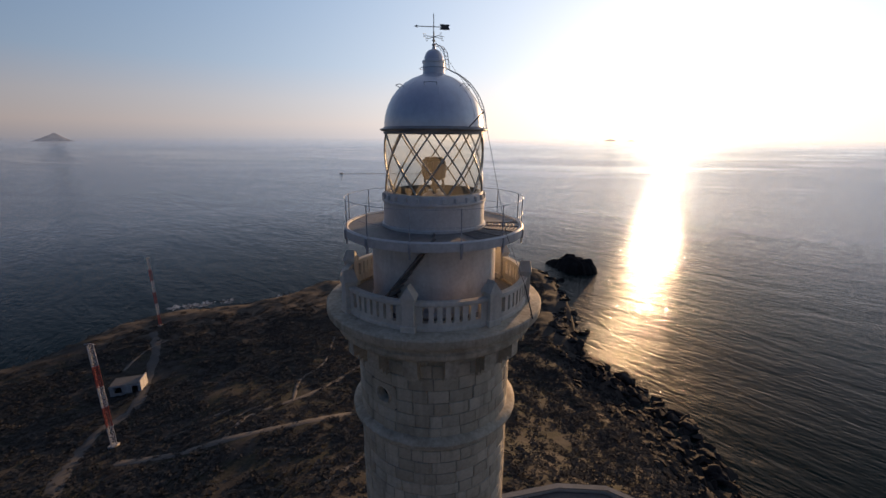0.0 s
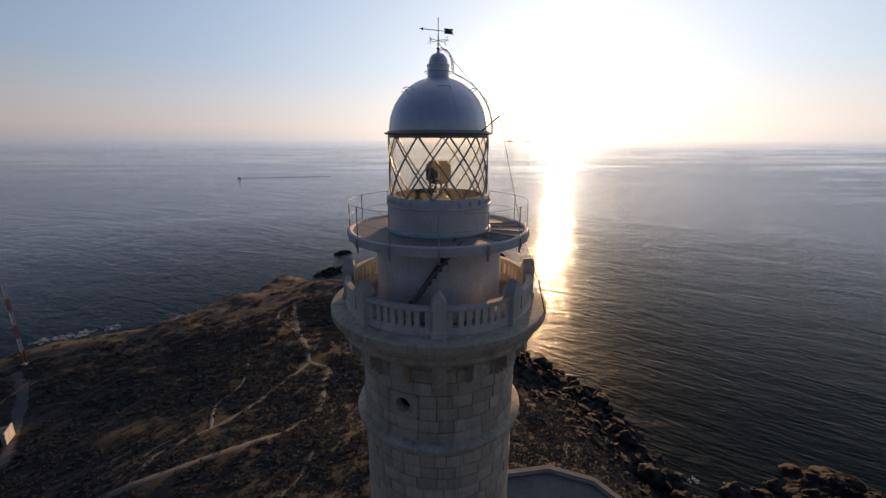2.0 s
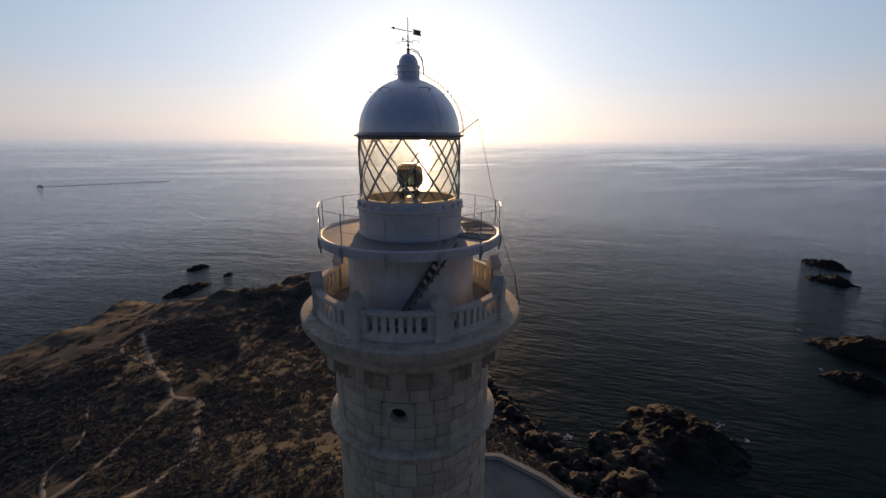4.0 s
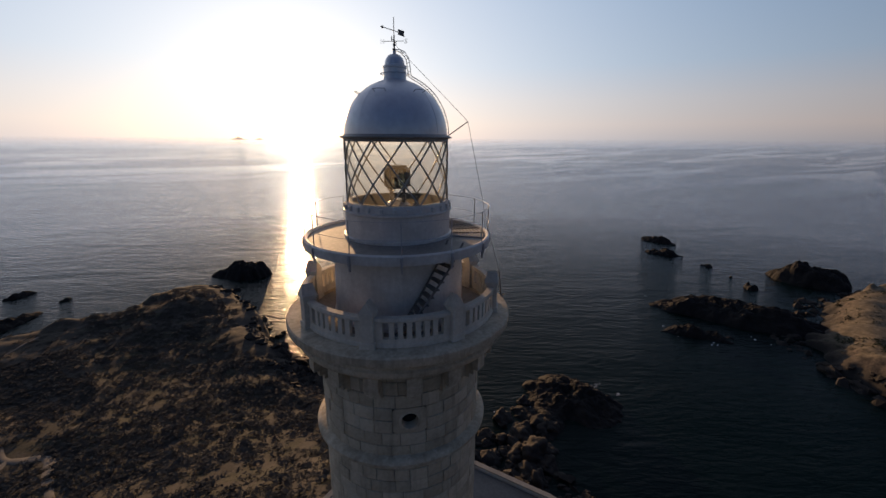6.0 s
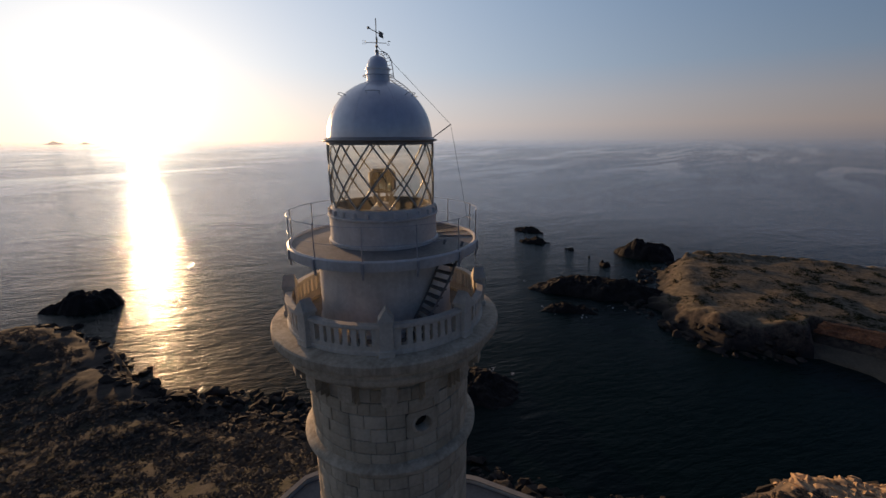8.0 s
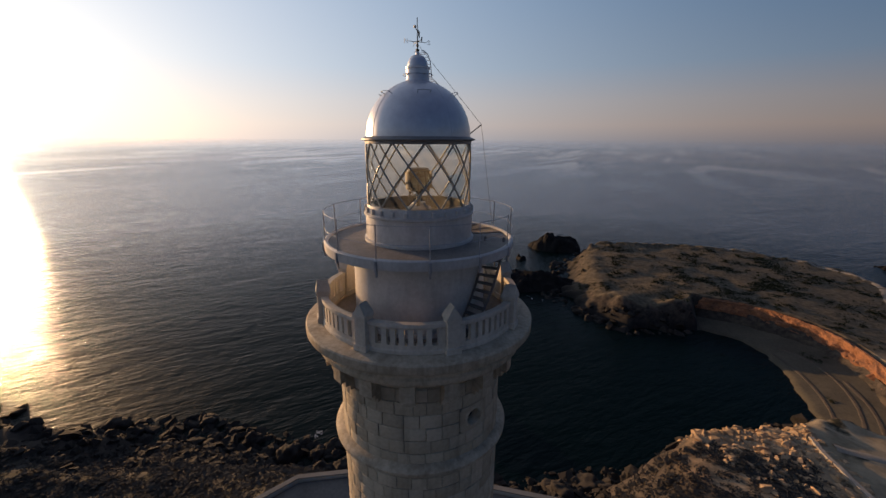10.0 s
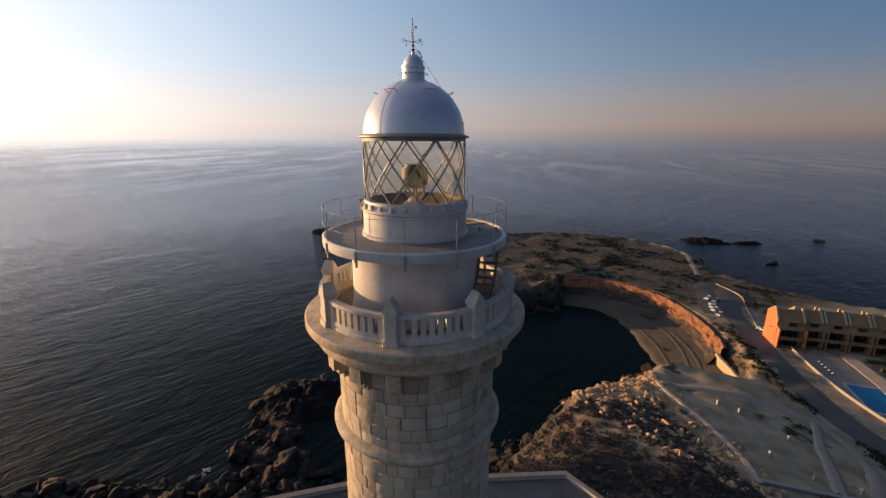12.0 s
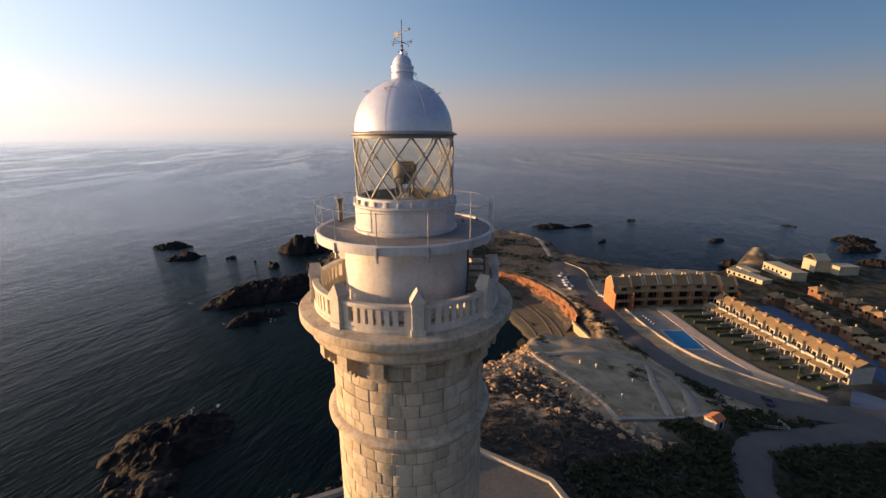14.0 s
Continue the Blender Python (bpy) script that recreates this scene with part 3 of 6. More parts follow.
# shaft and its rings
part("shaft_core", lathe([(0.1, 29.0), (3.32, 29.0), (3.17, 40), (2.92, 52), (2.74, 61), (2.68, 64.2), (2.68, 71.99), (2.36, 72.0), (2.36, 72.85), (2.68, 72.86), (2.68, 74.6), (0.1, 74.6)], 72), MORTAR, lighthouse, "grey mortar behind the stones")
part("string_course", lathe([(2.66, 70.86), (2.92, 70.9), (3.0, 70.98), (3.01, 71.08), (2.94, 71.16), (2.84, 71.2), (2.66, 71.22)], 96, closed=True), CORNICE, lighthouse, "projecting stone band round the shaft", smooth=True)
part("cornice", lathe([(2.66, 74.16), (3.20, 74.165), (3.24, 74.20), (3.32, 74.22), (3.38, 74.28), (3.40, 74.36), (3.39, 74.44), (3.33, 74.49), (3.33, 74.56), (3.42, 74.60), (3.46, 74.66), (3.46, 74.72), (2.6, 74.72)], 96, closed=True), CORNICE, lighthouse, "weathered stone moulding under the gallery", smooth=True)
part("gallery_slab", lathe([(1.8, 74.7), (3.48, 74.72), (3.62, 74.75), (3.70, 74.80), (3.715, 74.83), (3.715, 75.05), (3.68, 75.09), (3.3, 75.12), (2.95, 75.12), (2.94, 75.04), (1.8, 75.04)], 96, closed=True), CORNICE, lighthouse, "wide projecting gallery slab of worn stone", smooth=True)
for k in range(16):                  # stepped corbels carry the cornice
    a = PHASE + 22.5 * k
    bm = bmesh.new()
    for r1, z0, z1 in ((3.19, 73.62, 74.17), (3.02, 73.44, 73.62), (2.87, 73.28, 73.44)):
        lathe([(2.66, z0), (r1, z0), (r1, z1), (2.66, z1)], 3, a - 3.9, 7.8, bm, closed=True)
    part("corbel", bm, CORNICE, lighthouse)
for k in range(24):                  # joints of the slab's edge stones
    a = 7.5 + 15 * k
    part("slab_joint", box((0.05, 0.018, 0.27), around(3.68, a, 74.93), a), MORTAR, lighthouse)

# dressed stones of the shaft: single ones where the camera passes, joined further down
COURSE = 0.44
def stone_mesh(bm, r, width, h, a0=0.0, z0=0.0):
    """One slightly rounded ashlar with chamfered edges, width in degrees."""
    seg = 3
    c = 0.022
    front, rim = [], []
    for j, (zz, inset) in enumerate(((0.009, 0), (c + 0.009, 1), (h - c - 0.009, 1), (h - 0.009, 0))):
        row = []
        for i in range(seg + 3):
            f = (0, 0.05, 0.35, 0.65, 0.95, 1)[i]
            a = radians(a0 + width * (0.014 + 0.972 * f))
            out = inset and 0 < i < seg + 2
            rr = r + (0.045 if out else 0.028)
            row.append(bm.verts.new((rr * math.cos(a), rr * math.sin(a), z0 + zz)))
        front.append(row)
    for p, q in zip(front, front[1:]):
        for i in range(len(p) - 1):
            bm.faces.new((p[i], p[i + 1], q[i + 1], q[i]))
    loop = front[0] + [r_[-1] for r_ in front[1:-1]] + front[-1][::-1] + [r_[0] for r_ in front[1:-1]][::-1]
    back = []
    for v in loop:
        s = (r - 0.02) / math.hypot(v.co.x, v.co.y)
        back.append(bm.verts.new((v.co.x * s, v.co.y * s, v.co.z)))
    for i in range(len(loop)):
        j = (i + 1) % len(loop)
        bm.faces.new((loop[j], loop[i], back[i], back[j]))


rng = random.Random(7)
WIDTHS = (8, 10, 12, 14, 17)
stone_data = {}
for w in WIDTHS:
    bm = bmesh.new()
    stone_mesh(bm, 2.68, w, COURSE)
    me = bpy.data.meshes.new("ashlar")
    bm.to_mesh(me)
    bm.free()
    me.shade_smooth()
    me.set_sharp_from_angle(angle=radians(32))
    me.materials.append(STONE)
    stone_data[w] = me


def course_widths():
    out, left = [], 360
    while left > 50:
        w = rng.choice(WIDTHS)
        out.append(w)
        left -= w
    while left > 25:
        w = min(WIDTHS, key=lambda v: abs(v - left / math.ceil(left / 15)))
        out.append(w)
        left -= w
    w = min(WIDTHS, key=lambda v: abs(v - left / 2))
    return out + [w, w], left - 2 * w


PORT_AZ, PORT_Z = 233.5, 72.42
count = 0
low = bmesh.new()
for c in range(34):
    z = 74.62 - COURSE * (c + 1)
    if c in (4, 5):                  # the round window's surround takes up part of these two
        widths, slack, a = ([12, 10, 14, 17, 12, 8, 14, 12, 17, 10, 14, 12, 10, 17, 8, 14, 12] + [10, 14, 12, 17, 8, 12, 14, 10, 14, 12])[::(1, -1)[c - 4]], 0, PORT_AZ + 11.0
        slack = 338 - sum(widths)
    else:
        widths, slack = course_widths()
        a = rng.uniform(0, 360)
    for w in widths:
        mid = (a + w / 2) % 360
        if 1 < c < 20 and 95 < mid < 340 and count < 300:
            ob = new("ashlar", stone_data[w])
            ob.parent = lighthouse
            proud = 1 + rng.uniform(-0.004, 0.006)
            ob.matrix_basis = pose(0, 0, z + rng.uniform(-0.008, 0.008), 0, 0, a) @ Matrix.Diagonal((proud, proud, 1, 1))
            count += 1
        else:
            stone_mesh(low, 2.68 if z > 64 else 2.68 + (64 - z) * 0.022, w, COURSE, a, z)
        a += w + slack / len(widths)
me = bpy.data.meshes.new("ashlar_rest")
low.to_mesh(me)
low.free()
me.shade_smooth()
me.set_sharp_from_angle(angle=radians(32))
me.materials.append(STONE_JOINED)
rest = new("ashlar_rest", me)
rest.parent = lighthouse
tagged(rest, "further courses of the same dressed stone", kind="stuff")

# round window in the shaft
bm = bmesh.new()
N_RIM, HALF = 32, COURSE - 0.012
rows_ = []
for k in range(N_RIM):
    t = k * math.tau / N_RIM
    c, s_ = math.cos(t), math.sin(t)
    edge = 1 / max(abs(c) / (2.725 * radians(10.9)), abs(s_) / HALF)
    rows_.append([bm.verts.new(around(rad, PORT_AZ + math.degrees(h * c / 2.725), PORT_Z + h * s_)) for rad, h in ((2.64, edge), (2.725, edge), (2.725, 0.30), (2.64, 0.30))])
for k in range(N_RIM):
    p, q = rows_[k], rows_[(k + 1) % N_RIM]
    for i in range(3):
        bm.faces.new((p[i], p[i + 1], q[i + 1], q[i]))
bmesh.ops.recalc_face_normals(bm, faces=bm.faces)
part("window_surround", bm, STONE, lighthouse, "plain dressed stone round the window")
bm = bmesh.new()
ring = []
for k in range(N_RIM):
    t = k * math.tau / N_RIM
    ring.append([bm.verts.new((d, r * math.cos(t), r * math.sin(t))) for r, d in ((0.255, -0.30), (0.255, 0.04), (0.27, 0.065), (0.315, 0.065), (0.34, 0.04), (0.34, -0.03))])
for k in range(N_RIM):
    p, q = ring[k], ring[(k + 1) % N_RIM]
    for i in range(5):
        bm.faces.new((p[i], q[i], q[i + 1], p[i + 1]))
bmesh.ops.recalc_face_normals(bm, faces=bm.faces)
window = part("round_window", bm, CORNICE, lighthouse, "round window deep in a pale stone ring", smooth=True)
window.matrix_basis = Matrix.Translation(around(2.68, PORT_AZ, PORT_Z)) @ pose(0, 0, 0, 0, 0, PORT_AZ)
bm = bmesh.new()
bmesh.ops.create_circle(bm, cap_ends=True, radius=0.26, segments=N_RIM, matrix=pose(-0.26, 0, 0, 0, 90, 0))
DARK_GLASS = material("dark_window", (0.006, 0.007, 0.008), (0.014, 0.015, 0.017), 0.12, scales=(2, 9), bump=0)
part("window_pane", bm, DARK_GLASS, window, "dark glass")

# watch room with its small cornice, upper walkway and lantern pedestal
part("watch_room", lathe([(2.0, 74.98), (2.19, 75.0), (2.17, 75.16), (2.12, 75.2), (2.1, 77.12), (2.2, 77.2), (2.32, 77.26), (2.34, 77.4), (2.0, 77.42)], 96, closed=True), WHITE, lighthouse, "round white-painted watch room", smooth=True)
# dark disc stands in for the shade seen through the balustrade gaps
part("gallery_floor", lathe([(2.12, 75.045), (2.93, 75.045), (2.93, 75.06), (2.12, 75.06)], 96, closed=True), DECK, lighthouse, "gallery floor darkened for the shade behind the balustrade")
part("upper_deck", lathe([(1.5, 77.4), (2.86, 77.41), (2.86, 77.6), (1.5, 77.6)], 96, closed=True), DECK, lighthouse, "round grey iron walkway", smooth=True)
part("deck_rim", lathe([(2.85, 77.42), (2.88, 77.34), (2.98, 77.36), (2.995, 77.5), (2.995, 77.62), (2.94, 77.66), (2.865, 77.63)], 96, closed=True), WHITE, lighthouse, "raised white-painted rim of the walkway", smooth=True)
part("pedestal", lathe([(1.45, 78.2), (1.45, 77.58), (1.74, 77.6), (1.74, 77.68), (1.68, 77.7), (1.68, 78.38), (1.73, 78.42), (1.73, 78.47), (1.65, 78.5), (1.62, 78.72), (1.45, 78.72)], 96, closed=True), WHITE, lighthouse, "white iron pedestal of the lantern", smooth=True)
for k in range(26):                  # ventilator lugs round the sill
    ob = part("sill_lug", box((0.10, 0.11, 0.15), bevel=0.015), WHITE, lighthouse)
    ob.matrix_basis = Matrix.Translation(around(1.67, 4 + k * 360 / 26, 78.575)) @ pose(0, 0, 0, 0, 0, 4 + k * 360 / 26)
part("lantern_floor", lathe([(0.02, 78.3), (1.46, 78.3), (1.46, 78.24), (0.02, 78.24)], 48, closed=True), DECK, lighthouse, "worn grey floor inside the lantern")

LINING = material("olive_lining", (0.055, 0.052, 0.038), (0.11, 0.104, 0.076), 0.7, scales=(2.0, 12.0), bump=0.1)
part("inner_lining", lathe([(1.44, 78.3), (1.44, 78.73), (1.52, 78.735)], 64), LINING, lighthouse, "olive lining inside the lantern sill")

# slatted grating let into the seaward side of the walkway
for k in range(9):
    part("grating_bar", tube(arc(1.86 + 0.115 * k, -62, 2, 77.612, 16), 0.014, 4), DECK, lighthouse)
for a in (-62, -46, -30, -14, 2):
    part("grating_bearer", tube([around(1.8, a, 77.61), around(2.84, a, 77.61)], 0.022, 4), DECK, lighthouse)

# railing of the upper walkway
for k in range(13):
    a = -102 + 360 / 13 * k
    bm = tube([around(2.95, a, 77.55), around(2.95, a, 78.56)], 0.016, 6)
    box((0.10, 0.075, 0.30), around(2.99, a, 77.46), a, bm, 0.01)
    box((0.05, 0.05, 0.22), around(2.97, a, 77.26), a, bm)
    part("rail_post", bm, IRON, lighthouse)
for z, r in ((78.54, 0.008), (78.05, 0.006)):
    part("handrail", lathe([(2.95 - r, z), (2.95, z + r), (2.95 + r, z), (2.95, z - r)], 72, closed=True), IRON, lighthouse)

# glazing and its lattice
part("glazing", lathe([(1.57, 78.7), (1.57, 80.56)], 66), GLASS, lighthouse, "clear cylindrical lantern glass").visible_shadow = False
NODES = 11
for k in range(NODES):
    for turn in (-1, 1):
        a0 = -91 + k * 360 / NODES
        part("astragal", tube([around(1.595, a0 + turn * 1.5 * 360 / NODES * i / 14, 80.56 - 1.86 * i / 14) for i in range(15)], 0.027, 6), BRONZE, lighthouse)
part("eave", lathe([(1.5, 80.52), (1.61, 80.52), (1.62, 80.60), (1.70, 80.62), (1.725, 80.635), (1.725, 80.665), (1.64, 80.69), (1.59, 80.73), (1.5, 80.74)], 96, closed=True), EAVE, lighthouse, "projecting rim of the dome", smooth=True)
dome = [(1.575 * math.cos(radians(a)), 80.71 + 1.62 * math.sin(radians(a))) for a in range(0, 81, 3)]
part("dome", lathe(dome + [(0.26, 82.3)], 120), SILVER, lighthouse, "silver-painted hemispherical dome", smooth=True)
for k in range(8):                   # lapped seams of the dome plates
    part("dome_seam", tube([around(1.577 * math.cos(radians(a)), PHASE + 20 + 45 * k, 80.71 + 1.622 * math.sin(radians(a))) for a in range(1, 77, 5)], 0.005, 4), SILVER, lighthouse)
drum = lathe([(0.42, 82.22), (0.42, 82.27), (0.35, 82.31), (0.34, 82.34), (0.34, 82.62), (0.36, 82.63), (0.36, 82.69), (0.30, 82.71)], 48)
lathe([(0.30, 82.70), (0.29, 82.8), (0.25, 82.9), (0.18, 82.98), (0.09, 83.02), (0.05, 83.03), (0.05, 83.1), (0.02, 83.1)], 48, bm=drum)
part("vent_drum", drum, SILVER, lighthouse, "silver ventilator drum with a rounded cap", smooth=True)
ring = lathe([(0.43, 82.47), (0.44, 82.48), (0.45, 82.47), (0.44, 82.46)], 40, closed=True)
for k in range(4):
    tube([around(0.33, 50 + 90 * k, 82.47), around(0.44, 50 + 90 * k, 82.47)], 0.01, 5, ring)
part("drum_ring", ring, IRON, lighthouse)
for k in range(6):                   # grab rails on the dome's shoulder
    a = PHASE + 8 + 60 * k
    c, s = 1.575 * math.cos(radians(47)), 80.71 + 1.62 * math.sin(radians(47))
    part("grab_rail", tube([around(c - 0.02, a - 9, s - 0.02), around(c + 0.13, a - 9, s + 0.05), around(c + 0.14, a, s + 0.06), around(c + 0.13, a + 9, s + 0.05), around(c - 0.02, a + 9, s - 0.02)], 0.011, 5), IRON, lighthouse)

# curved ladder over the dome, up to the vane
LADDER = -25
prof = [(1.72, 80.66)] + [(1.72 * math.cos(radians(a)), 80.72 + 1.76 * math.sin(radians(a))) for a in range(6, 76, 7)]
prof += [(0.47, 82.44), (0.44, 82.7), (0.40, 82.92), (0.28, 83.08), (0.12, 83.14), (0.02, 83.12)]
for side in (-1, 1):
    pts = []
    for r, z in prof:
        p = around(r, LADDER, z)
        off = Vector((-math.sin(radians(LADDER)), math.cos(radians(LADDER)), 0)) * 0.13 * side
        pts.append(p + off)
    part("ladder_rail", tube(pts, 0.013, 5), IRON, lighthouse)
off = Vector((-math.sin(radians(LADDER)), math.cos(radians(LADDER)), 0)) * 0.13
for (r, z), (r2, z2) in zip(prof, prof[1:-1]):
    for f in (0.0, 0.5):
        p = around(r + (r2 - r) * f, LADDER, z + (z2 - z) * f)
        part("ladder_rung", tube([p - off, p + off], 0.009, 5), IRON, lighthouse)

# weather vane
vane = tagged(empty("weather_vane", (0, 0, 83.03)), "iron weather vane with arrow and compass letters on the dome", "weather vane")
part("pole", tube([(0, 0, 0), (0, 0, 0.5)], 0.02, 8), DARK_IRON, vane)
part("spike", tube([(0, 0, 0.45), (0, 0, 0.98)], 0.012, 6), DARK_IRON, vane)
part("collar", lathe([(0.01, 0.06), (0.05, 0.1), (0.06, 0.13), (0.01, 0.16), (0.03, 0.22), (0.045, 0.25), (0.01, 0.29)], 12), DARK_IRON, vane)
d = Vector((-0.985, -0.17, 0))
part("arrow_shaft", tube([d * 0.52 + Vector((0, 0, 0.62)), d * -0.3 + Vector((0, 0, 0.62))], 0.012, 5), DARK_IRON, vane)
bm = bmesh.new()
q = Vector((0, 0, 1))
for y in (-0.008, 0.008):
    n_ = Vector((-d.y, d.x, 0)) * y
    pts = [d * -0.18 + q * 0.70, d * -0.50 + q * 0.70, d * -0.46 + q * 0.63, d * -0.50 + q * 0.55, d * -0.18 + q * 0.55, d * -0.23 + q * 0.63]
    bm.faces.new([bm.verts.new(p + n_) for p in pts])
vs = list(bm.verts)
for i in range(6):
    bm.faces.new((vs[i], vs[(i + 1) % 6], vs[6 + (i + 1) % 6], vs[6 + i]))
part("arrow_tail", bm, DARK_IRON, vane)
bm = bmesh.new()
bmesh.ops.create_cone(bm, segments=8, radius1=0.04, radius2=0.0, depth=0.1, matrix=Matrix.Translation(d * 0.55 + q * 0.62) @ d.to_track_quat("Z", "Y").to_matrix().to_4x4())
part("arrow_head", bm, DARK_IRON, vane)
north = Vector((-0.61, 0.79, 0))
east = Vector((0.79, 0.61, 0))
LETTERS = {"N": [(-1, -1), (-1, 1), (1, -1), (1, 1)], "S": [(1, 0.7), (0, 1), (-1, 0.6), (0, 0), (1, -0.6), (0, -1), (-1, -0.7)],
           "E": [(1, 1), (-1, 1), (-1, 0), (0.6, 0), (-1, 0), (-1, -1), (1, -1)], "W": [(-1, 1), (-0.5, -1), (0, 0.3), (0.5, -1), (1, 1)]}
for letter, way, across in (("N", north, east * -1), ("S", north * -1, east * -1), ("E", east, north), ("W", east * -1, north)):
    part("compass_arm", tube([q * 0.34, way * 0.3 + q * 0.34], 0.009, 5), DARK_IRON, vane)
    # letters are read along the arm
    along = north * -1 if letter in "NS" else east
    part("compass_letter", tube([way * 0.35 + q * 0.34 + along * 0.04 * u + q * 0.055 * v for u, v in LETTERS[letter]], 0.008, 4), DARK_IRON, vane)

# aerial strut with its stay wires and the lower hook
stay = tagged(empty("aerial_strut", around(1.62, -50, 80.7)), "iron strut with thin stay wires beside the dome", "aerial")
tip = around(2.22, -50, 81.12)
base = around(1.62, -50, 80.7)
part("strut", tube([Vector((0, 0, 0)), tip - base], 0.018, 6), DARK_IRON, stay)
part("wire", tube([tip - base, Vector((0, 0, 83.3)) - base], 0.006, 4), DARK_IRON, stay)
hook = around(3.5, -38, 76.15)
part("wire", tube([tip - base, around(2.98, -44, 77.7) - base, hook - base], 0.007, 4), DARK_IRON, stay)
part("hook_rod", tube([hook - base, around(3.72, -34, 75.0) - base, around(3.75, -38, 75.25) - base], 0.02, 6), DARK_IRON, stay)

# lamp and lens inside the lantern
optic = tagged(empty("rotating_optic", (0, 0, 78.25)), "glass drum lens in a brass frame on a white pedestal", "lens")
part("pedestal", lathe([(0.02, 0), (0.44, 0), (0.44, 0.2), (0.40, 0.3), (0.30, 0.38), (0.24, 0.42), (0.22, 0.48), (0.02, 0.48)], 36), WHITE, optic, "white domed pedestal", smooth=True)
LENS = bpy.data.materials.new("lens_glass")
LENS.use_nodes = True
lb = LENS.node_tree.nodes["Principled BSDF"]
lb.inputs["Base Color"].default_value, lb.inputs["Roughness"].default_value = (0.17, 0.19, 0.14, 1), 0.03
lb.inputs["Transmission Weight"].default_value, lb.inputs["IOR"].default_value = 0.98, 1.5
prof = [(0.1, 0.86)]
for i in range(10):                  # barrel of prism rings
    z = 0.88 + i * 0.058
    b = 0.27 + 0.085 * math.sin(math.pi * (i + 0.5) / 10)
    prof += [(b, z), (b + 0.03, z + 0.028)]
part("lens", lathe(prof + [(0.1, 1.46)], 32), LENS, optic, "ribbed greenish lens glass")
for z, r in ((0.83, 0.33), (1.44, 0.36), (1.50, 0.31)):
    part("lens_ring", lathe([(0.08, z), (r, z), (r, z + 0.045), (0.08, z + 0.045)], 32, closed=True), BRASS, optic)
for k in range(10):
    pts = [around(0.305 + 0.095 * math.sin(math.pi * i / 6), 15 + 36 * k, 0.85 + 0.62 * i / 6) for i in range(7)]
    part("lens_bar", tube(pts, 0.024, 5), BRASS, optic)
for a in (10, 95, 190, 275):
    part("lens_leg", tube([around(0.29, a, 0.85), around(0.31, a, 0.62), around(0.23, a, 0.36)], 0.065, 6), DARK_IRON, optic, "dark iron leg")
for a in (124, 304):
    bm = lathe([(0.40, 0.90), (0.42, 0.90), (0.42, 1.44), (0.40, 1.44)], 8, a - 34, 68, closed=True)
    part("screen_panel", bm, DARK_IRON, optic, "dark curved shutter beside the lens")

# curved stair from the gallery to the upper walkway
stair = tagged(empty("gallery_stair", (0, 0, 75.05)), "narrow dark iron stair curving up the watch room wall", "stair")
N_STEP = 12
for i in range(N_STEP):
    a = 228 + 3.5 * i
    bm = lathe([(2.14, 0), (2.72, 0), (2.72, 0.035), (2.14, 0.035)], 2, a, 4.2, closed=True)
    ob = part("tread", bm, RUST, stair)
    ob.matrix_basis = pose(0, 0, 0.205 * (i + 1) - 0.03)
for r in (2.15, 2.72):
    part("stringer", tube([around(r, 226 + 3.5 * i, 0.205 * i) for i in range(N_STEP + 2)], 0.04, 4), RUST, stair)

# balustrade of the gallery: pillars with pointed caps, pierced curved panels
balustrade = tagged(empty("gallery_balustrade", (0, 0, 75.09)), "pierced cream stone balustrade with pointed pillars", "balustrade")
pillar_bm = box((0.46, 0.44, 0.2), (0, 0, 0.1), bevel=0.015)
box((0.38, 0.36, 0.80), (0, 0, 0.58), bm=pillar_bm, bevel=0.012)
rim = [(-0.22, -0.21, 0.97), (0.22, -0.21, 0.97), (0.22, 0.21, 0.97), (-0.22, 0.21, 0.97)]
rim2 = [(x, y, z + 0.07) for x, y, z in rim]
v1, v2 = [pillar_bm.verts.new(p) for p in rim], [pillar_bm.verts.new(p) for p in rim2]
apex = [pillar_bm.verts.new((-0.16, 0, 1.37)), pillar_bm.verts.new((0.16, 0, 1.37))]
pillar_bm.faces.new(v1[::-1])
for i in range(4):
    pillar_bm.faces.new((v1[i], v1[(i + 1) % 4], v2[(i + 1) % 4], v2[i]))
pillar_bm.faces.new((v2[0], v2[1], apex[1], apex[0])), pillar_bm.faces.new((v2[2], v2[3], apex[0], apex[1]))
pillar_bm.faces.new((v2[1], v2[2], apex[1])), pillar_bm.faces.new((v2[3], v2[0], apex[0]))
pillar = None
for k in range(8):
    a = PHASE + 45 * k
    if pillar is None:
        pillar = part("pillar", pillar_bm, RENDERED, balustrade)
        ob = pillar
    else:
        ob = new("pillar", pillar.data)
        ob.parent = balustrade
    ob.matrix_basis = Matrix.Translation(around(3.12, a, 0)) @ pose(0, 0, 0, 0, 0, a)
R0, R1 = 3.02, 3.18
panel_data = baluster_data = None
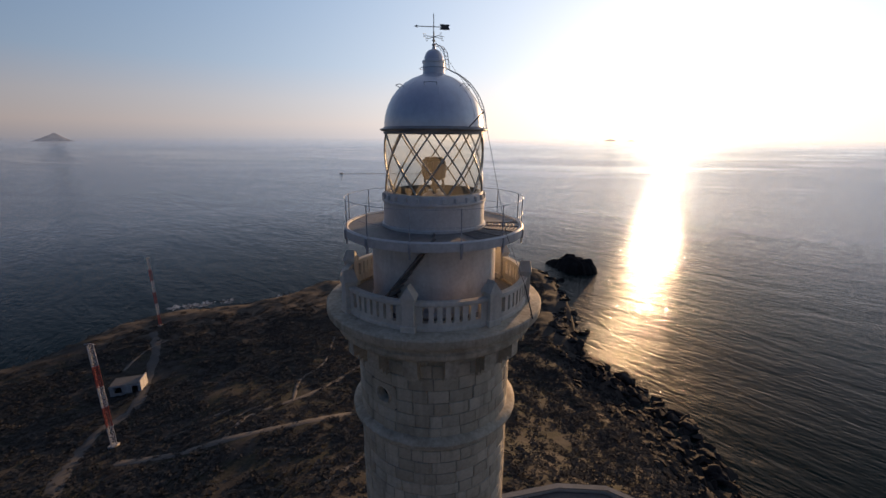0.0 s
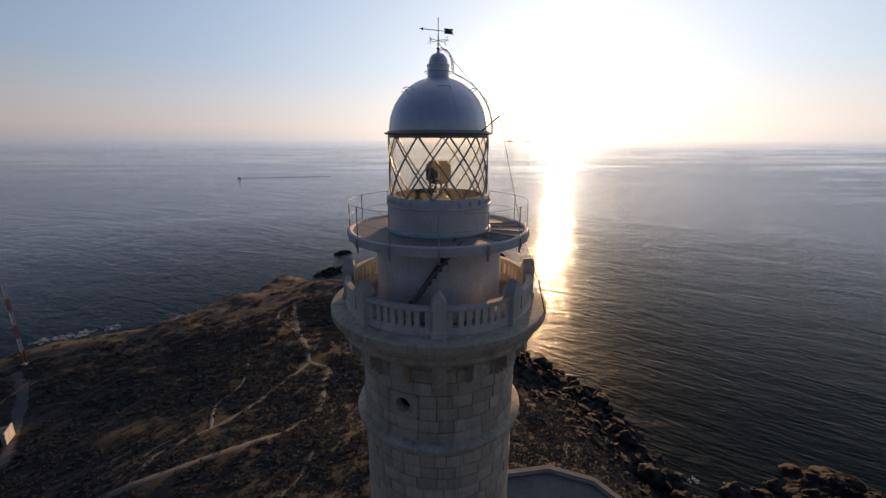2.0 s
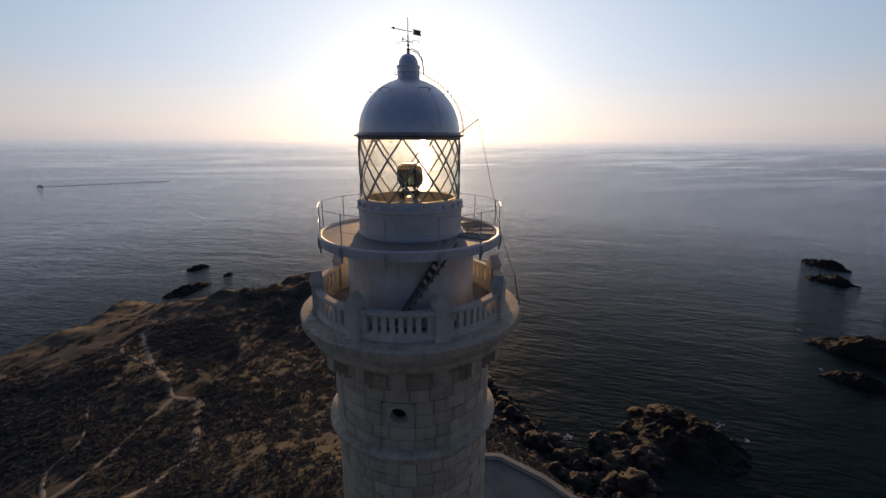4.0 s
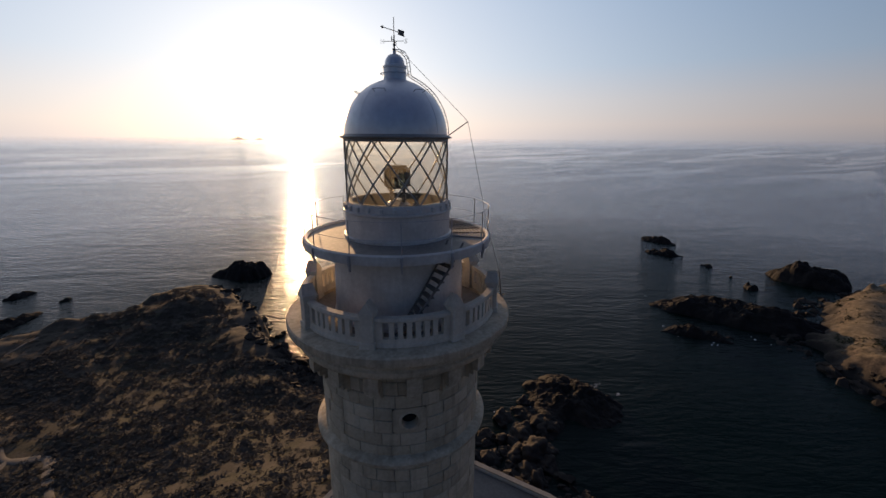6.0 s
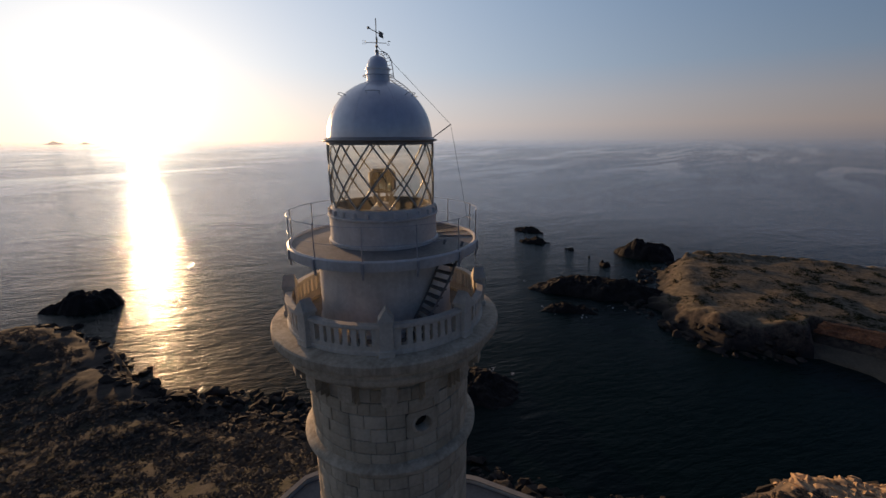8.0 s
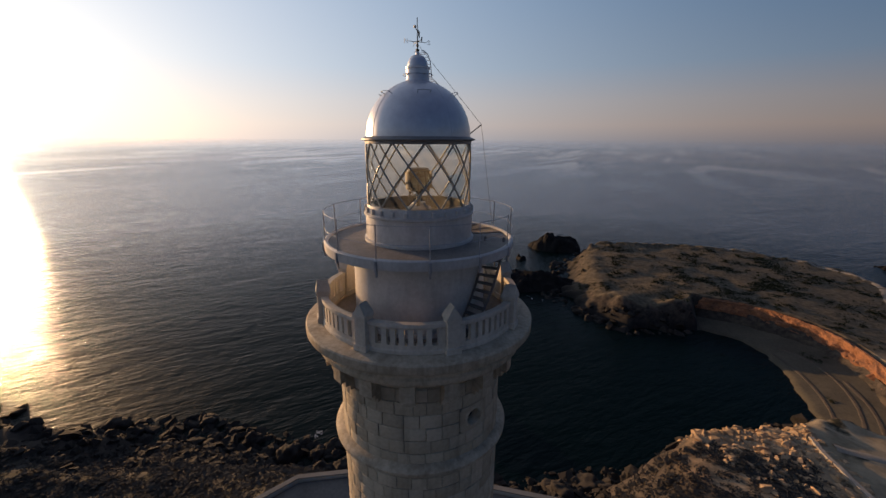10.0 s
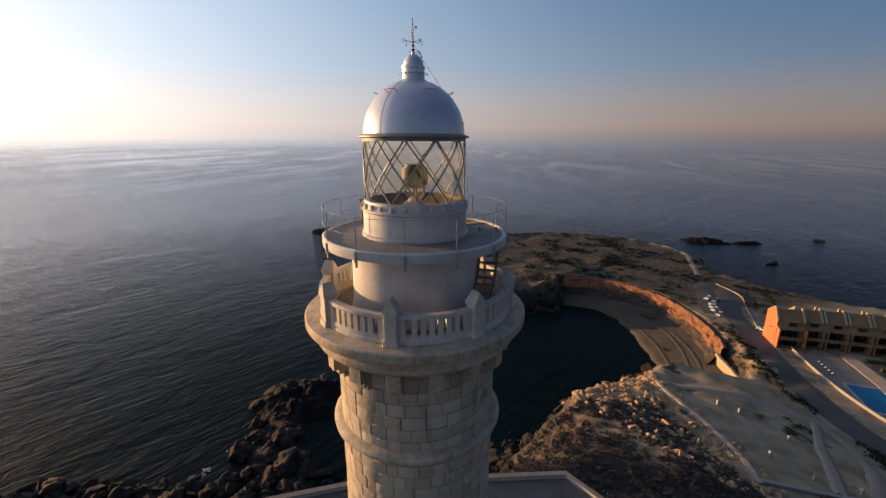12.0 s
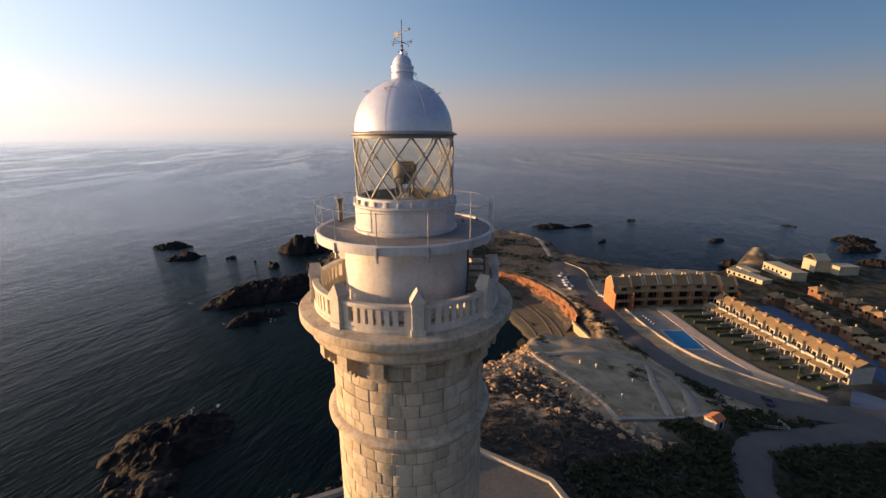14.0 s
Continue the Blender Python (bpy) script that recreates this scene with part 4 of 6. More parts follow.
for k in range(8):
    if panel_data is None:
        bm = lathe([(R0, 0.0), (R1 + 0.03, 0.0), (R1 + 0.03, 0.12), (R1, 0.15), (R1, 0.27), (R0, 0.27)], 12, 3.2, 38.6, closed=True)
        lathe([(R0 - 0.02, 0.76), (R1 + 0.02, 0.76), (R1 + 0.035, 0.81), (R1 + 0.02, 0.89), (R0 - 0.02, 0.89)], 12, 3.2, 38.6, bm, closed=True)
        for a0 in (3.2, 38.0):
            lathe([(R0, 0.27), (R1, 0.27), (R1, 0.76), (R0, 0.76)], 2, a0, 3.8, bm, closed=True)
        panel = part("panel", bm, RENDERED, balustrade)
        panel_data = panel.data
        bm = bmesh.new()
        ring = []
        for z, w in ((0.27, 1.9), (0.30, 1.5), (0.34, 1.3), (0.69, 1.3), (0.73, 1.5), (0.76, 1.9)):
            ring.append([bm.verts.new((r * math.cos(radians(s * w)), r * math.sin(radians(s * w)), z)) for r, s in ((R0 + 0.01, -1), (R1 - 0.01, -1), (R1 - 0.01, 1), (R0 + 0.01, 1))])
        for p, r_ in zip(ring, ring[1:]):
            for i in range(4):
                bm.faces.new((p[i], p[(i + 1) % 4], r_[(i + 1) % 4], r_[i]))
        first = part("baluster", bm, RENDERED, panel)
        baluster_data = first.data
        bpy.data.objects.remove(first)
    else:
        panel = new("panel", panel_data)
        panel.parent = balustrade
    panel.matrix_basis = pose(0, 0, 0, 0, 0, PHASE + 45 * k)
    for i in range(6):
        ob = new("baluster", baluster_data)
        ob.parent = panel
        ob.matrix_basis = pose(0, 0, 0, 0, 0, 7.0 + 4.43 * (i + 1))

# sensor post on the upper walkway
sensor = tagged(empty("sensor_post", around(2.62, 48, 77.6)), "dark instrument post standing on the upper walkway", "sensor")
part("post", tube([(0, 0, 0), (0, 0, 0.72)], 0.085, 10), DARK_IRON, sensor)
part("housing", box((0.2, 0.2, 0.14), (0, 0, 0.78), bevel=0.03), DARK_IRON, sensor)
part("cap", box((0.3, 0.3, 0.035), (0, 0, 0.87), bevel=0.01), IRON, sensor)


# ---- keepers' building round the foot of the tower ----
PLASTER = material("cream_plaster", (0.42, 0.38, 0.31), (0.56, 0.52, 0.44), 0.85, scales=(0.3, 4.0), bump=0.3, bump_scale=8)
ROOF_FLAT = material("flat_roof", (0.085, 0.075, 0.064), (0.15, 0.135, 0.115), 0.9, scales=(0.25, 3.0), bump=0.3, bump_scale=5)
ASPHALT = material("asphalt", (0.055, 0.053, 0.05), (0.095, 0.09, 0.084), 0.9, scales=(0.15, 3.0), bump=0.2, bump_scale=10)
DUST = material("pale_path_dust", (0.072, 0.062, 0.052), (0.128, 0.110, 0.091), 0.95, scales=(0.4, 3.0), bump=0.3, bump_scale=3)
DIRT = material("dull_track_dirt", (0.044, 0.040, 0.036), (0.074, 0.066, 0.058), 0.95, scales=(0.4, 3.0), bump=0.2, bump_scale=3)
RED_EARTH = material("red_earth_cliff", (0.10, 0.045, 0.024), (0.33, 0.14, 0.060), 0.95, scales=(0.25, 1.6), bump=0.9, bump_scale=1.2, distance=0.4)
TAN_WALL = material("tan_retaining_wall", (0.31, 0.235, 0.13), (0.45, 0.35, 0.21), 0.9, scales=(0.3, 3.0), bump=0.4, bump_scale=4)
WHITE_WALL = material("white_garden_wall", (0.33, 0.29, 0.24), (0.46, 0.42, 0.36), 0.85, scales=(0.3, 4.0), bump=0.2, bump_scale=8)
WHITE_HOUSE = material("white_house", (0.34, 0.305, 0.25), (0.48, 0.44, 0.37), 0.85, scales=(0.4, 4.0), bump=0.1)
CONCRETE = material("worn_concrete", (0.24, 0.21, 0.175), (0.36, 0.32, 0.27), 0.9, scales=(0.4, 4.0), bump=0.4, bump_scale=4)
TRACK = material("pale_yard_dust", (0.20, 0.168, 0.130), (0.33, 0.285, 0.225), 0.95, scales=(0.12, 2.0), bump=0.3, bump_scale=5)
WET = material("wet_sand", (0.040, 0.031, 0.022), (0.085, 0.066, 0.046), 0.9, scales=(0.12, 1.2), bump=0.3, bump_scale=2)
SAND = material("damp_sand", (0.044, 0.037, 0.024), (0.092, 0.077, 0.050), 0.95, scales=(0.09, 1.2), bump=0.3, bump_scale=2)


def outline_solid(points, z0, z1, bm=None):
    """An upright prism over an outline."""
    bm = bm or bmesh.new()
    low_, top = [bm.verts.new((x, y, z0)) for x, y in points], [bm.verts.new((x, y, z1)) for x, y in points]
    bm.faces.new(low_[::-1]), bm.faces.new(top)
    for i in range(len(points)):
        j = (i + 1) % len(points)
        bm.faces.new((low_[i], low_[j], top[j], top[i]))
    bmesh.ops.recalc_face_normals(bm, faces=bm.faces)
    return bm


def wall_strip(points, z_low, z_top, thick, closed=False, bm=None):
    """A wall along a line; z_low and z_top are numbers or functions of x, y."""
    bm = bm or bmesh.new()
    pts = [Vector((x, y, 0)) for x, y in points]
    n = len(pts)
    rings = []
    for i, p in enumerate(pts):
        a = pts[(i - 1) % n] if closed or i else p
        b = pts[(i + 1) % n] if closed or i < n - 1 else p
        d = (b - a).normalized()
        side = Vector((-d.y, d.x, 0)) * thick / 2
        lo = z_low(p.x, p.y) if callable(z_low) else z_low
        hi = z_top(p.x, p.y) if callable(z_top) else z_top
        rings.append([bm.verts.new((*(p + s).xy, z)) for s, z in ((side, lo), (side, hi), (-side, hi), (-side, lo))])
    for i in range(n if closed else n - 1):
        p, q_ = rings[i], rings[(i + 1) % n]
        for k in range(4):
            bm.faces.new((p[k], p[(k + 1) % 4], q_[(k + 1) % 4], q_[k]))
    if not closed:
        bm.faces.new(rings[0]), bm.faces.new(rings[-1][::-1])
    bmesh.ops.recalc_face_normals(bm, faces=bm.faces)
    return bm


def smooth_line(points, step=2.0):
    """Points evenly along a soft curve through the given ones."""
    p = [Vector((*q_[:2], 0)) for q_ in points]
    p = [p[0] * 2 - p[1]] + p + [p[-1] * 2 - p[-2]]
    out = []
    for a, b, c, d_ in zip(p, p[1:], p[2:], p[3:]):
        m = max(2, int((c - b).length / step))
        for i in range(m):
            t = i / m
            out.append(0.5 * ((2 * b) + (c - a) * t + (2 * a - 5 * b + 4 * c - d_) * t * t + (3 * b - a - 3 * c + d_) * t ** 3))
    out.append(p[-2])
    return [(v.x, v.y) for v in out]


def ribbon(name, points, width, mat, label, category, lift=0.12, ragged=0.0, kind="structure", across=4):
    """A strip of ground that lies on the land."""
    line = smooth_line(points)
    bm = bmesh.new()
    rows_ = []
    for i, (x, y) in enumerate(line):
        x0, y0 = line[max(i - 1, 0)]
        x1, y1 = line[min(i + 1, len(line) - 1)]
        d = math.hypot(x1 - x0, y1 - y0) or 1
        w = width / 2 * (1 + ragged * noise.noise(Vector((x * 0.35, y * 0.35, 4))))
        row = []
        for k in range(across + 1):
            s = -1 + 2 * k / across
            px, py = x - (y1 - y0) / d * w * s, y + (x1 - x0) / d * w * s
            row.append(bm.verts.new((px, py, ground(px, py) + lift * (1 if abs(s) < 0.99 else 0.1))))
        rows_.append(row)
    for p, q_ in zip(rows_, rows_[1:]):
        for k in range(across):
            bm.faces.new((p[k], p[k + 1], q_[k + 1], q_[k]))
    bmesh.ops.recalc_face_normals(bm, faces=bm.faces)
    LINES.append((line, width))
    return tagged(part(name, bm, mat, smooth=True), label, category, kind=kind)


LINES = []
COPING = material("worn_coping", (0.17, 0.15, 0.122), (0.27, 0.24, 0.195), 0.9, scales=(0.5, 5.0), bump=0.4, bump_scale=5)
KEEP = [(30.5, -19), (22, -25.2), (-20, -25.2), (-24, -20), (-24, 14), (-14, 21), (8, 27), (15, 28.6), (21, 28.2), (25.8, 25), (28.3, 19), (30.5, 8)]
keep = tagged(empty("keepers_building", (0, 0, 29.5)), "low flat-roofed keepers' building round the tower foot", "building")
part("wall", wall_strip(KEEP, -0.8, 8.5, 0.5, closed=True), PLASTER, keep, "cream plastered outer wall")
part("roof", outline_solid([(x * 0.985, y * 0.985) for x, y in KEEP], 7.9, 8.1), ROOF_FLAT, keep, "flat grey roof terrace")
part("coping", wall_strip(KEEP, 8.5, 8.66, 0.7, closed=True), COPING, keep, "worn coping on the parapet")
for i in range(len(KEEP)):
    (ax, ay), (bx, by) = KEEP[i], KEEP[(i + 1) % len(KEEP)]
    length = math.hypot(bx - ax, by - ay)
    for k in range(int(length // 6)):
        f = (k + 0.5) / int(length // 6)
        x, y = ax + (bx - ax) * f, ay + (by - ay) * f
        ob = part("window", box((1.1, 0.2, 1.7), (0, 0, 0), bevel=0.02), DARK_GLASS, keep, "dark sash window")
        ob.matrix_basis = Matrix.Translation((x * 1.008, y * 1.008, 5.2)) @ pose(0, 0, 0, 0, 0, math.degrees(math.atan2(by - ay, bx - ax)))

# ---- paths over the cape ----
ribbon("footpath", [(-30, 167), (-27, 150), (-24.6, 135.7), (-20, 118), (-17.8, 107.5), (-12, 102), (-12.4, 92), (-13, 76.7), (-16.5, 70), (-24, 65.5), (-36, 61), (-51, 57), (-66, 56)], 1.9, DUST, "pale dusty footpath over the scrub", "path", ragged=0.5)
ribbon("footpath", [(-30, 166), (-34, 162), (-34, 151), (-29, 141.5), (-25, 136)], 1.3, DUST, "pale trodden loop of the footpath", "path", ragged=0.6)
ribbon("footpath", [(-18, 107.5), (-23.5, 97), (-29, 84), (-35.5, 75), (-44, 68.5), (-45, 59)], 1.3, DUST, "narrow pale trail across the slope", "path", ragged=0.5)
ribbon("footpath", [(-37, 117), (-35, 96), (-38.7, 87), (-36, 74)], 0.9, DUST, "faint narrow trail in the scrub", "path", ragged=0.5)
ribbon("footpath", [(-30, 167), (-20, 178), (-8, 190)], 0.9, DUST, "faint narrow trail in the scrub", "path", ragged=0.5)
for pts in ([(-61, 64), (-57.5, 65.6), (-54.7, 69.4), (-51, 72.4), (-50.5, 76)], [(-48.5, 62), (-48, 66.3), (-45.5, 71.7), (-42, 73.5)], [(-19, 42), (-16.3, 45.8), (-14, 50), (-12.4, 57)], [(-98.3, 100), (-99, 111), (-96.7, 119)]):
    ribbon("footpath", pts, 0.8, DUST, "faint narrow trail in the scrub", "path", ragged=0.5)
ribbon("footpath", [(296, -112), (288, -138), (268, -159), (236, -170), (210, -160), (190, -150)], 3.0, TRACK, "broad pale path along the headland's rim", "path", ragged=0.8)
ribbon("dirt_track", [(-60, 30), (-70, 46), (-76, 56), (-81, 68), (-80, 80), (-86, 92), (-96, 112), (-108, 128)], 3.0, DIRT, "broad dull dirt track past the masts", "track", ragged=0.7)

# ---- radio masts and the ruined hut ----
MAST_RED = material("mast_red", (0.24, 0.045, 0.035), (0.34, 0.075, 0.055), 0.6, scales=(1, 6), bump=0)
MAST_WHITE = material("mast_white", (0.38, 0.37, 0.36), (0.52, 0.51, 0.50), 0.6, scales=(1, 6), bump=0)


def radio_mast(x, y, height, wide, bands):
    mast = tagged(empty("radio_mast", (x, y, ground(x, y) - 0.1)), "slender lattice radio mast in red and white bands", "mast", "red and white masts on the cape")
    part("footing", box((wide * 2.6, wide * 2.6, 0.7), (0, 0, 0.3), bevel=0.05), WHITE_WALL, mast)
    step = height / bands
    for b in range(bands):
        z0, z1 = 0.6 + b * step, 0.6 + (b + 1) * step
        bm = bmesh.new()
        corner = [Vector((wide * math.cos(t), wide * math.sin(t), 0)) for t in (0.5, 2.6, 4.7)]
        for c in corner:
            tube([c + Vector((0, 0, z0)), c + Vector((0, 0, z1))], 0.09, 5, bm)
        laces = max(2, int(step / (wide * 1.6)))
        for k in range(laces):
            za, zb = z0 + (z1 - z0) * k / laces, z0 + (z1 - z0) * (k + 1) / laces
            for i in range(3):
                tube([corner[i] + Vector((0, 0, za)), corner[(i + 1) % 3] + Vector((0, 0, zb))], 0.06, 4, bm)
                tube([corner[i] + Vector((0, 0, za)), corner[(i + 1) % 3] + Vector((0, 0, za))], 0.05, 4, bm)
        part("band", bm, MAST_WHITE if (bands - b) % 2 else MAST_RED, mast, "white-painted section" if (bands - b) % 2 else "red-painted section")
    part("aerial_arm", tube([(-1.1, 0, height + 0.5), (0, 0, height + 0.8), (1.1, 0, height + 0.6)], 0.08, 5), MAST_WHITE, mast)
    return mast


radio_mast(-72, 63, 24.5, 0.62, 5)
radio_mast(-108.4, 132.7, 27.0, 0.5, 6)

HUT_WALL = material("weathered_hut_wall", (0.25, 0.235, 0.22), (0.40, 0.38, 0.36), 0.9, scales=(0.5, 4.0), bump=0.3, bump_scale=6, streak=0.4)
hut = tagged(empty("ruined_hut", (-88.5, 89.5, ground(-88.5, 89.5) - 0.3), 16), "small flat-roofed white hut with two dark openings", "hut")
for name, size, at in (("rear_wall", (7.6, 0.3, 3.0), (0, 2.2, 1.5)), ("side_wall", (0.3, 4.4, 3.0), (-3.65, 0, 1.5)), ("side_wall", (0.3, 4.4, 3.4), (3.65, 0, 1.7)),
                       ("front_wall", (1.1, 0.3, 3.0), (-3.25, -2.2, 1.5)), ("front_wall", (2.4, 0.3, 3.0), (0.3, -2.2, 1.5)), ("front_wall", (0.8, 0.3, 3.0), (3.4, -2.2, 1.5)),
                       ("lintel", (7.6, 0.3, 0.55), (0, -2.21, 2.73)), ("sill_wall", (2.0, 0.24, 0.8), (-1.8, -2.2, 0.4)), ("parapet", (0.35, 4.6, 0.9), (3.66, 0, 3.3))):
    part(name, box(size, at, bevel=0.03), HUT_WALL, hut)
part("roof", box((7.6, 4.6, 0.22), (0, 0.05, 3.0), bevel=0.03), ROOF_FLAT, hut, "dark weathered flat roof")
part("floor", box((7.2, 4.3, 0.1), (0, 0, 0.35)), ASPHALT, hut)

# ---- cove: red earth cliff, retaining wall, beach ----
red_line = smooth_line([(190, -76), (186, -90), (180, -99), (172, -106), (164, -110.7), (153, -112.6), (141.6, -112.6), (130, -111), (119, -108.3), (112, -105)], 1.5)
bm = bmesh.new()
rows_ = []
for x, y in red_line:
    row = []
    for k in range(8):
        f = k / 7
        wob = noise.noise(Vector((x * 0.25, y * 0.25, f * 3))) + 0.5 * noise.noise(Vector((x * 0.8, y * 0.8, f * 6)))
        row.append(bm.verts.new((x + (1.5 - 2.6 * f) * max(0, min(1, (x - 165) / 20)), y - 1.5 + 2.6 * f + 1.5 * wob * (0.3 + f), 10.15 - 4.8 * f ** 1.2 + 0.65 * wob)))
    rows_.append([bm.verts.new((x, y - 3.0, 9.6))] + row)
for p, q_ in zip(rows_, rows_[1:]):
    for k in range(8):
        bm.faces.new((p[k], p[k + 1], q_[k + 1], q_[k]))
bmesh.ops.recalc_face_normals(bm, faces=bm.faces)
tagged(part("earth_bank", bm, RED_EARTH), "steep eroded bank of bare red earth", "bank", kind="structure")
bm = bmesh.new()
rows_ = []
for x, y in smooth_line([(192, -74), (186, -90), (180, -99), (172, -106), (164, -110.7), (153, -112.6), (141.6, -112.6), (130, -111), (119, -108.3), (112, -104.4)], 1.5):
    row = []
    for k in range(9):
        f = k / 8
        wob = noise.noise(Vector((x * 0.2, y * 0.2, f * 2))) + 0.5 * noise.noise(Vector((x * 0.7, y * 0.7, f * 5)))
        row.append(bm.verts.new((x - 7.5 * f * max(0, min(1, (x - 150) / 30)), y + 0.4 + 7.0 * f * (1 - 0.7 * max(0, min(1, (x - 165) / 20))) + 1.4 * wob * f, 6.4 - 6.2 * f ** 0.8 + 0.5 * wob * (1 - f))))
    rows_.append(row)
for p, q_ in zip(rows_, rows_[1:]):
    for k in range(8):
        bm.faces.new((p[k], p[k + 1], q_[k + 1], q_[k]))
bmesh.ops.recalc_face_normals(bm, faces=bm.faces)
tagged(part("scree_slope", bm, GROUND, smooth=True), "dark scrubby scree under the red earth bank", "slope", kind="structure")
tan_line = smooth_line([(113, -105.2), (108, -103.9), (103, -103.2), (98, -102)], 1.5)
tagged(part("retaining_wall", wall_strip(tan_line, 1.0, lambda x, y: 6.6 + 0.25 * math.floor((x - 94) / 4), 0.9), TAN_WALL), "stepped tan retaining wall above the beach", "wall", kind="structure")
grid_mesh("beach", gx, gy, Z + 0.10, SAND, "structure", "small curved beach of damp brown sand", "beach", (shore > -0.5 + 1.2 * fractal(X, Y, 6, 3, 91)) & (Z < 5))

for pts in ([(101, -88), (112, -95), (126, -100.5), (140, -102.5), (154, -101), (165, -95)], [(99, -91), (110, -98), (124, -103), (138, -104.5)], [(108, -86.5), (118, -91), (132, -94), (146, -94.5), (158, -93)]):
    ribbon("tyre_track", pts, 1.2, WET, "dark curved wheel track in the sand", "track", lift=0.26, ragged=0.6)

# ---- promontory platform with its low walls ----
ribbon("dirt_track", [(84, -70), (80, -85), (70, -99), (58, -98), (50, -92), (44, -86)], 3.2, TRACK, "pale dirt track round the gravel yard", "track", lift=0.4, ragged=0.3)
ribbon("dirt_track", [(70, -99), (60, -90), (54, -86), (46, -80)], 2.4, TRACK, "pale dirt track across the yard", "track", lift=0.45, ragged=0.3)
for pts, lab in (([(86, -66.5), (76, -65.5), (65, -66.5), (55, -66), (46, -63)], "long low concrete wall along the rubble slope"), ([(47, -64), (45, -78), (44, -90)], "low concrete wall beside the yard")):
    line = smooth_line(pts)
    tagged(part("low_wall", wall_strip(line, lambda x, y: ground(x, y) - 0.5, lambda x, y: ground(x, y) + 0.7, 0.9), CONCRETE), lab, "wall", kind="structure")

LINES.append(([(40.5, -87), (41.5, -90)], 7))
cottage = tagged(empty("small_hut", (40.5, -87, ground(40.5, -87) + 0.4), -85), "small white hut with an orange tiled roof", "hut")
TILE = material("brown_roof_tile", (0.172, 0.115, 0.055), (0.305, 0.208, 0.102), 0.9, scales=(0.5, 6.0), bump=0.7, bump_scale=4, distance=0.1, per_object=0.3)
ORANGE_TILE = material("orange_roof_tile", (0.42, 0.14, 0.05), (0.55, 0.22, 0.09), 0.85, scales=(0.5, 6.0), bump=0.5, bump_scale=5)
part("wall", box((3.4, 2.8, 3.4), (0, 0, 0.4), bevel=0.03), WHITE_HOUSE, cottage)
part("door", box((0.9, 0.08, 1.7), (0.3, -1.43, 0.8)), DARK_GLASS, cottage, "dark doorway")


def gable_roof(w, d, z0, z1, over=0.3, thick=0.18):
    """A pitched roof slab with its ridge along x."""
    bm = bmesh.new()
    sect = [(-d / 2 - over, z0), (0, z1), (d / 2 + over, z0), (d / 2 + over, z0 + thick), (0, z1 + thick), (-d / 2 - over, z0 + thick)]
    ends = [[bm.verts.new((s * (w / 2 + over), y, z)) for y, z in sect] for s in (-1, 1)]
    for i in range(6):
        bm.faces.new((ends[0][i], ends[0][(i + 1) % 6], ends[1][(i + 1) % 6], ends[1][i]))
    for e_ in ends:
        bm.faces.new((e_[0], e_[1], e_[4], e_[5])), bm.faces.new((e_[1], e_[2], e_[3], e_[4]))
    bmesh.ops.recalc_face_normals(bm, faces=bm.faces)
    return bm


part("roof", gable_roof(3.4, 2.8, 2.0, 2.8, 0.15), ORANGE_TILE, cottage, "orange tiled roof")

# ---- road, car park and village ground ----
ribbon("road", [(166, -146), (152, -139), (140, -131), (121, -124), (100, -116), (82, -111), (66, -109), (54, -112), (42, -119), (32, -134), (24, -160), (14, -200)], 8.0, ASPHALT, "grey coast road past the villas", "road", lift=0.15)
ribbon("car_park", [(176, -146), (170, -139), (160, -134), (150, -128), (140, -124)], 9.0, ASPHALT, "grey asphalt parking area beside the road", "road", lift=0.14)
ribbon("lane", [(12, -176), (20, -150), (26, -132), (30, -121), (33, -106), (32.5, -92), (29, -82), (23, -74), (15, -68), (4, -60)], 7.0, ASPHALT, "grey lane climbing round the hill", "road", lift=0.3, across=6)
ribbon("footpath", [(30, -50), (36, -60), (44, -66)], 1.0, DUST, "faint trail down the slope", "path", ragged=0.4)
tagged(part("kerb_wall", wall_strip(smooth_line([(176, -150), (160, -150), (146, -142), (132, -134), (124, -130)] ), 9.6, 10.35, 0.4), CONCRETE), "low tan wall behind the road", "wall", kind="structure")

PAVING = material("grey_paving", (0.165, 0.147, 0.124), (0.26, 0.233, 0.198), 0.9, scales=(0.2, 3.0), bump=0.2)
PINK = material("pink_paving", (0.40, 0.30, 0.205), (0.56, 0.43, 0.30), 0.9, scales=(0.3, 3.0), bump=0.2)
LAWN = material("lawn_grass", (0.040, 0.042, 0.020), (0.085, 0.080, 0.042), 0.95, scales=(0.3, 4.0), bump=0.6, bump_scale=6)
BLUE_ROAD = material("blue_court", (0.045, 0.075, 0.13), (0.07, 0.11, 0.18), 0.8, scales=(0.2, 3.0), bump=0.1)
POOL_WATER = material("pool_water", (0.003, 0.105, 0.22), (0.008, 0.145, 0.28), 0.15, scales=(0.3, 2.0), bump=0.1, bump_scale=1.5)
V = 10.0
tagged(part("pool_terrace", outline_solid([(107, -128.4), (98, -125.5), (88, -122.6), (77, -121), (66.7, -121), (55, -124.5), (57, -131), (67, -132.2), (84, -138), (101, -144)], V - 0.2, V + 0.18), PAVING), "grey paved terrace round the pool", "terrace", kind="structure")
tagged(part("promenade", outline_solid([(102.5, -145.4), (84, -139), (67, -133.2), (56, -131.5), (40, -134), (40.4, -130.6), (55, -126.6), (57, -128.2), (68, -129.6), (85, -134.6), (104, -141.4)], V - 0.2, V + 0.3), PINK), "pink paved promenade between pool and gardens", "promenade", kind="structure")
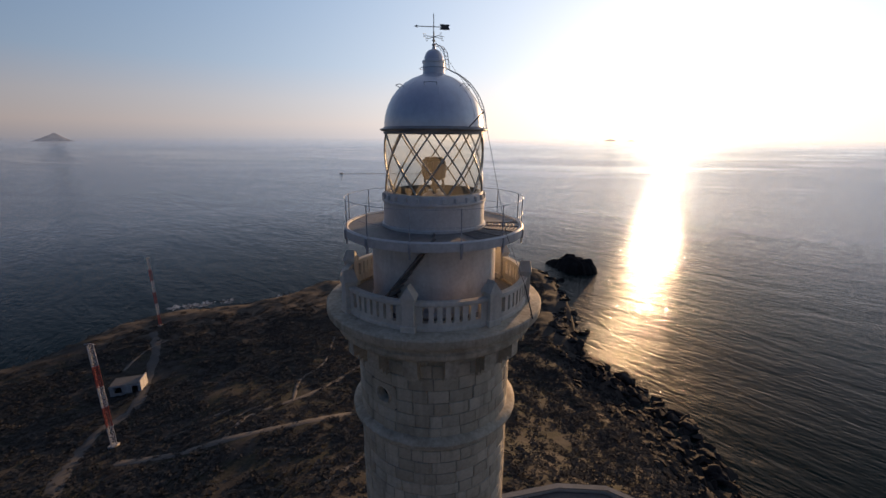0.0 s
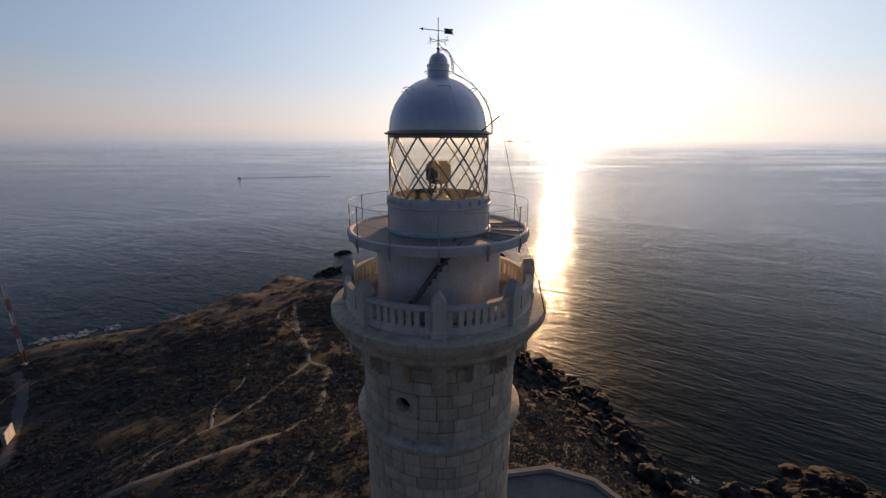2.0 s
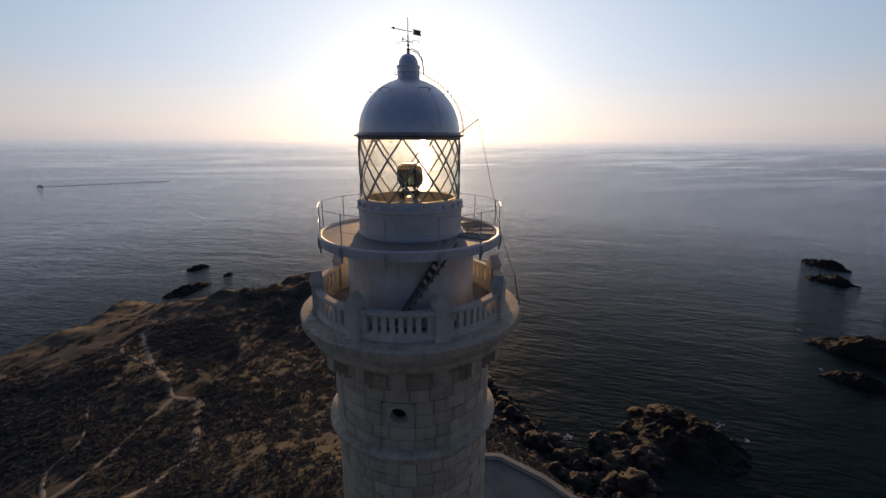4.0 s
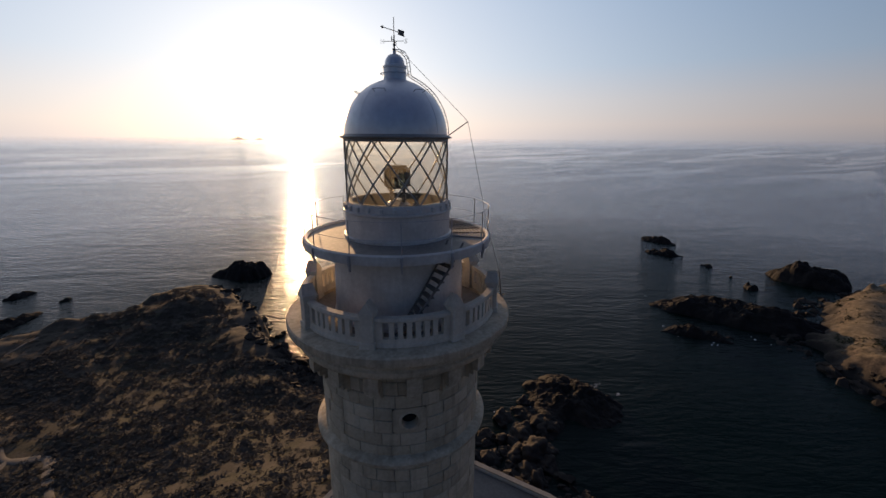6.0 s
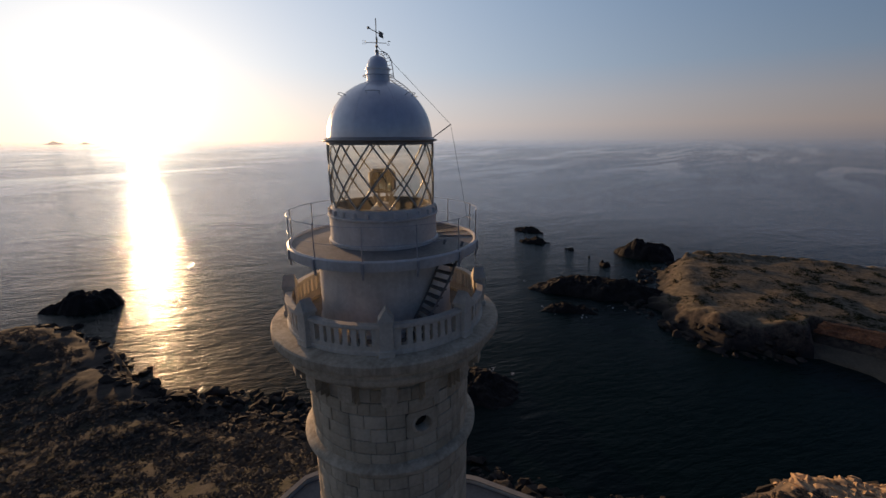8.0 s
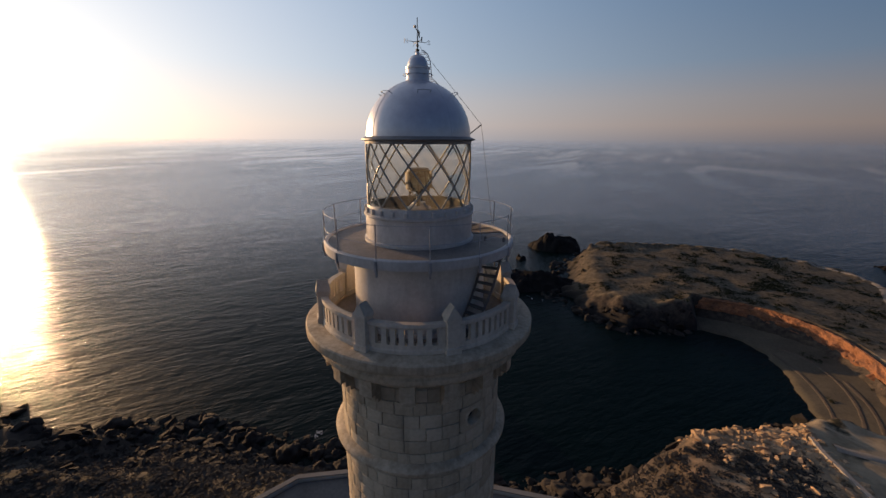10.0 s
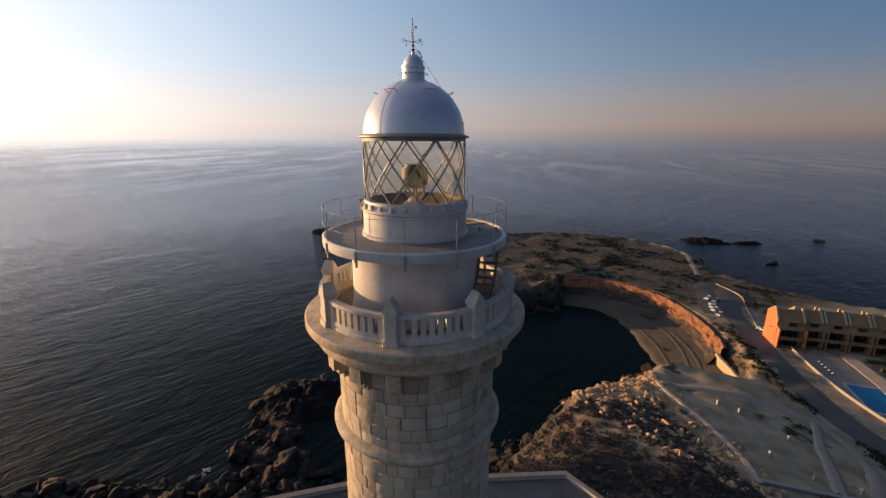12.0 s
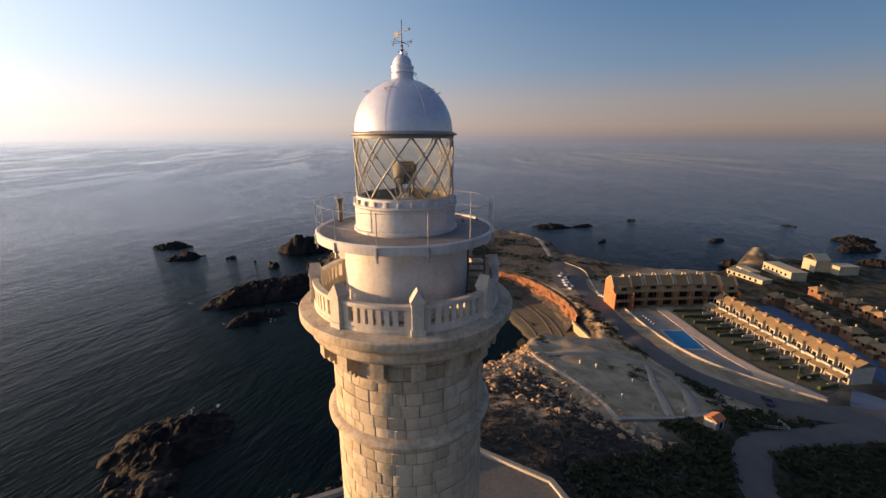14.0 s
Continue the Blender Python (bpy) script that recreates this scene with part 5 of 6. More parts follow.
tagged(part("terrace_wall", wall_strip(smooth_line([(110, -129.5), (98, -125.3), (88, -122.4), (77, -120.6), (66.7, -120.6), (55, -124), (39, -131.6)]), V - 0.3, V + 0.85, 0.35), CONCRETE), "long pale boundary wall beside the road", "wall", kind="structure")
tagged(part("garden_lawn", outline_solid([(100, -147), (84, -140), (67, -134.4), (56, -132.8), (41, -135.4), (41.5, -143), (56, -147.5), (74, -152.8), (96, -159.5)], V - 0.2, V + 0.12), LAWN), "strip of small lawns before the villas", "lawn", kind="structure")
tagged(part("back_street", outline_solid([(93, -178), (60, -167), (38, -158), (30, -152), (30, -164), (44, -174), (60, -184), (88, -192)], V - 0.2, V + 0.1), BLUE_ROAD), "blue-grey street behind the villas", "street", kind="structure")
tagged(part("blue_court", outline_solid([(40, -146), (30, -149), (30, -140), (36, -136)], V - 0.2, V + 0.13), BLUE_ROAD), "blue-grey forecourt at the row's end", "street", kind="structure")

pool = tagged(empty("swimming_pool", (80.4, -127.6, V), -24), "rectangular blue swimming pool with a pale rim", "pool")
part("basin", box((14.0, 8.0, 0.5), (0, 0, 0.0)), POOL_WATER, pool, "bright blue water")
for s in (-1, 1):
    part("coping", box((15.2, 0.6, 0.12), (0, s * 4.3, 0.24), bevel=0.03), WHITE_WALL, pool)
    part("coping", box((0.6, 8.0, 0.12), (s * 7.3, 0, 0.24), bevel=0.03), WHITE_WALL, pool)

# ---- villas ----
TERRACOTTA = material("terracotta_wall", (0.42, 0.125, 0.045), (0.56, 0.19, 0.075), 0.9, scales=(0.3, 3.0), bump=0.2)
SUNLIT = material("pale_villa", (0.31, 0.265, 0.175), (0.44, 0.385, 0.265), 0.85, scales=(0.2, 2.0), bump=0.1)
# terracotta fronts' shade painted as darker brown; also the white villas' brown dormers
BROWN_AND_SHADED = material("brown_and_shaded_front", (0.19, 0.108, 0.055), (0.29, 0.17, 0.09), 0.9, scales=(0.4, 4.0), bump=0.2)
OCHRE = material("ochre_wall", (0.15, 0.065, 0.032), (0.25, 0.115, 0.058), 0.9, scales=(0.4, 4.0), bump=0.2)


def hip_roof(w, d, z0, z1, over=0.4, ridge=0.2, thick=0.16):
    """A hipped roof, its short ridge along x."""
    bm = bmesh.new()
    x, y, r = w / 2 + over, d / 2 + over, w * ridge
    low = [bm.verts.new((sx * x, sy * y, z0)) for sx, sy in ((-1, -1), (1, -1), (1, 1), (-1, 1))]
    rim_ = [bm.verts.new((v.co.x, v.co.y, z0 + thick)) for v in low]
    top = [bm.verts.new((-r, 0, z1)), bm.verts.new((r, 0, z1))]
    bm.faces.new(low[::-1])
    for i in range(4):
        bm.faces.new((low[i], low[(i + 1) % 4], rim_[(i + 1) % 4], rim_[i]))
    bm.faces.new((rim_[0], rim_[1], top[1], top[0])), bm.faces.new((rim_[2], rim_[3], top[0], top[1]))
    bm.faces.new((rim_[1], rim_[2], top[1])), bm.faces.new((rim_[3], rim_[0], top[0]))
    bmesh.ops.recalc_face_normals(bm, faces=bm.faces)
    return bm


def terrace_villa(side):
    """Three-storey terrace house, front on -y, 6 m wide, with party walls of the given material."""
    h = empty("terraced_villa")
    part("wall", box((5.9, 7.6, 6.6), (0, 5.6, 3.3)), BROWN_AND_SHADED, h, "rendered front and body painted brown for shade")
    for s in (-1, 1):
        for nm, wide, mt, lb in (("party_wall", 0.34, side, ""), ("parapet", 0.46, SUNLIT, "pale parapet cap")):
            bm = bmesh.new()
            sect = [(-0.9, 0.0), (9.5, 0.0), (9.5, 8.6), (5.4, 11.2), (4.6, 11.2), (1.6, 7.9), (1.6, 6.6), (-0.4, 5.9), (-0.9, 5.9)] if nm == "party_wall" else [(1.55, 7.9), (4.6, 11.22), (5.4, 11.22), (9.55, 8.62), (9.55, 8.9), (5.4, 11.5), (4.5, 11.5), (1.55, 8.25)]
            ends = [[bm.verts.new((s * 2.95 + d_ * wide / 2, y, z)) for y, z in sect] for d_ in (-1, 1)]
            for i in range(len(sect)):
                j = (i + 1) % len(sect)
                bm.faces.new((ends[0][i], ends[0][j], ends[1][j], ends[1][i]))
            bm.faces.new(ends[0]), bm.faces.new(ends[1][::-1])
            bmesh.ops.recalc_face_normals(bm, faces=bm.faces)
            part(nm, bm, mt, h, lb)
    part("balcony", box((5.5, 2.1, 0.25), (0, 0.3, 2.8), bevel=0.02), BROWN_AND_SHADED, h)
    part("balcony_rail", box((5.4, 0.12, 0.8), (0, -0.7, 3.3), bevel=0.02), BROWN_AND_SHADED, h)
    for z, w, y in ((1.3, 5.0, 1.74), (4.2, 3.6, 1.74)):
        win = part("window", box((w, 0.12, 2.3), (0, y, z)), DARK_GLASS, h, "dark glazed opening")
        for x in (-w / 4, w / 4):
            part("mullion", box((0.12, 0.06, 2.3), (x, y - 0.08, z)), OCHRE, win)
    bm = bmesh.new()
    sect = [(0.3, 5.6), (5.0, 10.6), (9.4, 8.2), (9.4, 8.4), (5.0, 10.85), (0.1, 5.7)]
    ends = [[bm.verts.new((s * 2.77, y, z)) for y, z in sect] for s in (-1, 1)]
    for i in range(6):
        bm.faces.new((ends[0][i], ends[0][(i + 1) % 6], ends[1][(i + 1) % 6], ends[1][i]))
    bmesh.ops.recalc_face_normals(bm, faces=bm.faces)
    roof_ = part("roof", bm, TILE, h, "brown tiled roof")
    for k in range(7):                   # rows of tiles lie over one another
        y = 0.55 + 0.66 * k
        part("tile_row", box((5.5, 0.16, 0.10), (0, y, 5.86 + (y - 0.3) * 1.055), bevel=0.02), TILE, roof_)
    dormer = part("dormer", box((2.5, 2.4, 1.7), (0.2, 2.2, 7.2), bevel=0.03), BROWN_AND_SHADED, h, "dormer in the shaded brown with a dark window")
    part("dormer_window", box((1.7, 0.1, 1.1), (0.2, 0.98, 7.2)), DARK_GLASS, dormer)
    part("dormer_roof", box((2.9, 2.8, 0.16), (0.2, 2.1, 8.1), bevel=0.03), TILE, dormer)
    part("chimney", box((0.7, 0.6, 1.4), (1.7, 5.8, 11.0), bevel=0.03), SUNLIT, h, "pale chimney")
    return tagged(h, "terracotta end villa with brown tiled roof" if side is TERRACOTTA else "terraced villa in shaded brown with tiled roof and pale parapets", "house", "terrace of villas above the pool")


def white_villa():
    """White two-storey row house with porch, front on -y, 5.2 m wide."""
    h = empty("white_villa")
    part("wall", box((5.2, 6.4, 5.4), (0, 5.4, 2.7)), WHITE_HOUSE, h, "white rendered body")
    bm = bmesh.new()
    sect = [(1.8, 5.2), (5.6, 6.9), (9.0, 5.5), (9.0, 5.7), (5.6, 7.1), (1.8, 5.4)]
    ends = [[bm.verts.new((s * 2.58, y, z)) for y, z in sect] for s in (-1, 1)]
    for i in range(6):
        bm.faces.new((ends[0][i], ends[0][(i + 1) % 6], ends[1][(i + 1) % 6], ends[1][i]))
    for e_ in ends:
        bm.faces.new(e_)
    bmesh.ops.recalc_face_normals(bm, faces=bm.faces)
    roof_ = part("roof", bm, TILE, h, "brown tiled roof")
    part("balcony", box((5.0, 2.4, 0.25), (0, 1.0, 2.75), bevel=0.03), WHITE_HOUSE, h)
    bm = lathe([(1.0, 0), (1.14, 0), (1.14, 0.95), (1.0, 0.95)], 10, 180, 180, closed=True)
    ob = part("balcony_parapet", bm, WHITE_HOUSE, h, "rounded white parapet")
    ob.matrix_basis = pose(-0.9, 0.5, 2.85)
    part("balcony_parapet", box((3.0, 0.14, 0.9), (1.1, -0.1, 3.3), bevel=0.03), WHITE_HOUSE, h)
    bm = bmesh.new()
    sect = [(-2.4, 2.3), (-0.3, 2.95), (-0.3, 3.1), (-2.4, 2.45)]
    ends = [[bm.verts.new((s * 2.3, y, z)) for y, z in sect] for s in (-1, 1)]
    for i in range(4):
        bm.faces.new((ends[0][i], ends[0][(i + 1) % 4], ends[1][(i + 1) % 4], ends[1][i]))
    for e_ in ends:
        bm.faces.new(e_)
    bmesh.ops.recalc_face_normals(bm, faces=bm.faces)
    part("porch_roof", bm, TILE, h, "low brown tiled porch roof")
    for x in (-2.1, 0, 2.1):
        part("porch_post", box((0.28, 0.28, 2.4), (x, -2.1, 1.2), bevel=0.03), WHITE_HOUSE, h)
    part("garden_wall", box((0.2, 4.6, 1.2), (2.55, -4.0, 0.6), bevel=0.02), WHITE_HOUSE, h)
    for z in (1.2, 4.0):
        win = part("window", box((2.2, 0.12, 2.0), (-1.05, 2.18, z)), DARK_GLASS, h, "dark glazed opening")
        part("mullion", box((0.08, 0.06, 2.0), (-1.05, 2.1, z)), WHITE_HOUSE, win)
    for k in range(5):                   # rows of tiles lie over one another
        y = 2.1 + 0.75 * k
        part("tile_row", box((5.1, 0.16, 0.09), (0, y, 5.42 + (y - 1.8) * 0.447), bevel=0.02), TILE, roof_)
    bay = part("bay", box((2.0, 1.5, 5.2), (1.45, 1.7, 2.6), bevel=0.03), WHITE_HOUSE, h, "projecting white bay")
    part("bay_roof", hip_roof(2.0, 1.6, 5.2, 5.9, 0.2), TILE, bay).matrix_basis = pose(1.45, 1.75, 0)
    for z in (1.2, 4.0):
        part("bay_window", box((1.2, 0.1, 1.4), (1.45, 0.92, z)), DARK_GLASS, bay, "dark window")
    dormer = part("dormer", box((1.5, 1.9, 1.1), (-0.7, 5.2, 6.9), bevel=0.03), BROWN_AND_SHADED, h, "brown roof dormer")
    part("dormer_roof", hip_roof(1.5, 1.9, 7.4, 7.9, 0.2), TILE, dormer).matrix_basis = pose(-0.7, 5.2, 0)
    part("chimney", box((0.5, 0.5, 1.1), (-1.6, 5.6, 7.2), bevel=0.03), WHITE_HOUSE, h)
    return tagged(h, "white row villa with brown tiled roof and porch", "house", "white villas behind the gardens")


def brown_house():
    h = empty("brown_house")
    part("wall", box((5.0, 5.2, 4.4), (0, 0, 2.2)), OCHRE, h, "red-brown rendered walls")
    part("roof", hip_roof(5.0, 5.2, 4.3, 6.1), TILE, h, "tan tiled hipped roof")
    part("porch", box((2.8, 2.0, 2.3), (-0.9, -3.5, 1.15), bevel=0.03), OCHRE, h)
    part("porch_roof", hip_roof(2.8, 2.2, 2.3, 3.0, 0.25), TILE, h, "small tan tiled roof").matrix_basis = pose(-0.9, -3.4, 0)
    for x in (-1.4, 1.4):
        win = part("window", box((1.1, 0.1, 1.3), (x, -2.62, 3.3)), DARK_GLASS, h, "dark window")
        part("sill", box((1.3, 0.2, 0.1), (x, -2.68, 2.6)), CONCRETE, win)
    part("window", box((0.1, 1.1, 1.3), (-2.52, 0.4, 3.2)), DARK_GLASS, h, "dark window")
    chimney = part("chimney", box((0.5, 0.5, 1.3), (1.5, 0.9, 5.9), bevel=0.03), SUNLIT, h, "pale chimney")
    part("chimney_cap", box((0.7, 0.7, 0.12), (1.5, 0.9, 6.6)), TILE, chimney)
    return tagged(h, "red-brown house with a tan tiled hipped roof", "house", "brown houses of the village")


def place_row(make, start, end, count, z, flip=False):
    """Houses side by side along a line, fronts to the right of start-to-end."""
    (ax, ay), (bx, by) = start, end
    turn = math.degrees(math.atan2(by - ay, bx - ax)) + (180 if flip else 0)
    first = make()
    for k in range(count):
        f = (k + 0.5) / count
        m = pose(ax + (bx - ax) * f, ay + (by - ay) * f, z, 0, 0, turn)
        if k == 0:
            first.matrix_world = m
        else:
            copy_thing(first, m)
    return first


row_turn = math.degrees(math.atan2(48, 16)) + 180
# end party walls keep terracotta; inner ones take the shaded brown
end_house, inner_house = terrace_villa(TERRACOTTA), terrace_villa(BROWN_AND_SHADED)
for k in range(8):
    f = (k + 0.5) / 8
    forward = 1.5 if k in (0, 7) else 0.0            # the end houses stand forward of the rest
    m = pose(95.8 + 17.4 * f - 0.95 * forward, -178.6 + 52.1 * f + 0.32 * forward, V, 0, 0, row_turn) @ Matrix.Diagonal((1.16, 1.0, 1.08, 1))
    if k == 0:
        end_house.matrix_world = m
    elif k == 1:
        inner_house.matrix_world = m
    else:
        copy_thing(end_house if k == 7 else inner_house, m)
place_row(white_villa, (96.5, -162.4), (41.8, -146.6), 11, V)
spots = [(89, -196.3), (82.5, -194.6), (75.8, -191.4), (69.6, -188.9), (63.3, -186), (57.4, -182.8), (51.6, -179.6), (46, -176.6), (39.5, -173), (87, -223), (80, -220.6), (73, -218.4), (66, -214.6), (60, -212), (53, -208), (46, -204), (39, -200)]
first = brown_house()
for k, (x, y) in enumerate(spots):
    m = pose(x + 0.7 * math.sin(5 * k), y + 0.9 * math.cos(3 * k), V - 0.15 + 0.25 * (k % 3), 0, 0, 154 + (0, 90, -8, 6)[k % 4]) @ Matrix.Diagonal((0.98, 0.98, 0.92, 1))
    if k == 0:
        first.matrix_world = m
    else:
        copy_thing(first, m)
for x, y, w, d, hgt, turn, roofed in ((113, -243, 20, 8, 5.0, 156, False), (117, -221, 20, 6, 2.5, 172, False), (112, -269, 8, 8, 7.0, 70, True), (103, -276, 11, 7, 5, 70, False), (123, -230, 11, 5, 2.6, 160, False)):
    villa = tagged(empty("seaside_villa", (x, y, max(ground(x, y), 4) - 0.5), turn), "pale flat-roofed villa near the water", "house", "pale villas by the far shore")
    part("wall", box((w, d, hgt), (0, 0, hgt / 2), bevel=0.05), SUNLIT, villa)
    part("roof", box((w + 0.5, d + 0.5, 0.3), (0, 0, hgt + 0.15), bevel=0.04) if not roofed else gable_roof(w, d, hgt, hgt + 3), SUNLIT, villa)
    for k in range(int(w // 3)):
        part("window", box((1.2, 0.12, 1.3), (-w / 2 + 1.5 + 3 * k, -d / 2 - 0.02, hgt * 0.6)), DARK_GLASS, villa, "dark window")

# hedges between the gardens
HEDGE = material("hedge_leaves", (0.02, 0.03, 0.012), (0.055, 0.07, 0.025), 0.95, scales=(0.8, 6.0), bump=0.9, bump_scale=5, distance=0.15)
for k in range(11):
    f = k / 10
    x0, y0 = 95.5 - 53 * f, -158.5 + 15 * f
    x1, y1 = x0 + 4.5 - 3.5 * f, y0 + 12.5 - 5.5 * f
    line = [(x0 + (x1 - x0) * i / 6, y0 + (y1 - y0) * i / 6) for i in range(7)]
    bm = wall_strip(line, V, lambda x, y: V + 1.1 + 0.3 * noise.noise(Vector((x, y, 1))), 0.8)
    tagged(part("hedge", bm, HEDGE), "clipped dark green garden hedge", "hedge", "hedges between the gardens")

# ---- loungers by the pool, garden tables and posts ----
def sun_lounger(x, y, turn):
    c = tagged(empty("sun_lounger", (x, y, V + 0.18), turn), "pale plastic sun lounger on the pool terrace", "lounger", "loungers by the pool")
    part("bed", box((1.3, 0.62, 0.08), (0.2, 0, 0.32), bevel=0.02), CONCRETE, c)
    back = part("backrest", box((0.75, 0.62, 0.07), (0, 0, 0), bevel=0.02), CONCRETE, c)
    back.matrix_basis = pose(-0.72, 0, 0.5, 0, 35, 0)
    for px in (-0.35, 0.75):
        for py in (-0.26, 0.26):
            part("leg", box((0.06, 0.06, 0.3), (px, py, 0.15)), CONCRETE, c)


def garden_table(x, y):
    c = tagged(empty("garden_table", (x, y, V + 0.02)), "round white garden table on the lawn", "table", "garden tables on the lawns")
    part("tabletop", lathe([(0.02, 0.70), (0.55, 0.70), (0.57, 0.72), (0.55, 0.75), (0.02, 0.75)], 16), WHITE_HOUSE, c)
    part("stem", tube([(0, 0, 0.02), (0, 0, 0.71)], 0.05, 6), WHITE_HOUSE, c)
    part("foot", lathe([(0.02, 0), (0.3, 0), (0.28, 0.05), (0.02, 0.08)], 12), WHITE_HOUSE, c)


for k in range(5):
    sun_lounger(100.5 - 1.7 * k, -129.2 + 0.55 * k, 70)
for k in range(8):
    f = (k + 0.5) / 8
    garden_table(91 - 46 * f, -152 + 12.6 * f)
for x, y in ((74.5, -76), (71.5, -79.5), (50.2, -78.5), (46.8, -85), (62, -84), (56, -74)):
    c = tagged(empty("stone_post", (x, y, ground(x, y) - 0.2)), "short pale stone post on the dirt yard", "post", "posts round the yard")
    part("shaft", box((0.45, 0.45, 1.3), (0, 0, 0.65), bevel=0.04), WHITE_HOUSE, c)
    part("cap", box((0.6, 0.6, 0.14), (0, 0, 1.36), bevel=0.03), CONCRETE, c)

def street_lamp(x, y, tall):
    c = tagged(empty("street_lamp", (x, y, ground(x, y) + 0.1)), "tall slender dark street lamp beside the garden wall", "street lamp", "lamps along the road")
    part("pole", tube([(0, 0, 0), (0, 0, tall)], 0.07, 6), DARK_IRON, c)
    part("arm", tube([(0, 0, tall - 0.1), (0.5, 0.4, tall + 0.15), (1.1, 0.9, tall + 0.2)], 0.04, 5), DARK_IRON, c)
    part("lamp_head", box((0.7, 0.3, 0.16), (1.3, 1.05, tall + 0.2), 40, bevel=0.03), DARK_IRON, c)


street_lamp(47, -132, 7.5)
street_lamp(112, -124.5, 7.0)
corners = [(41, -102.6), (37.6, -101.8), (35.6, -108.6), (38.6, -109.4)]
for k, ((ax, ay), (bx, by)) in enumerate(zip(corners, corners[1:] + corners[:1])):
    if k == 3:
        continue
    c = tagged(empty("rail_fence", (ax, ay, ground(ax, ay) - 0.1)), "low white painted rail fence round a dug plot", "fence", "fences round the plot")
    rise_ = ground(bx, by) - ground(ax, ay)
    for f in (0.0, 0.5, 1.0):
        part("post", box((0.16, 0.16, 1.2), ((bx - ax) * f, (by - ay) * f, rise_ * f + 0.6), bevel=0.02), WHITE_WALL, c)
    for z in (0.6, 1.1):
        part("rail", tube([(0, 0, z), (bx - ax, by - ay, rise_ + z)], 0.07, 5), WHITE_WALL, c)

# ---- parked cars ----
TYRE = material("tyre_rubber", (0.015, 0.015, 0.015), (0.03, 0.03, 0.03), 0.8, scales=(3, 20), bump=0)
CAR_GLASS = material("car_glass", (0.01, 0.012, 0.015), (0.02, 0.022, 0.026), 0.08, scales=(2, 9), bump=0)


def car(x, y, turn, colour, label):
    c = tagged(empty("parked_car", (x, y, ground(x, y) + 0.14), turn), label, "car", "cars parked by the coast road")
    paint = material("car_paint", colour, tuple(min(1, v * 1.15) for v in colour), 0.3, scales=(1, 9), bump=0)
    bm = bmesh.new()
    sect = [(-2.1, 0.3), (2.1, 0.3), (2.15, 0.6), (2.0, 0.82), (0.95, 0.92), (-1.9, 0.95), (-2.15, 0.7)]
    ends = [[bm.verts.new((px, s * 0.86, pz)) for px, pz in sect] for s in (-1, 1)]
    for i in range(7):
        bm.faces.new((ends[0][i], ends[0][(i + 1) % 7], ends[1][(i + 1) % 7], ends[1][i]))
    bm.faces.new(ends[0]), bm.faces.new(ends[1][::-1])
    bmesh.ops.recalc_face_normals(bm, faces=bm.faces)
    part("body", bm, paint, c)
    bm = bmesh.new()
    lo = [bm.verts.new(p) for p in ((-1.75, -0.8, 0.93), (0.95, -0.8, 0.93), (0.95, 0.8, 0.93), (-1.75, 0.8, 0.93))]
    hi = [bm.verts.new(p) for p in ((-1.4, -0.66, 1.4), (0.25, -0.66, 1.42), (0.25, 0.66, 1.42), (-1.4, 0.66, 1.4))]
    for i in range(4):
        bm.faces.new((lo[i], lo[(i + 1) % 4], hi[(i + 1) % 4], hi[i]))
    part("windows", bm, CAR_GLASS, c, "dark tinted windows")
    part("roof", box((1.7, 1.36, 0.06), (-0.58, 0, 1.43), bevel=0.02), paint, c)
    for px in (-1.3, 1.3):
        for s in (-1, 1):
            bm = bmesh.new()
            bmesh.ops.create_cone(bm, cap_ends=True, segments=14, radius1=0.32, radius2=0.32, depth=0.22, matrix=Matrix.Translation((px, s * 0.8, 0.32)) @ pose(0, 0, 0, 90))
            part("wheel", bm, TYRE, c)


for k, (x, y, turn, col, lab) in enumerate(((150, -129.5, 120, (0.62, 0.62, 0.62), "white hatchback parked on grey asphalt"), (147, -127.6, 118, (0.5, 0.52, 0.55), "silver hatchback parked on grey asphalt"), (143.5, -126, 118, (0.65, 0.65, 0.64), "white hatchback parked on grey asphalt"),
                                            (153.5, -133.4, 120, (0.1, 0.11, 0.13), "dark grey hatchback parked on grey asphalt"), (156.5, -132, 120, (0.6, 0.6, 0.6), "white hatchback parked on grey asphalt"), (140.8, -125.2, 119, (0.07, 0.08, 0.1), "dark blue hatchback parked on grey asphalt"), (138.5, -124.4, 120, (0.55, 0.56, 0.58), "silver hatchback parked on grey asphalt"), (124, -131, 30, (0.66, 0.66, 0.65), "white car parked before the terracotta villas"), (118, -131.5, 75, (0.12, 0.02, 0.02), "dark red car parked before the villas"), (45, -116, 140, (0.03, 0.03, 0.035), "black car standing on the coast road"))):
    car(x, y, turn, col, lab)

# ---- boats and far islands ----
boat = tagged(empty("motor_boat", (-232, 955, 0.0), 175), "small white motor boat on the open sea", "boat", "boats on the open sea")
bm = bmesh.new()
sect = [(-4.5, 0), (4.0, 0), (6.0, 0.9), (-4.5, 0.9)]
ends = [[bm.verts.new((px, s * w, pz)) for (px, pz), w in zip(sect, (1.0, 0.4, 0.1, 1.4))] for s in (-1, 1)]
for i in range(4):
    bm.faces.new((ends[0][i], ends[0][(i + 1) % 4], ends[1][(i + 1) % 4], ends[1][i]))
bm.faces.new(ends[0]), bm.faces.new(ends[1][::-1])
bmesh.ops.recalc_face_normals(bm, faces=bm.faces)
part("hull", bm, WHITE_HOUSE, boat, "white hull")
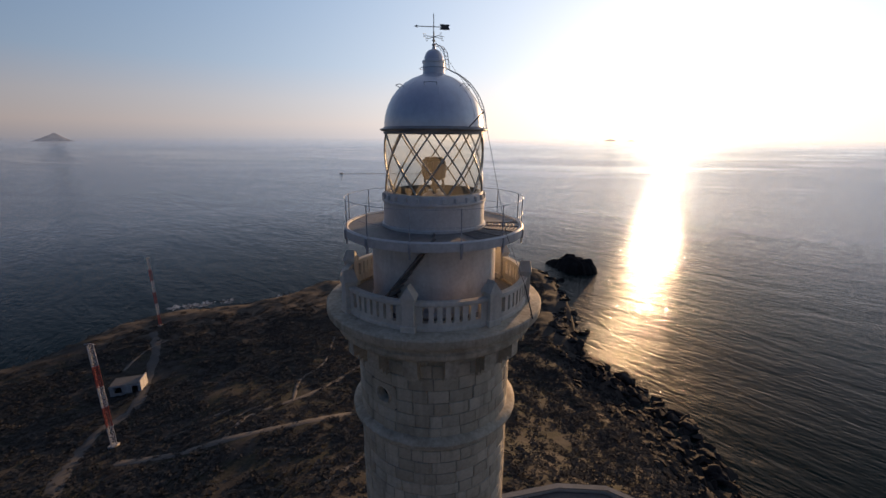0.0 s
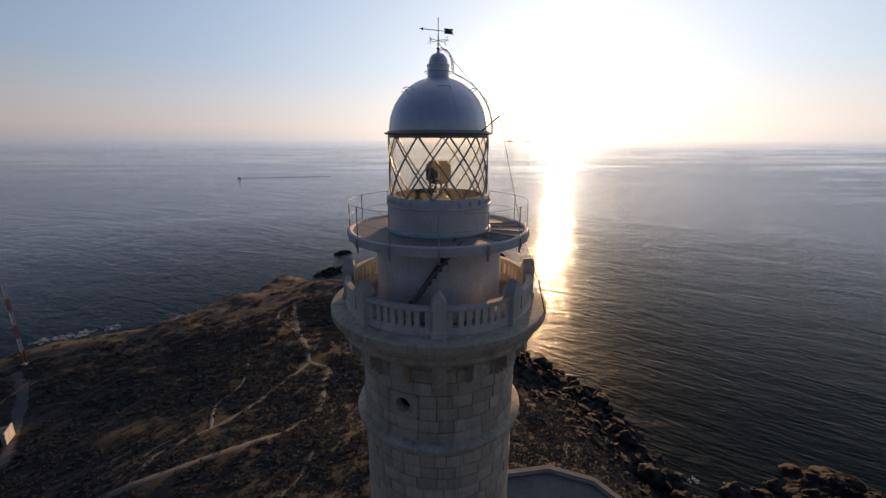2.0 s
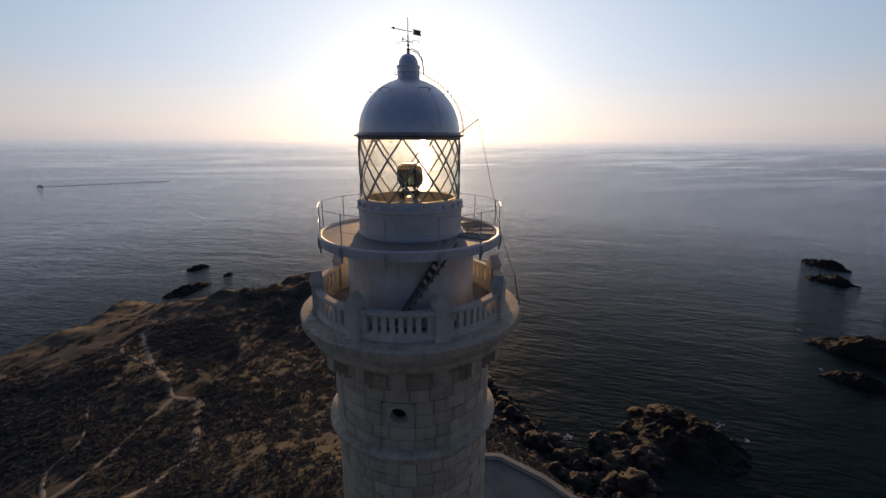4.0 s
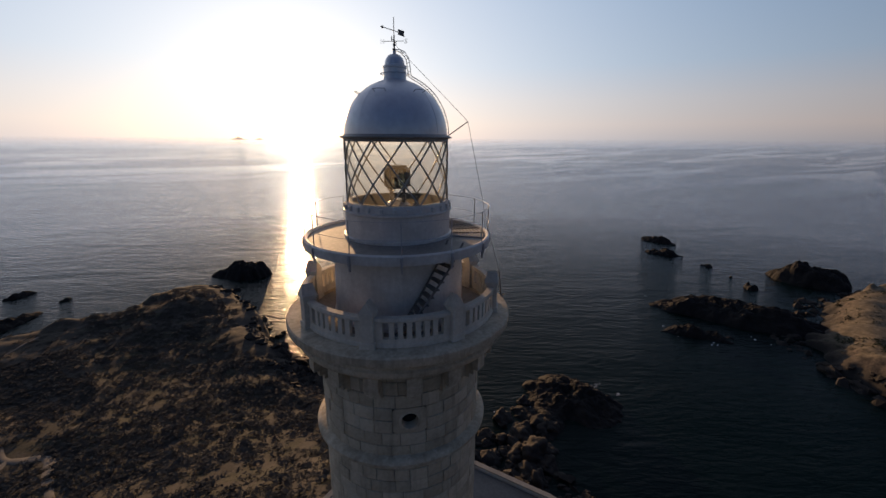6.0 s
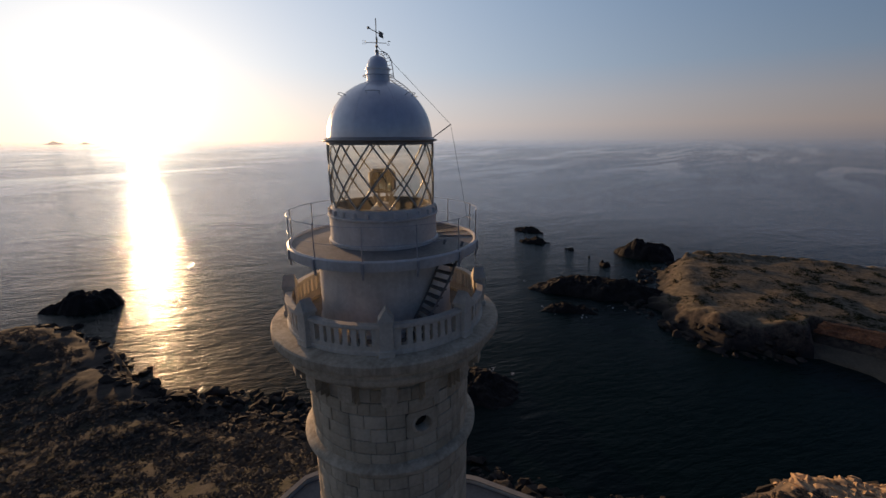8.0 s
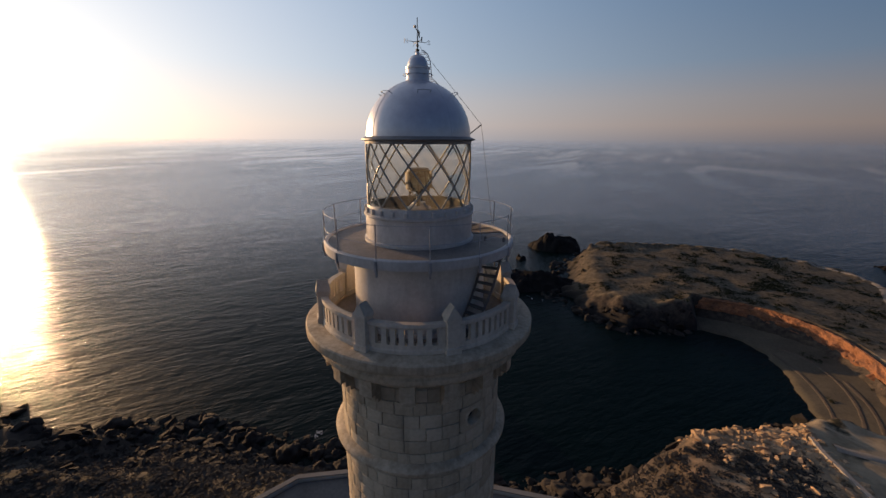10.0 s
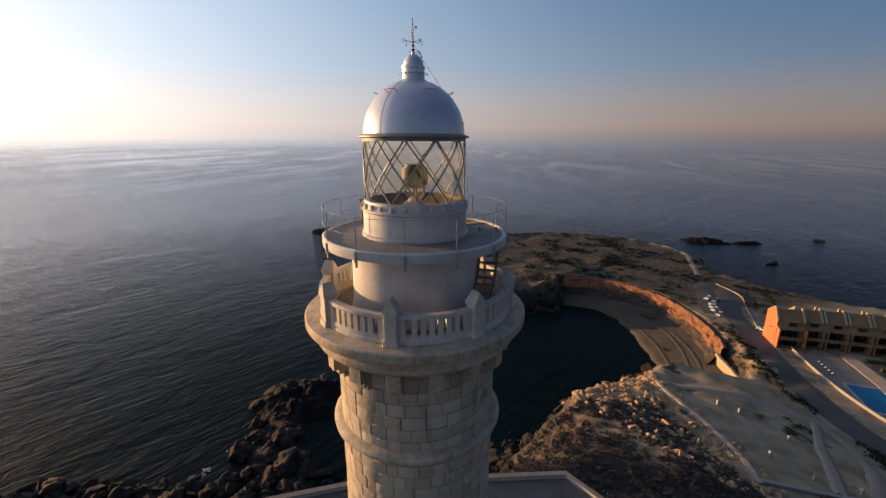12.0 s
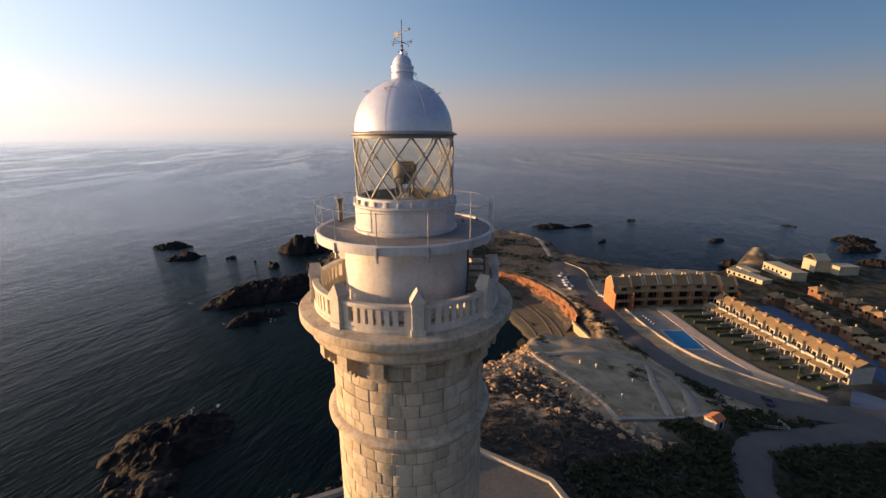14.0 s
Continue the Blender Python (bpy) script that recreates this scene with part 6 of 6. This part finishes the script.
part("cabin", box((3.0, 1.8, 1.6), (-0.5, 0, 1.6), bevel=0.2), WHITE_HOUSE, boat)
copy_thing(boat, pose(-1150, 1940, 0.1, 0, 0, 40))
# pale grey-blue stands for distance haze painted into the islands' colour
FAR = material("hazed_island", (0.30, 0.30, 0.33), (0.38, 0.38, 0.41), 1.0, scales=(0.005, 0.05), bump=0)
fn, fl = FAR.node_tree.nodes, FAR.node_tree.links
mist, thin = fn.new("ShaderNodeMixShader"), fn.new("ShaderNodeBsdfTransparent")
mist.inputs[0].default_value = 0.64       # haze put in: most of each island is see-through
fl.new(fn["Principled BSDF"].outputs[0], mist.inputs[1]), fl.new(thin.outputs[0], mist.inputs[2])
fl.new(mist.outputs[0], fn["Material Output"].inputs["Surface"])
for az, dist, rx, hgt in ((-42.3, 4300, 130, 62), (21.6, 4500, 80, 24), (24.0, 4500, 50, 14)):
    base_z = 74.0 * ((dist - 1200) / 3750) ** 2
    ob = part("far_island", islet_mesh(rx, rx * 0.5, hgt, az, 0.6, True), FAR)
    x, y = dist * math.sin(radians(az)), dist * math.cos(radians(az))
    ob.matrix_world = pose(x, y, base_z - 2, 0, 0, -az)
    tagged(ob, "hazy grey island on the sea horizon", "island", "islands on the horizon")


# ---- loose rocks and scrub ----
def clear_of_lines(x, y, margin):
    for line, w in LINES:
        for px, py in line[::2]:
            if abs(px - x) < w / 2 + margin and abs(py - y) < w / 2 + margin and math.hypot(px - x, py - y) < w / 2 + margin:
                return False
    return True


def joined_copies(name, shapes, places, mat, label, category):
    """Many small copies of a few shapes in one mesh. places: x, y, z, size, turn, shape, squash."""
    verts, faces, n0 = [], [], 0
    for x, y, z, size, turn, k, squash in places:
        v, f = shapes[k]
        c, s = math.cos(turn), math.sin(turn)
        p = np.empty_like(v)
        p[:, 0], p[:, 1], p[:, 2] = x + size * (c * v[:, 0] - s * v[:, 1]), y + size * (s * v[:, 0] + c * v[:, 1]), z + size * squash * v[:, 2]
        verts.append(p)
        faces.append(f + n0)
        n0 += len(v)
    verts, faces = np.concatenate(verts), np.concatenate(faces)
    me = bpy.data.meshes.new(name)
    me.from_pydata(verts.tolist(), [], faces.tolist())
    me.materials.append(mat)
    return tagged(new(name, me), label, category, kind="stuff")


def rock_shape(seed):
    bm = bmesh.new()
    r = random.Random(900 + seed)
    for k in range(13):          # a broken block: the hull of a few points
        d = Vector((r.gauss(0, 1), r.gauss(0, 1), r.gauss(0, 1))).normalized() * r.uniform(0.72, 1.08)
        bm.verts.new((d.x * 1.25, d.y * 0.95, d.z * 0.74))
    made = bmesh.ops.convex_hull(bm, input=bm.verts)
    bmesh.ops.delete(bm, geom=[v for v in bm.verts if not v.link_faces], context="VERTS")
    bm.verts.index_update()
    out = np.array([v.co[:] for v in bm.verts]), np.array([[v.index for v in f.verts] for f in bm.faces])
    bm.free()
    return out


rocks = [rock_shape(k) for k in range(10)]
rng = random.Random(21)
RUBBLE = material("rubble_stone", (0.205, 0.136, 0.074), (0.53, 0.345, 0.187), 0.95, scales=(0.4, 3.0), bump=0.7, bump_scale=2.5, distance=0.15, per_island=0.7)
SHORE = material("shore_rock", (0.011, 0.010, 0.009), (0.050, 0.042, 0.035), 0.9, scales=(0.5, 4.0), bump=0.8, bump_scale=5.0, distance=0.12, per_island=0.5, spec=0.15)


def coast_depth(x, y):
    i, j = int((x - gx[0]) / STEP), int((y - gy[0]) / STEP)
    return float(inland[min(max(j, 0), len(gy) - 1), min(max(i, 0), len(gx) - 1)])


places = []
while len(places) < 2600:          # rubble slope under the yard
    x, y = rng.uniform(34, 96), rng.uniform(-69, -24)
    d = coast_depth(x, y)
    if d < -1 or y > -28 - (94 - x) * 0.55 or not clear_of_lines(x, y, 0.5):
        continue
    s = 0.12 + 1.25 * rng.random() ** 5
    places.append((x, y, ground(x, y) - s * 0.12, s, rng.uniform(0, 6.28), rng.randrange(10), rng.uniform(0.8, 1.3)))
joined_copies("rubble", rocks, places, RUBBLE, "loose tan rubble stones on the slope", "rubble")
places = []
tries = 0
while len(places) < 4600 and tries < 200000:          # boulders along the shore
    tries += 1
    x, y = rng.uniform(-160, 125), rng.uniform(-75, 245)
    d = coast_depth(x, y)
    if not -4 < d < (24 if x > 40 and -22 < y < 115 else 7) or (x < 20 and rng.random() < 0.9) or (y > 112 and rng.random() < 0.6) or max(abs(x), abs(y)) < 40:
        continue
    s = 0.25 + (2.2 if d < 8 else 1.5) * rng.random() ** 4 * (0.35 if x < 20 else 1.0)
    places.append((x, y, max(ground(x, y), -0.4) + s * 0.05, s, rng.uniform(0, 6.28), rng.randrange(10), rng.uniform(0.8, 1.4)))
tries, start_n = 0, len(places)
while len(places) < start_n + 900 and tries < 200000:          # broken rock at the foot of the eastern headland
    tries += 1
    x, y = rng.uniform(135, 312), rng.uniform(-185, 5)
    if not -3.5 < coast_depth(x, y) < 5.5 or shore[int((y - gy[0]) / STEP), int((x - gx[0]) / STEP)] > -3:
        continue
    s = 0.4 + 3.0 * rng.random() ** 3.5
    places.append((x, y, max(ground(x, y), -0.4) - s * 0.05, s, rng.uniform(0, 6.28), rng.randrange(10), rng.uniform(0.8, 1.5)))
joined_copies("shore_boulders", rocks, places, SHORE, "dark wet boulders along the waterline", "boulders")


def boulder_shape(seed):
    """A weathered boulder: a block of a few broken faces with its edges worn round."""
    r = random.Random(300 + seed)
    faces_ = [(Vector((r.gauss(0, 1), r.gauss(0, 1), r.gauss(0, 0.8))).normalized(), r.uniform(0.72, 1.05)) for _ in range(11)]
    bm = bmesh.new()
    bmesh.ops.create_icosphere(bm, subdivisions=4, radius=1.0)
    for v in bm.verts:
        d_ = v.co.normalized()
        far = max(1e-3, sum(max(0.0, d_.dot(n_) / off_) ** 26 for n_, off_ in faces_)) ** (-1 / 26)
        p = d_ * min(far, 1.35)
        p *= 1 + 0.26 * noise.noise(p * 1.7 + Vector((seed, 0, 0))) - 0.20 * abs(noise.noise(p * 3.4 + Vector((0, seed, 0)))) + 0.07 * noise.noise(p * 9)
        v.co = Vector((p.x * 1.15, p.y, p.z * 0.8))
    bm.verts.index_update()
    out = np.array([v.co[:] for v in bm.verts]), np.array([[v.index for v in f.verts] for f in bm.faces])
    bm.free()
    return out


big = [boulder_shape(k) for k in range(6)]
big_data = []
for v, f in big:
    me = bpy.data.meshes.new("boulder")
    me.from_pydata(v.tolist(), [], f.tolist())
    me.materials.append(SHORE)
    me.shade_smooth()
    big_data.append(me)
for k in range(70):
    while True:
        x, y = rng.uniform(60, 96), rng.uniform(-56, 112)
        if -3 < coast_depth(x, y) < 8:
            break
    s = 0.8 + 2.1 * rng.random() ** 2.0
    ob = new("boulder", big_data[k % 6])
    ob.matrix_world = pose(x, y, max(ground(x, y), -0.5) + s * 0.2, rng.uniform(-15, 15), rng.uniform(-15, 15), rng.uniform(0, 360)) @ Matrix.Diagonal((s, s, s * rng.uniform(0.8, 1.2), 1))
    tagged(ob, "large dark angular boulder on the shore", "boulder", "boulders at the water's edge")


for k in range(46):                  # the rocks run on from the shore towards the near islet
    f = rng.random()
    x, y = 71 + 21 * f + rng.gauss(0, 2.6), 38 + 3 * f + rng.gauss(0, 5.0)
    s = rng.uniform(0.9, 2.6) if k else 4.2
    if k == 0:
        x, y = 75.0, 33.5
    ob = new("boulder", big_data[k % 6])
    ob.matrix_world = pose(x, y, -0.2 + s * 0.15, rng.uniform(-15, 15), rng.uniform(-15, 15), rng.uniform(0, 360)) @ Matrix.Diagonal((s, s, s * rng.uniform(0.8, 1.1), 1))
    tagged(ob, "large dark angular boulder in the shallow water", "boulder", "boulders at the water's edge")


def bush_shape(seed):
    """A low dome of small leaf tufts."""
    r = random.Random(seed)
    v, f = [], []
    for k in range(26):
        t, h = r.uniform(0, math.tau), r.random()
        rad = math.sqrt(1 - h * h) * r.uniform(0.55, 1.1)
        c = Vector((rad * math.cos(t), rad * math.sin(t), 0.05 + 0.72 * h * r.uniform(0.6, 1.15)))
        n0 = len(v)
        for _ in range(3):
            v.append((c + Vector((r.uniform(-0.42, 0.42), r.uniform(-0.42, 0.42), r.uniform(-0.3, 0.3))))[:])
        f.append((n0, n0 + 1, n0 + 2))
    return np.array(v), np.array(f)


def soft_leaves(mat):
    """The small leaves take most of their light from above, as a canopy does."""
    n, l = mat.node_tree.nodes, mat.node_tree.links
    geo, blend, unit = n.new("ShaderNodeNewGeometry"), n.new("ShaderNodeMix"), n.new("ShaderNodeVectorMath")
    blend.data_type = "VECTOR"
    blend.inputs["Factor"].default_value = 0.72
    blend.inputs[5].default_value = (0, 0, 1)
    unit.operation = "NORMALIZE"
    l.new(geo.outputs["Normal"], blend.inputs[4]), l.new(blend.outputs[1], unit.inputs[0])
    l.new(unit.outputs["Vector"], n["Principled BSDF"].inputs["Normal"])
    return mat


bushes = [bush_shape(k) for k in range(8)]
SCRUB = soft_leaves(material("scrub_leaves", (0.031, 0.029, 0.026), (0.080, 0.073, 0.063), 0.95, scales=(0.3, 3.0), bump=0, per_island=0.5, spec=0.1))
places = []
tries = 0
while len(places) < 31000 and tries < 400000:
    tries += 1
    x, y = rng.uniform(-175, 75), rng.uniform(-60, 225)
    if max(abs(x), abs(y)) < 32 or coast_depth(x, y) < 12:
        continue
    patch = noise.noise(Vector((x / 11, y / 11, 3))) + 0.6 * noise.noise(Vector((x / 4, y / 4, 8)))
    if coast_depth(x, y) < 40 and x < 5 and rng.random() < 0.85:          # the ground is barer towards the northern shore
        continue
    if x > 0 and y > 40 and rng.random() < (0.55 if y > 105 else 0.1):          # and on the bluff over the eastern shore
        continue
    patch += 0.9 * noise.noise(Vector((x / 34, y / 27, 14)))
    if patch < rng.uniform(-0.65, 0.5) - (0.5 if x > 0 else 0.1) or not clear_of_lines(x, y, 0.6):
        continue
    s = rng.uniform(0.45, 1.5)
    places.append((x, y, ground(x, y) - 0.05, s, rng.uniform(0, 6.28), rng.randrange(8), rng.uniform(0.35, 0.65)))
joined_copies("scrub", bushes, places, SCRUB, "low dry brown scrub bushes on the cape", "scrub")
SCRUB_GREEN = soft_leaves(material("green_scrub", (0.014, 0.019, 0.010), (0.044, 0.052, 0.026), 0.95, scales=(0.3, 3.0), bump=0, per_island=0.5, spec=0.1))
places = []
tries = 0
start_n = len(places)
while len(places) < start_n + 3600 and tries < 100000:          # denser bushes below the lighthouse on the village side
    tries += 1
    x, y = rng.uniform(-30, 62), rng.uniform(-124, -34)
    if (x > 44 and y < -60) or (x > 35 and y > -73) or not clear_of_lines(x, y, 0.8) or coast_depth(x, y) < 14 or (y < -112 and x > 36):
        continue
    s = rng.uniform(0.7, 1.9)
    places.append((x, y, ground(x, y) - 0.05, s, rng.uniform(0, 6.28), rng.randrange(8), rng.uniform(0.7, 1.1)))
for cx, cy, spread, many in ((114, -114, 5.5, 60), (104, -113, 5, 50), (92, -108, 5, 45), (82, -105.5, 3.5, 30), (58, -105, 4, 34), (48, -101, 4, 30), (66, -92, 2.5, 9), (125, -118, 5, 35), (57, -103.5, 3, 46), (99, -252, 4, 40), (105, -253, 3, 24), (106, -234, 3, 20), (97, -263, 4, 30), (94, -243, 4, 26), (122, -252, 3, 40), (104, -262, 5, 60), (125, -236, 4, 40), (100, -226, 5, 60), (95, -212, 5, 50), (88, -208, 5, 40), (112, -258, 4, 40), (120, -273, 4, 40), (108, -286, 6, 50), (70, -203, 8, 60), (54, -194, 8, 60), (116, -206, 3, 30), (108, -196, 3, 26), (90, -152, 5, 20), (78, -147, 5, 20), (66, -143, 4, 18), (54, -139, 4, 18)):
    for _ in range(many):                                        # shrubs on the bank by the road and in the yard
        x, y = cx + rng.gauss(0, spread), cy + rng.gauss(0, spread * 0.45)
        if clear_of_lines(x, y, 0.4):
            places.append((x, y, ground(x, y) - 0.05, rng.uniform(0.5, 1.3), rng.uniform(0, 6.28), rng.randrange(8), rng.uniform(0.7, 1.1)))
tries = 0
start_n = len(places)
while len(places) < start_n + 900 and tries < 100000:          # tufts on the headland and by the road
    tries += 1
    x, y = rng.uniform(95, 300), rng.uniform(-170, -20)
    if coast_depth(x, y) < 9 or noise.noise(Vector((x / 14, y / 14, 5))) < 0.18 or not clear_of_lines(x, y, 1.0) or (y < -126 and x < 130):
        continue
    s = rng.uniform(0.5, 1.5)
    places.append((x, y, ground(x, y) - 0.05, s, rng.uniform(0, 6.28), rng.randrange(8), rng.uniform(0.6, 1.0)))
tries = 0
start_n = len(places)
while len(places) < start_n + 6500 and tries < 200000:          # dry tufts all over the headland
    tries += 1
    x, y = rng.uniform(150, 306), rng.uniform(-178, -6)
    if coast_depth(x, y) < 4 or shore[int((y - gy[0]) / STEP), int((x - gx[0]) / STEP)] > -3 or not clear_of_lines(x, y, 0.3):
        continue
    band = math.exp(-((x - 224) / 36) ** 2 - ((y + 108 + 0.35 * (x - 224)) / 20) ** 2)          # thickest along the middle
    if rng.random() > band + 0.1 or noise.noise(Vector((x / 16, y / 16, 5))) + 0.6 * noise.noise(Vector((x / 5, y / 5, 2))) < rng.uniform(-0.1, 0.4):
        continue
    places.append((x, y, ground(x, y) - 0.05, rng.uniform(0.18, 0.55), rng.uniform(0, 6.28), rng.randrange(8), rng.uniform(0.6, 1.2)))
joined_copies("scrub", bushes, places, SCRUB_GREEN, "dark green bushes on the village side", "scrub")

# ---- foam along the rocks ----
FOAM = material("sea_foam", (0.30, 0.32, 0.34), (0.55, 0.57, 0.58), 0.9, scales=(0.5, 4.0), bump=0)
rng = random.Random(77)
verts, faces = [], []
spots = [(92.2, 47.4, 1.3, 90), (87.2, 42.4, 1.0, 60), (81, 49.5, 1.2, 70), (75, 54, 1.8, 70), (112, 42.2, 1.2, 80), (115, 35.6, 0.8, 40), (117.2, 27.6, 0.8, 24), (89, 44.6, 1.0, 60),
         (90.4, 45, 1.6, 170), (92.5, 47.5, 1.2, 60), (111.3, 40.6, 1.5, 110), (108, 44, 1.2, 40), (117.5, 35, 1.0, 40), (183, 21, 1.6, 40), (190, 12, 1.4, 30), (216, 50, 1.2, 26), (184, 26, 7, 14), (178, 12, 5, 10), (196, 2, 6, 10), (-130, 173.5, 3.2, 150), (-124, 175.5, 3.2, 240), (-117.5, 178, 3.2, 200), (-108, 181, 3.2, 120), (-80, 188, 6, 60), (116, -86, 3, 6), (124, -90, 3, 6), (64, 108, 4, 12)]
for cx, cy, spread, many in spots:
    for _ in range(many // 2):
        x, y = cx + rng.gauss(0, spread * 0.5), cy + rng.gauss(0, spread * 0.5)
        if ground(x, y) > 0.1:
            continue
        size, turn, n0 = (0.05 + 0.32 * rng.random() ** 2) * (1.8 if spread > 3 else 1.0), rng.uniform(0, 6.28), len(verts)
        m_ = rng.randrange(5, 9)
        for k in range(m_):
            t = turn + k * math.tau / m_
            rr = size * rng.uniform(0.4, 1.2)
            verts.append((x + 1.6 * rr * math.cos(t), y + 0.8 * rr * math.sin(t), 0.06))
        faces.append(list(range(n0, n0 + m_)))
me = bpy.data.meshes.new("foam")
me.from_pydata(verts, [], faces)
me.materials.append(FOAM)
tagged(new("foam", me), "white flecks of foam along the rocks", "foam", kind="stuff")
wake = wall_strip([(-224 + 12 * k, 954 + 0.8 * k + 1.5 * math.sin(k * 0.8)) for k in range(16)], 0.05, 0.2, 4.5)
tagged(part("boat_wake", wake, FOAM), "thin pale wake trailing the boat", "wake", kind="stuff")
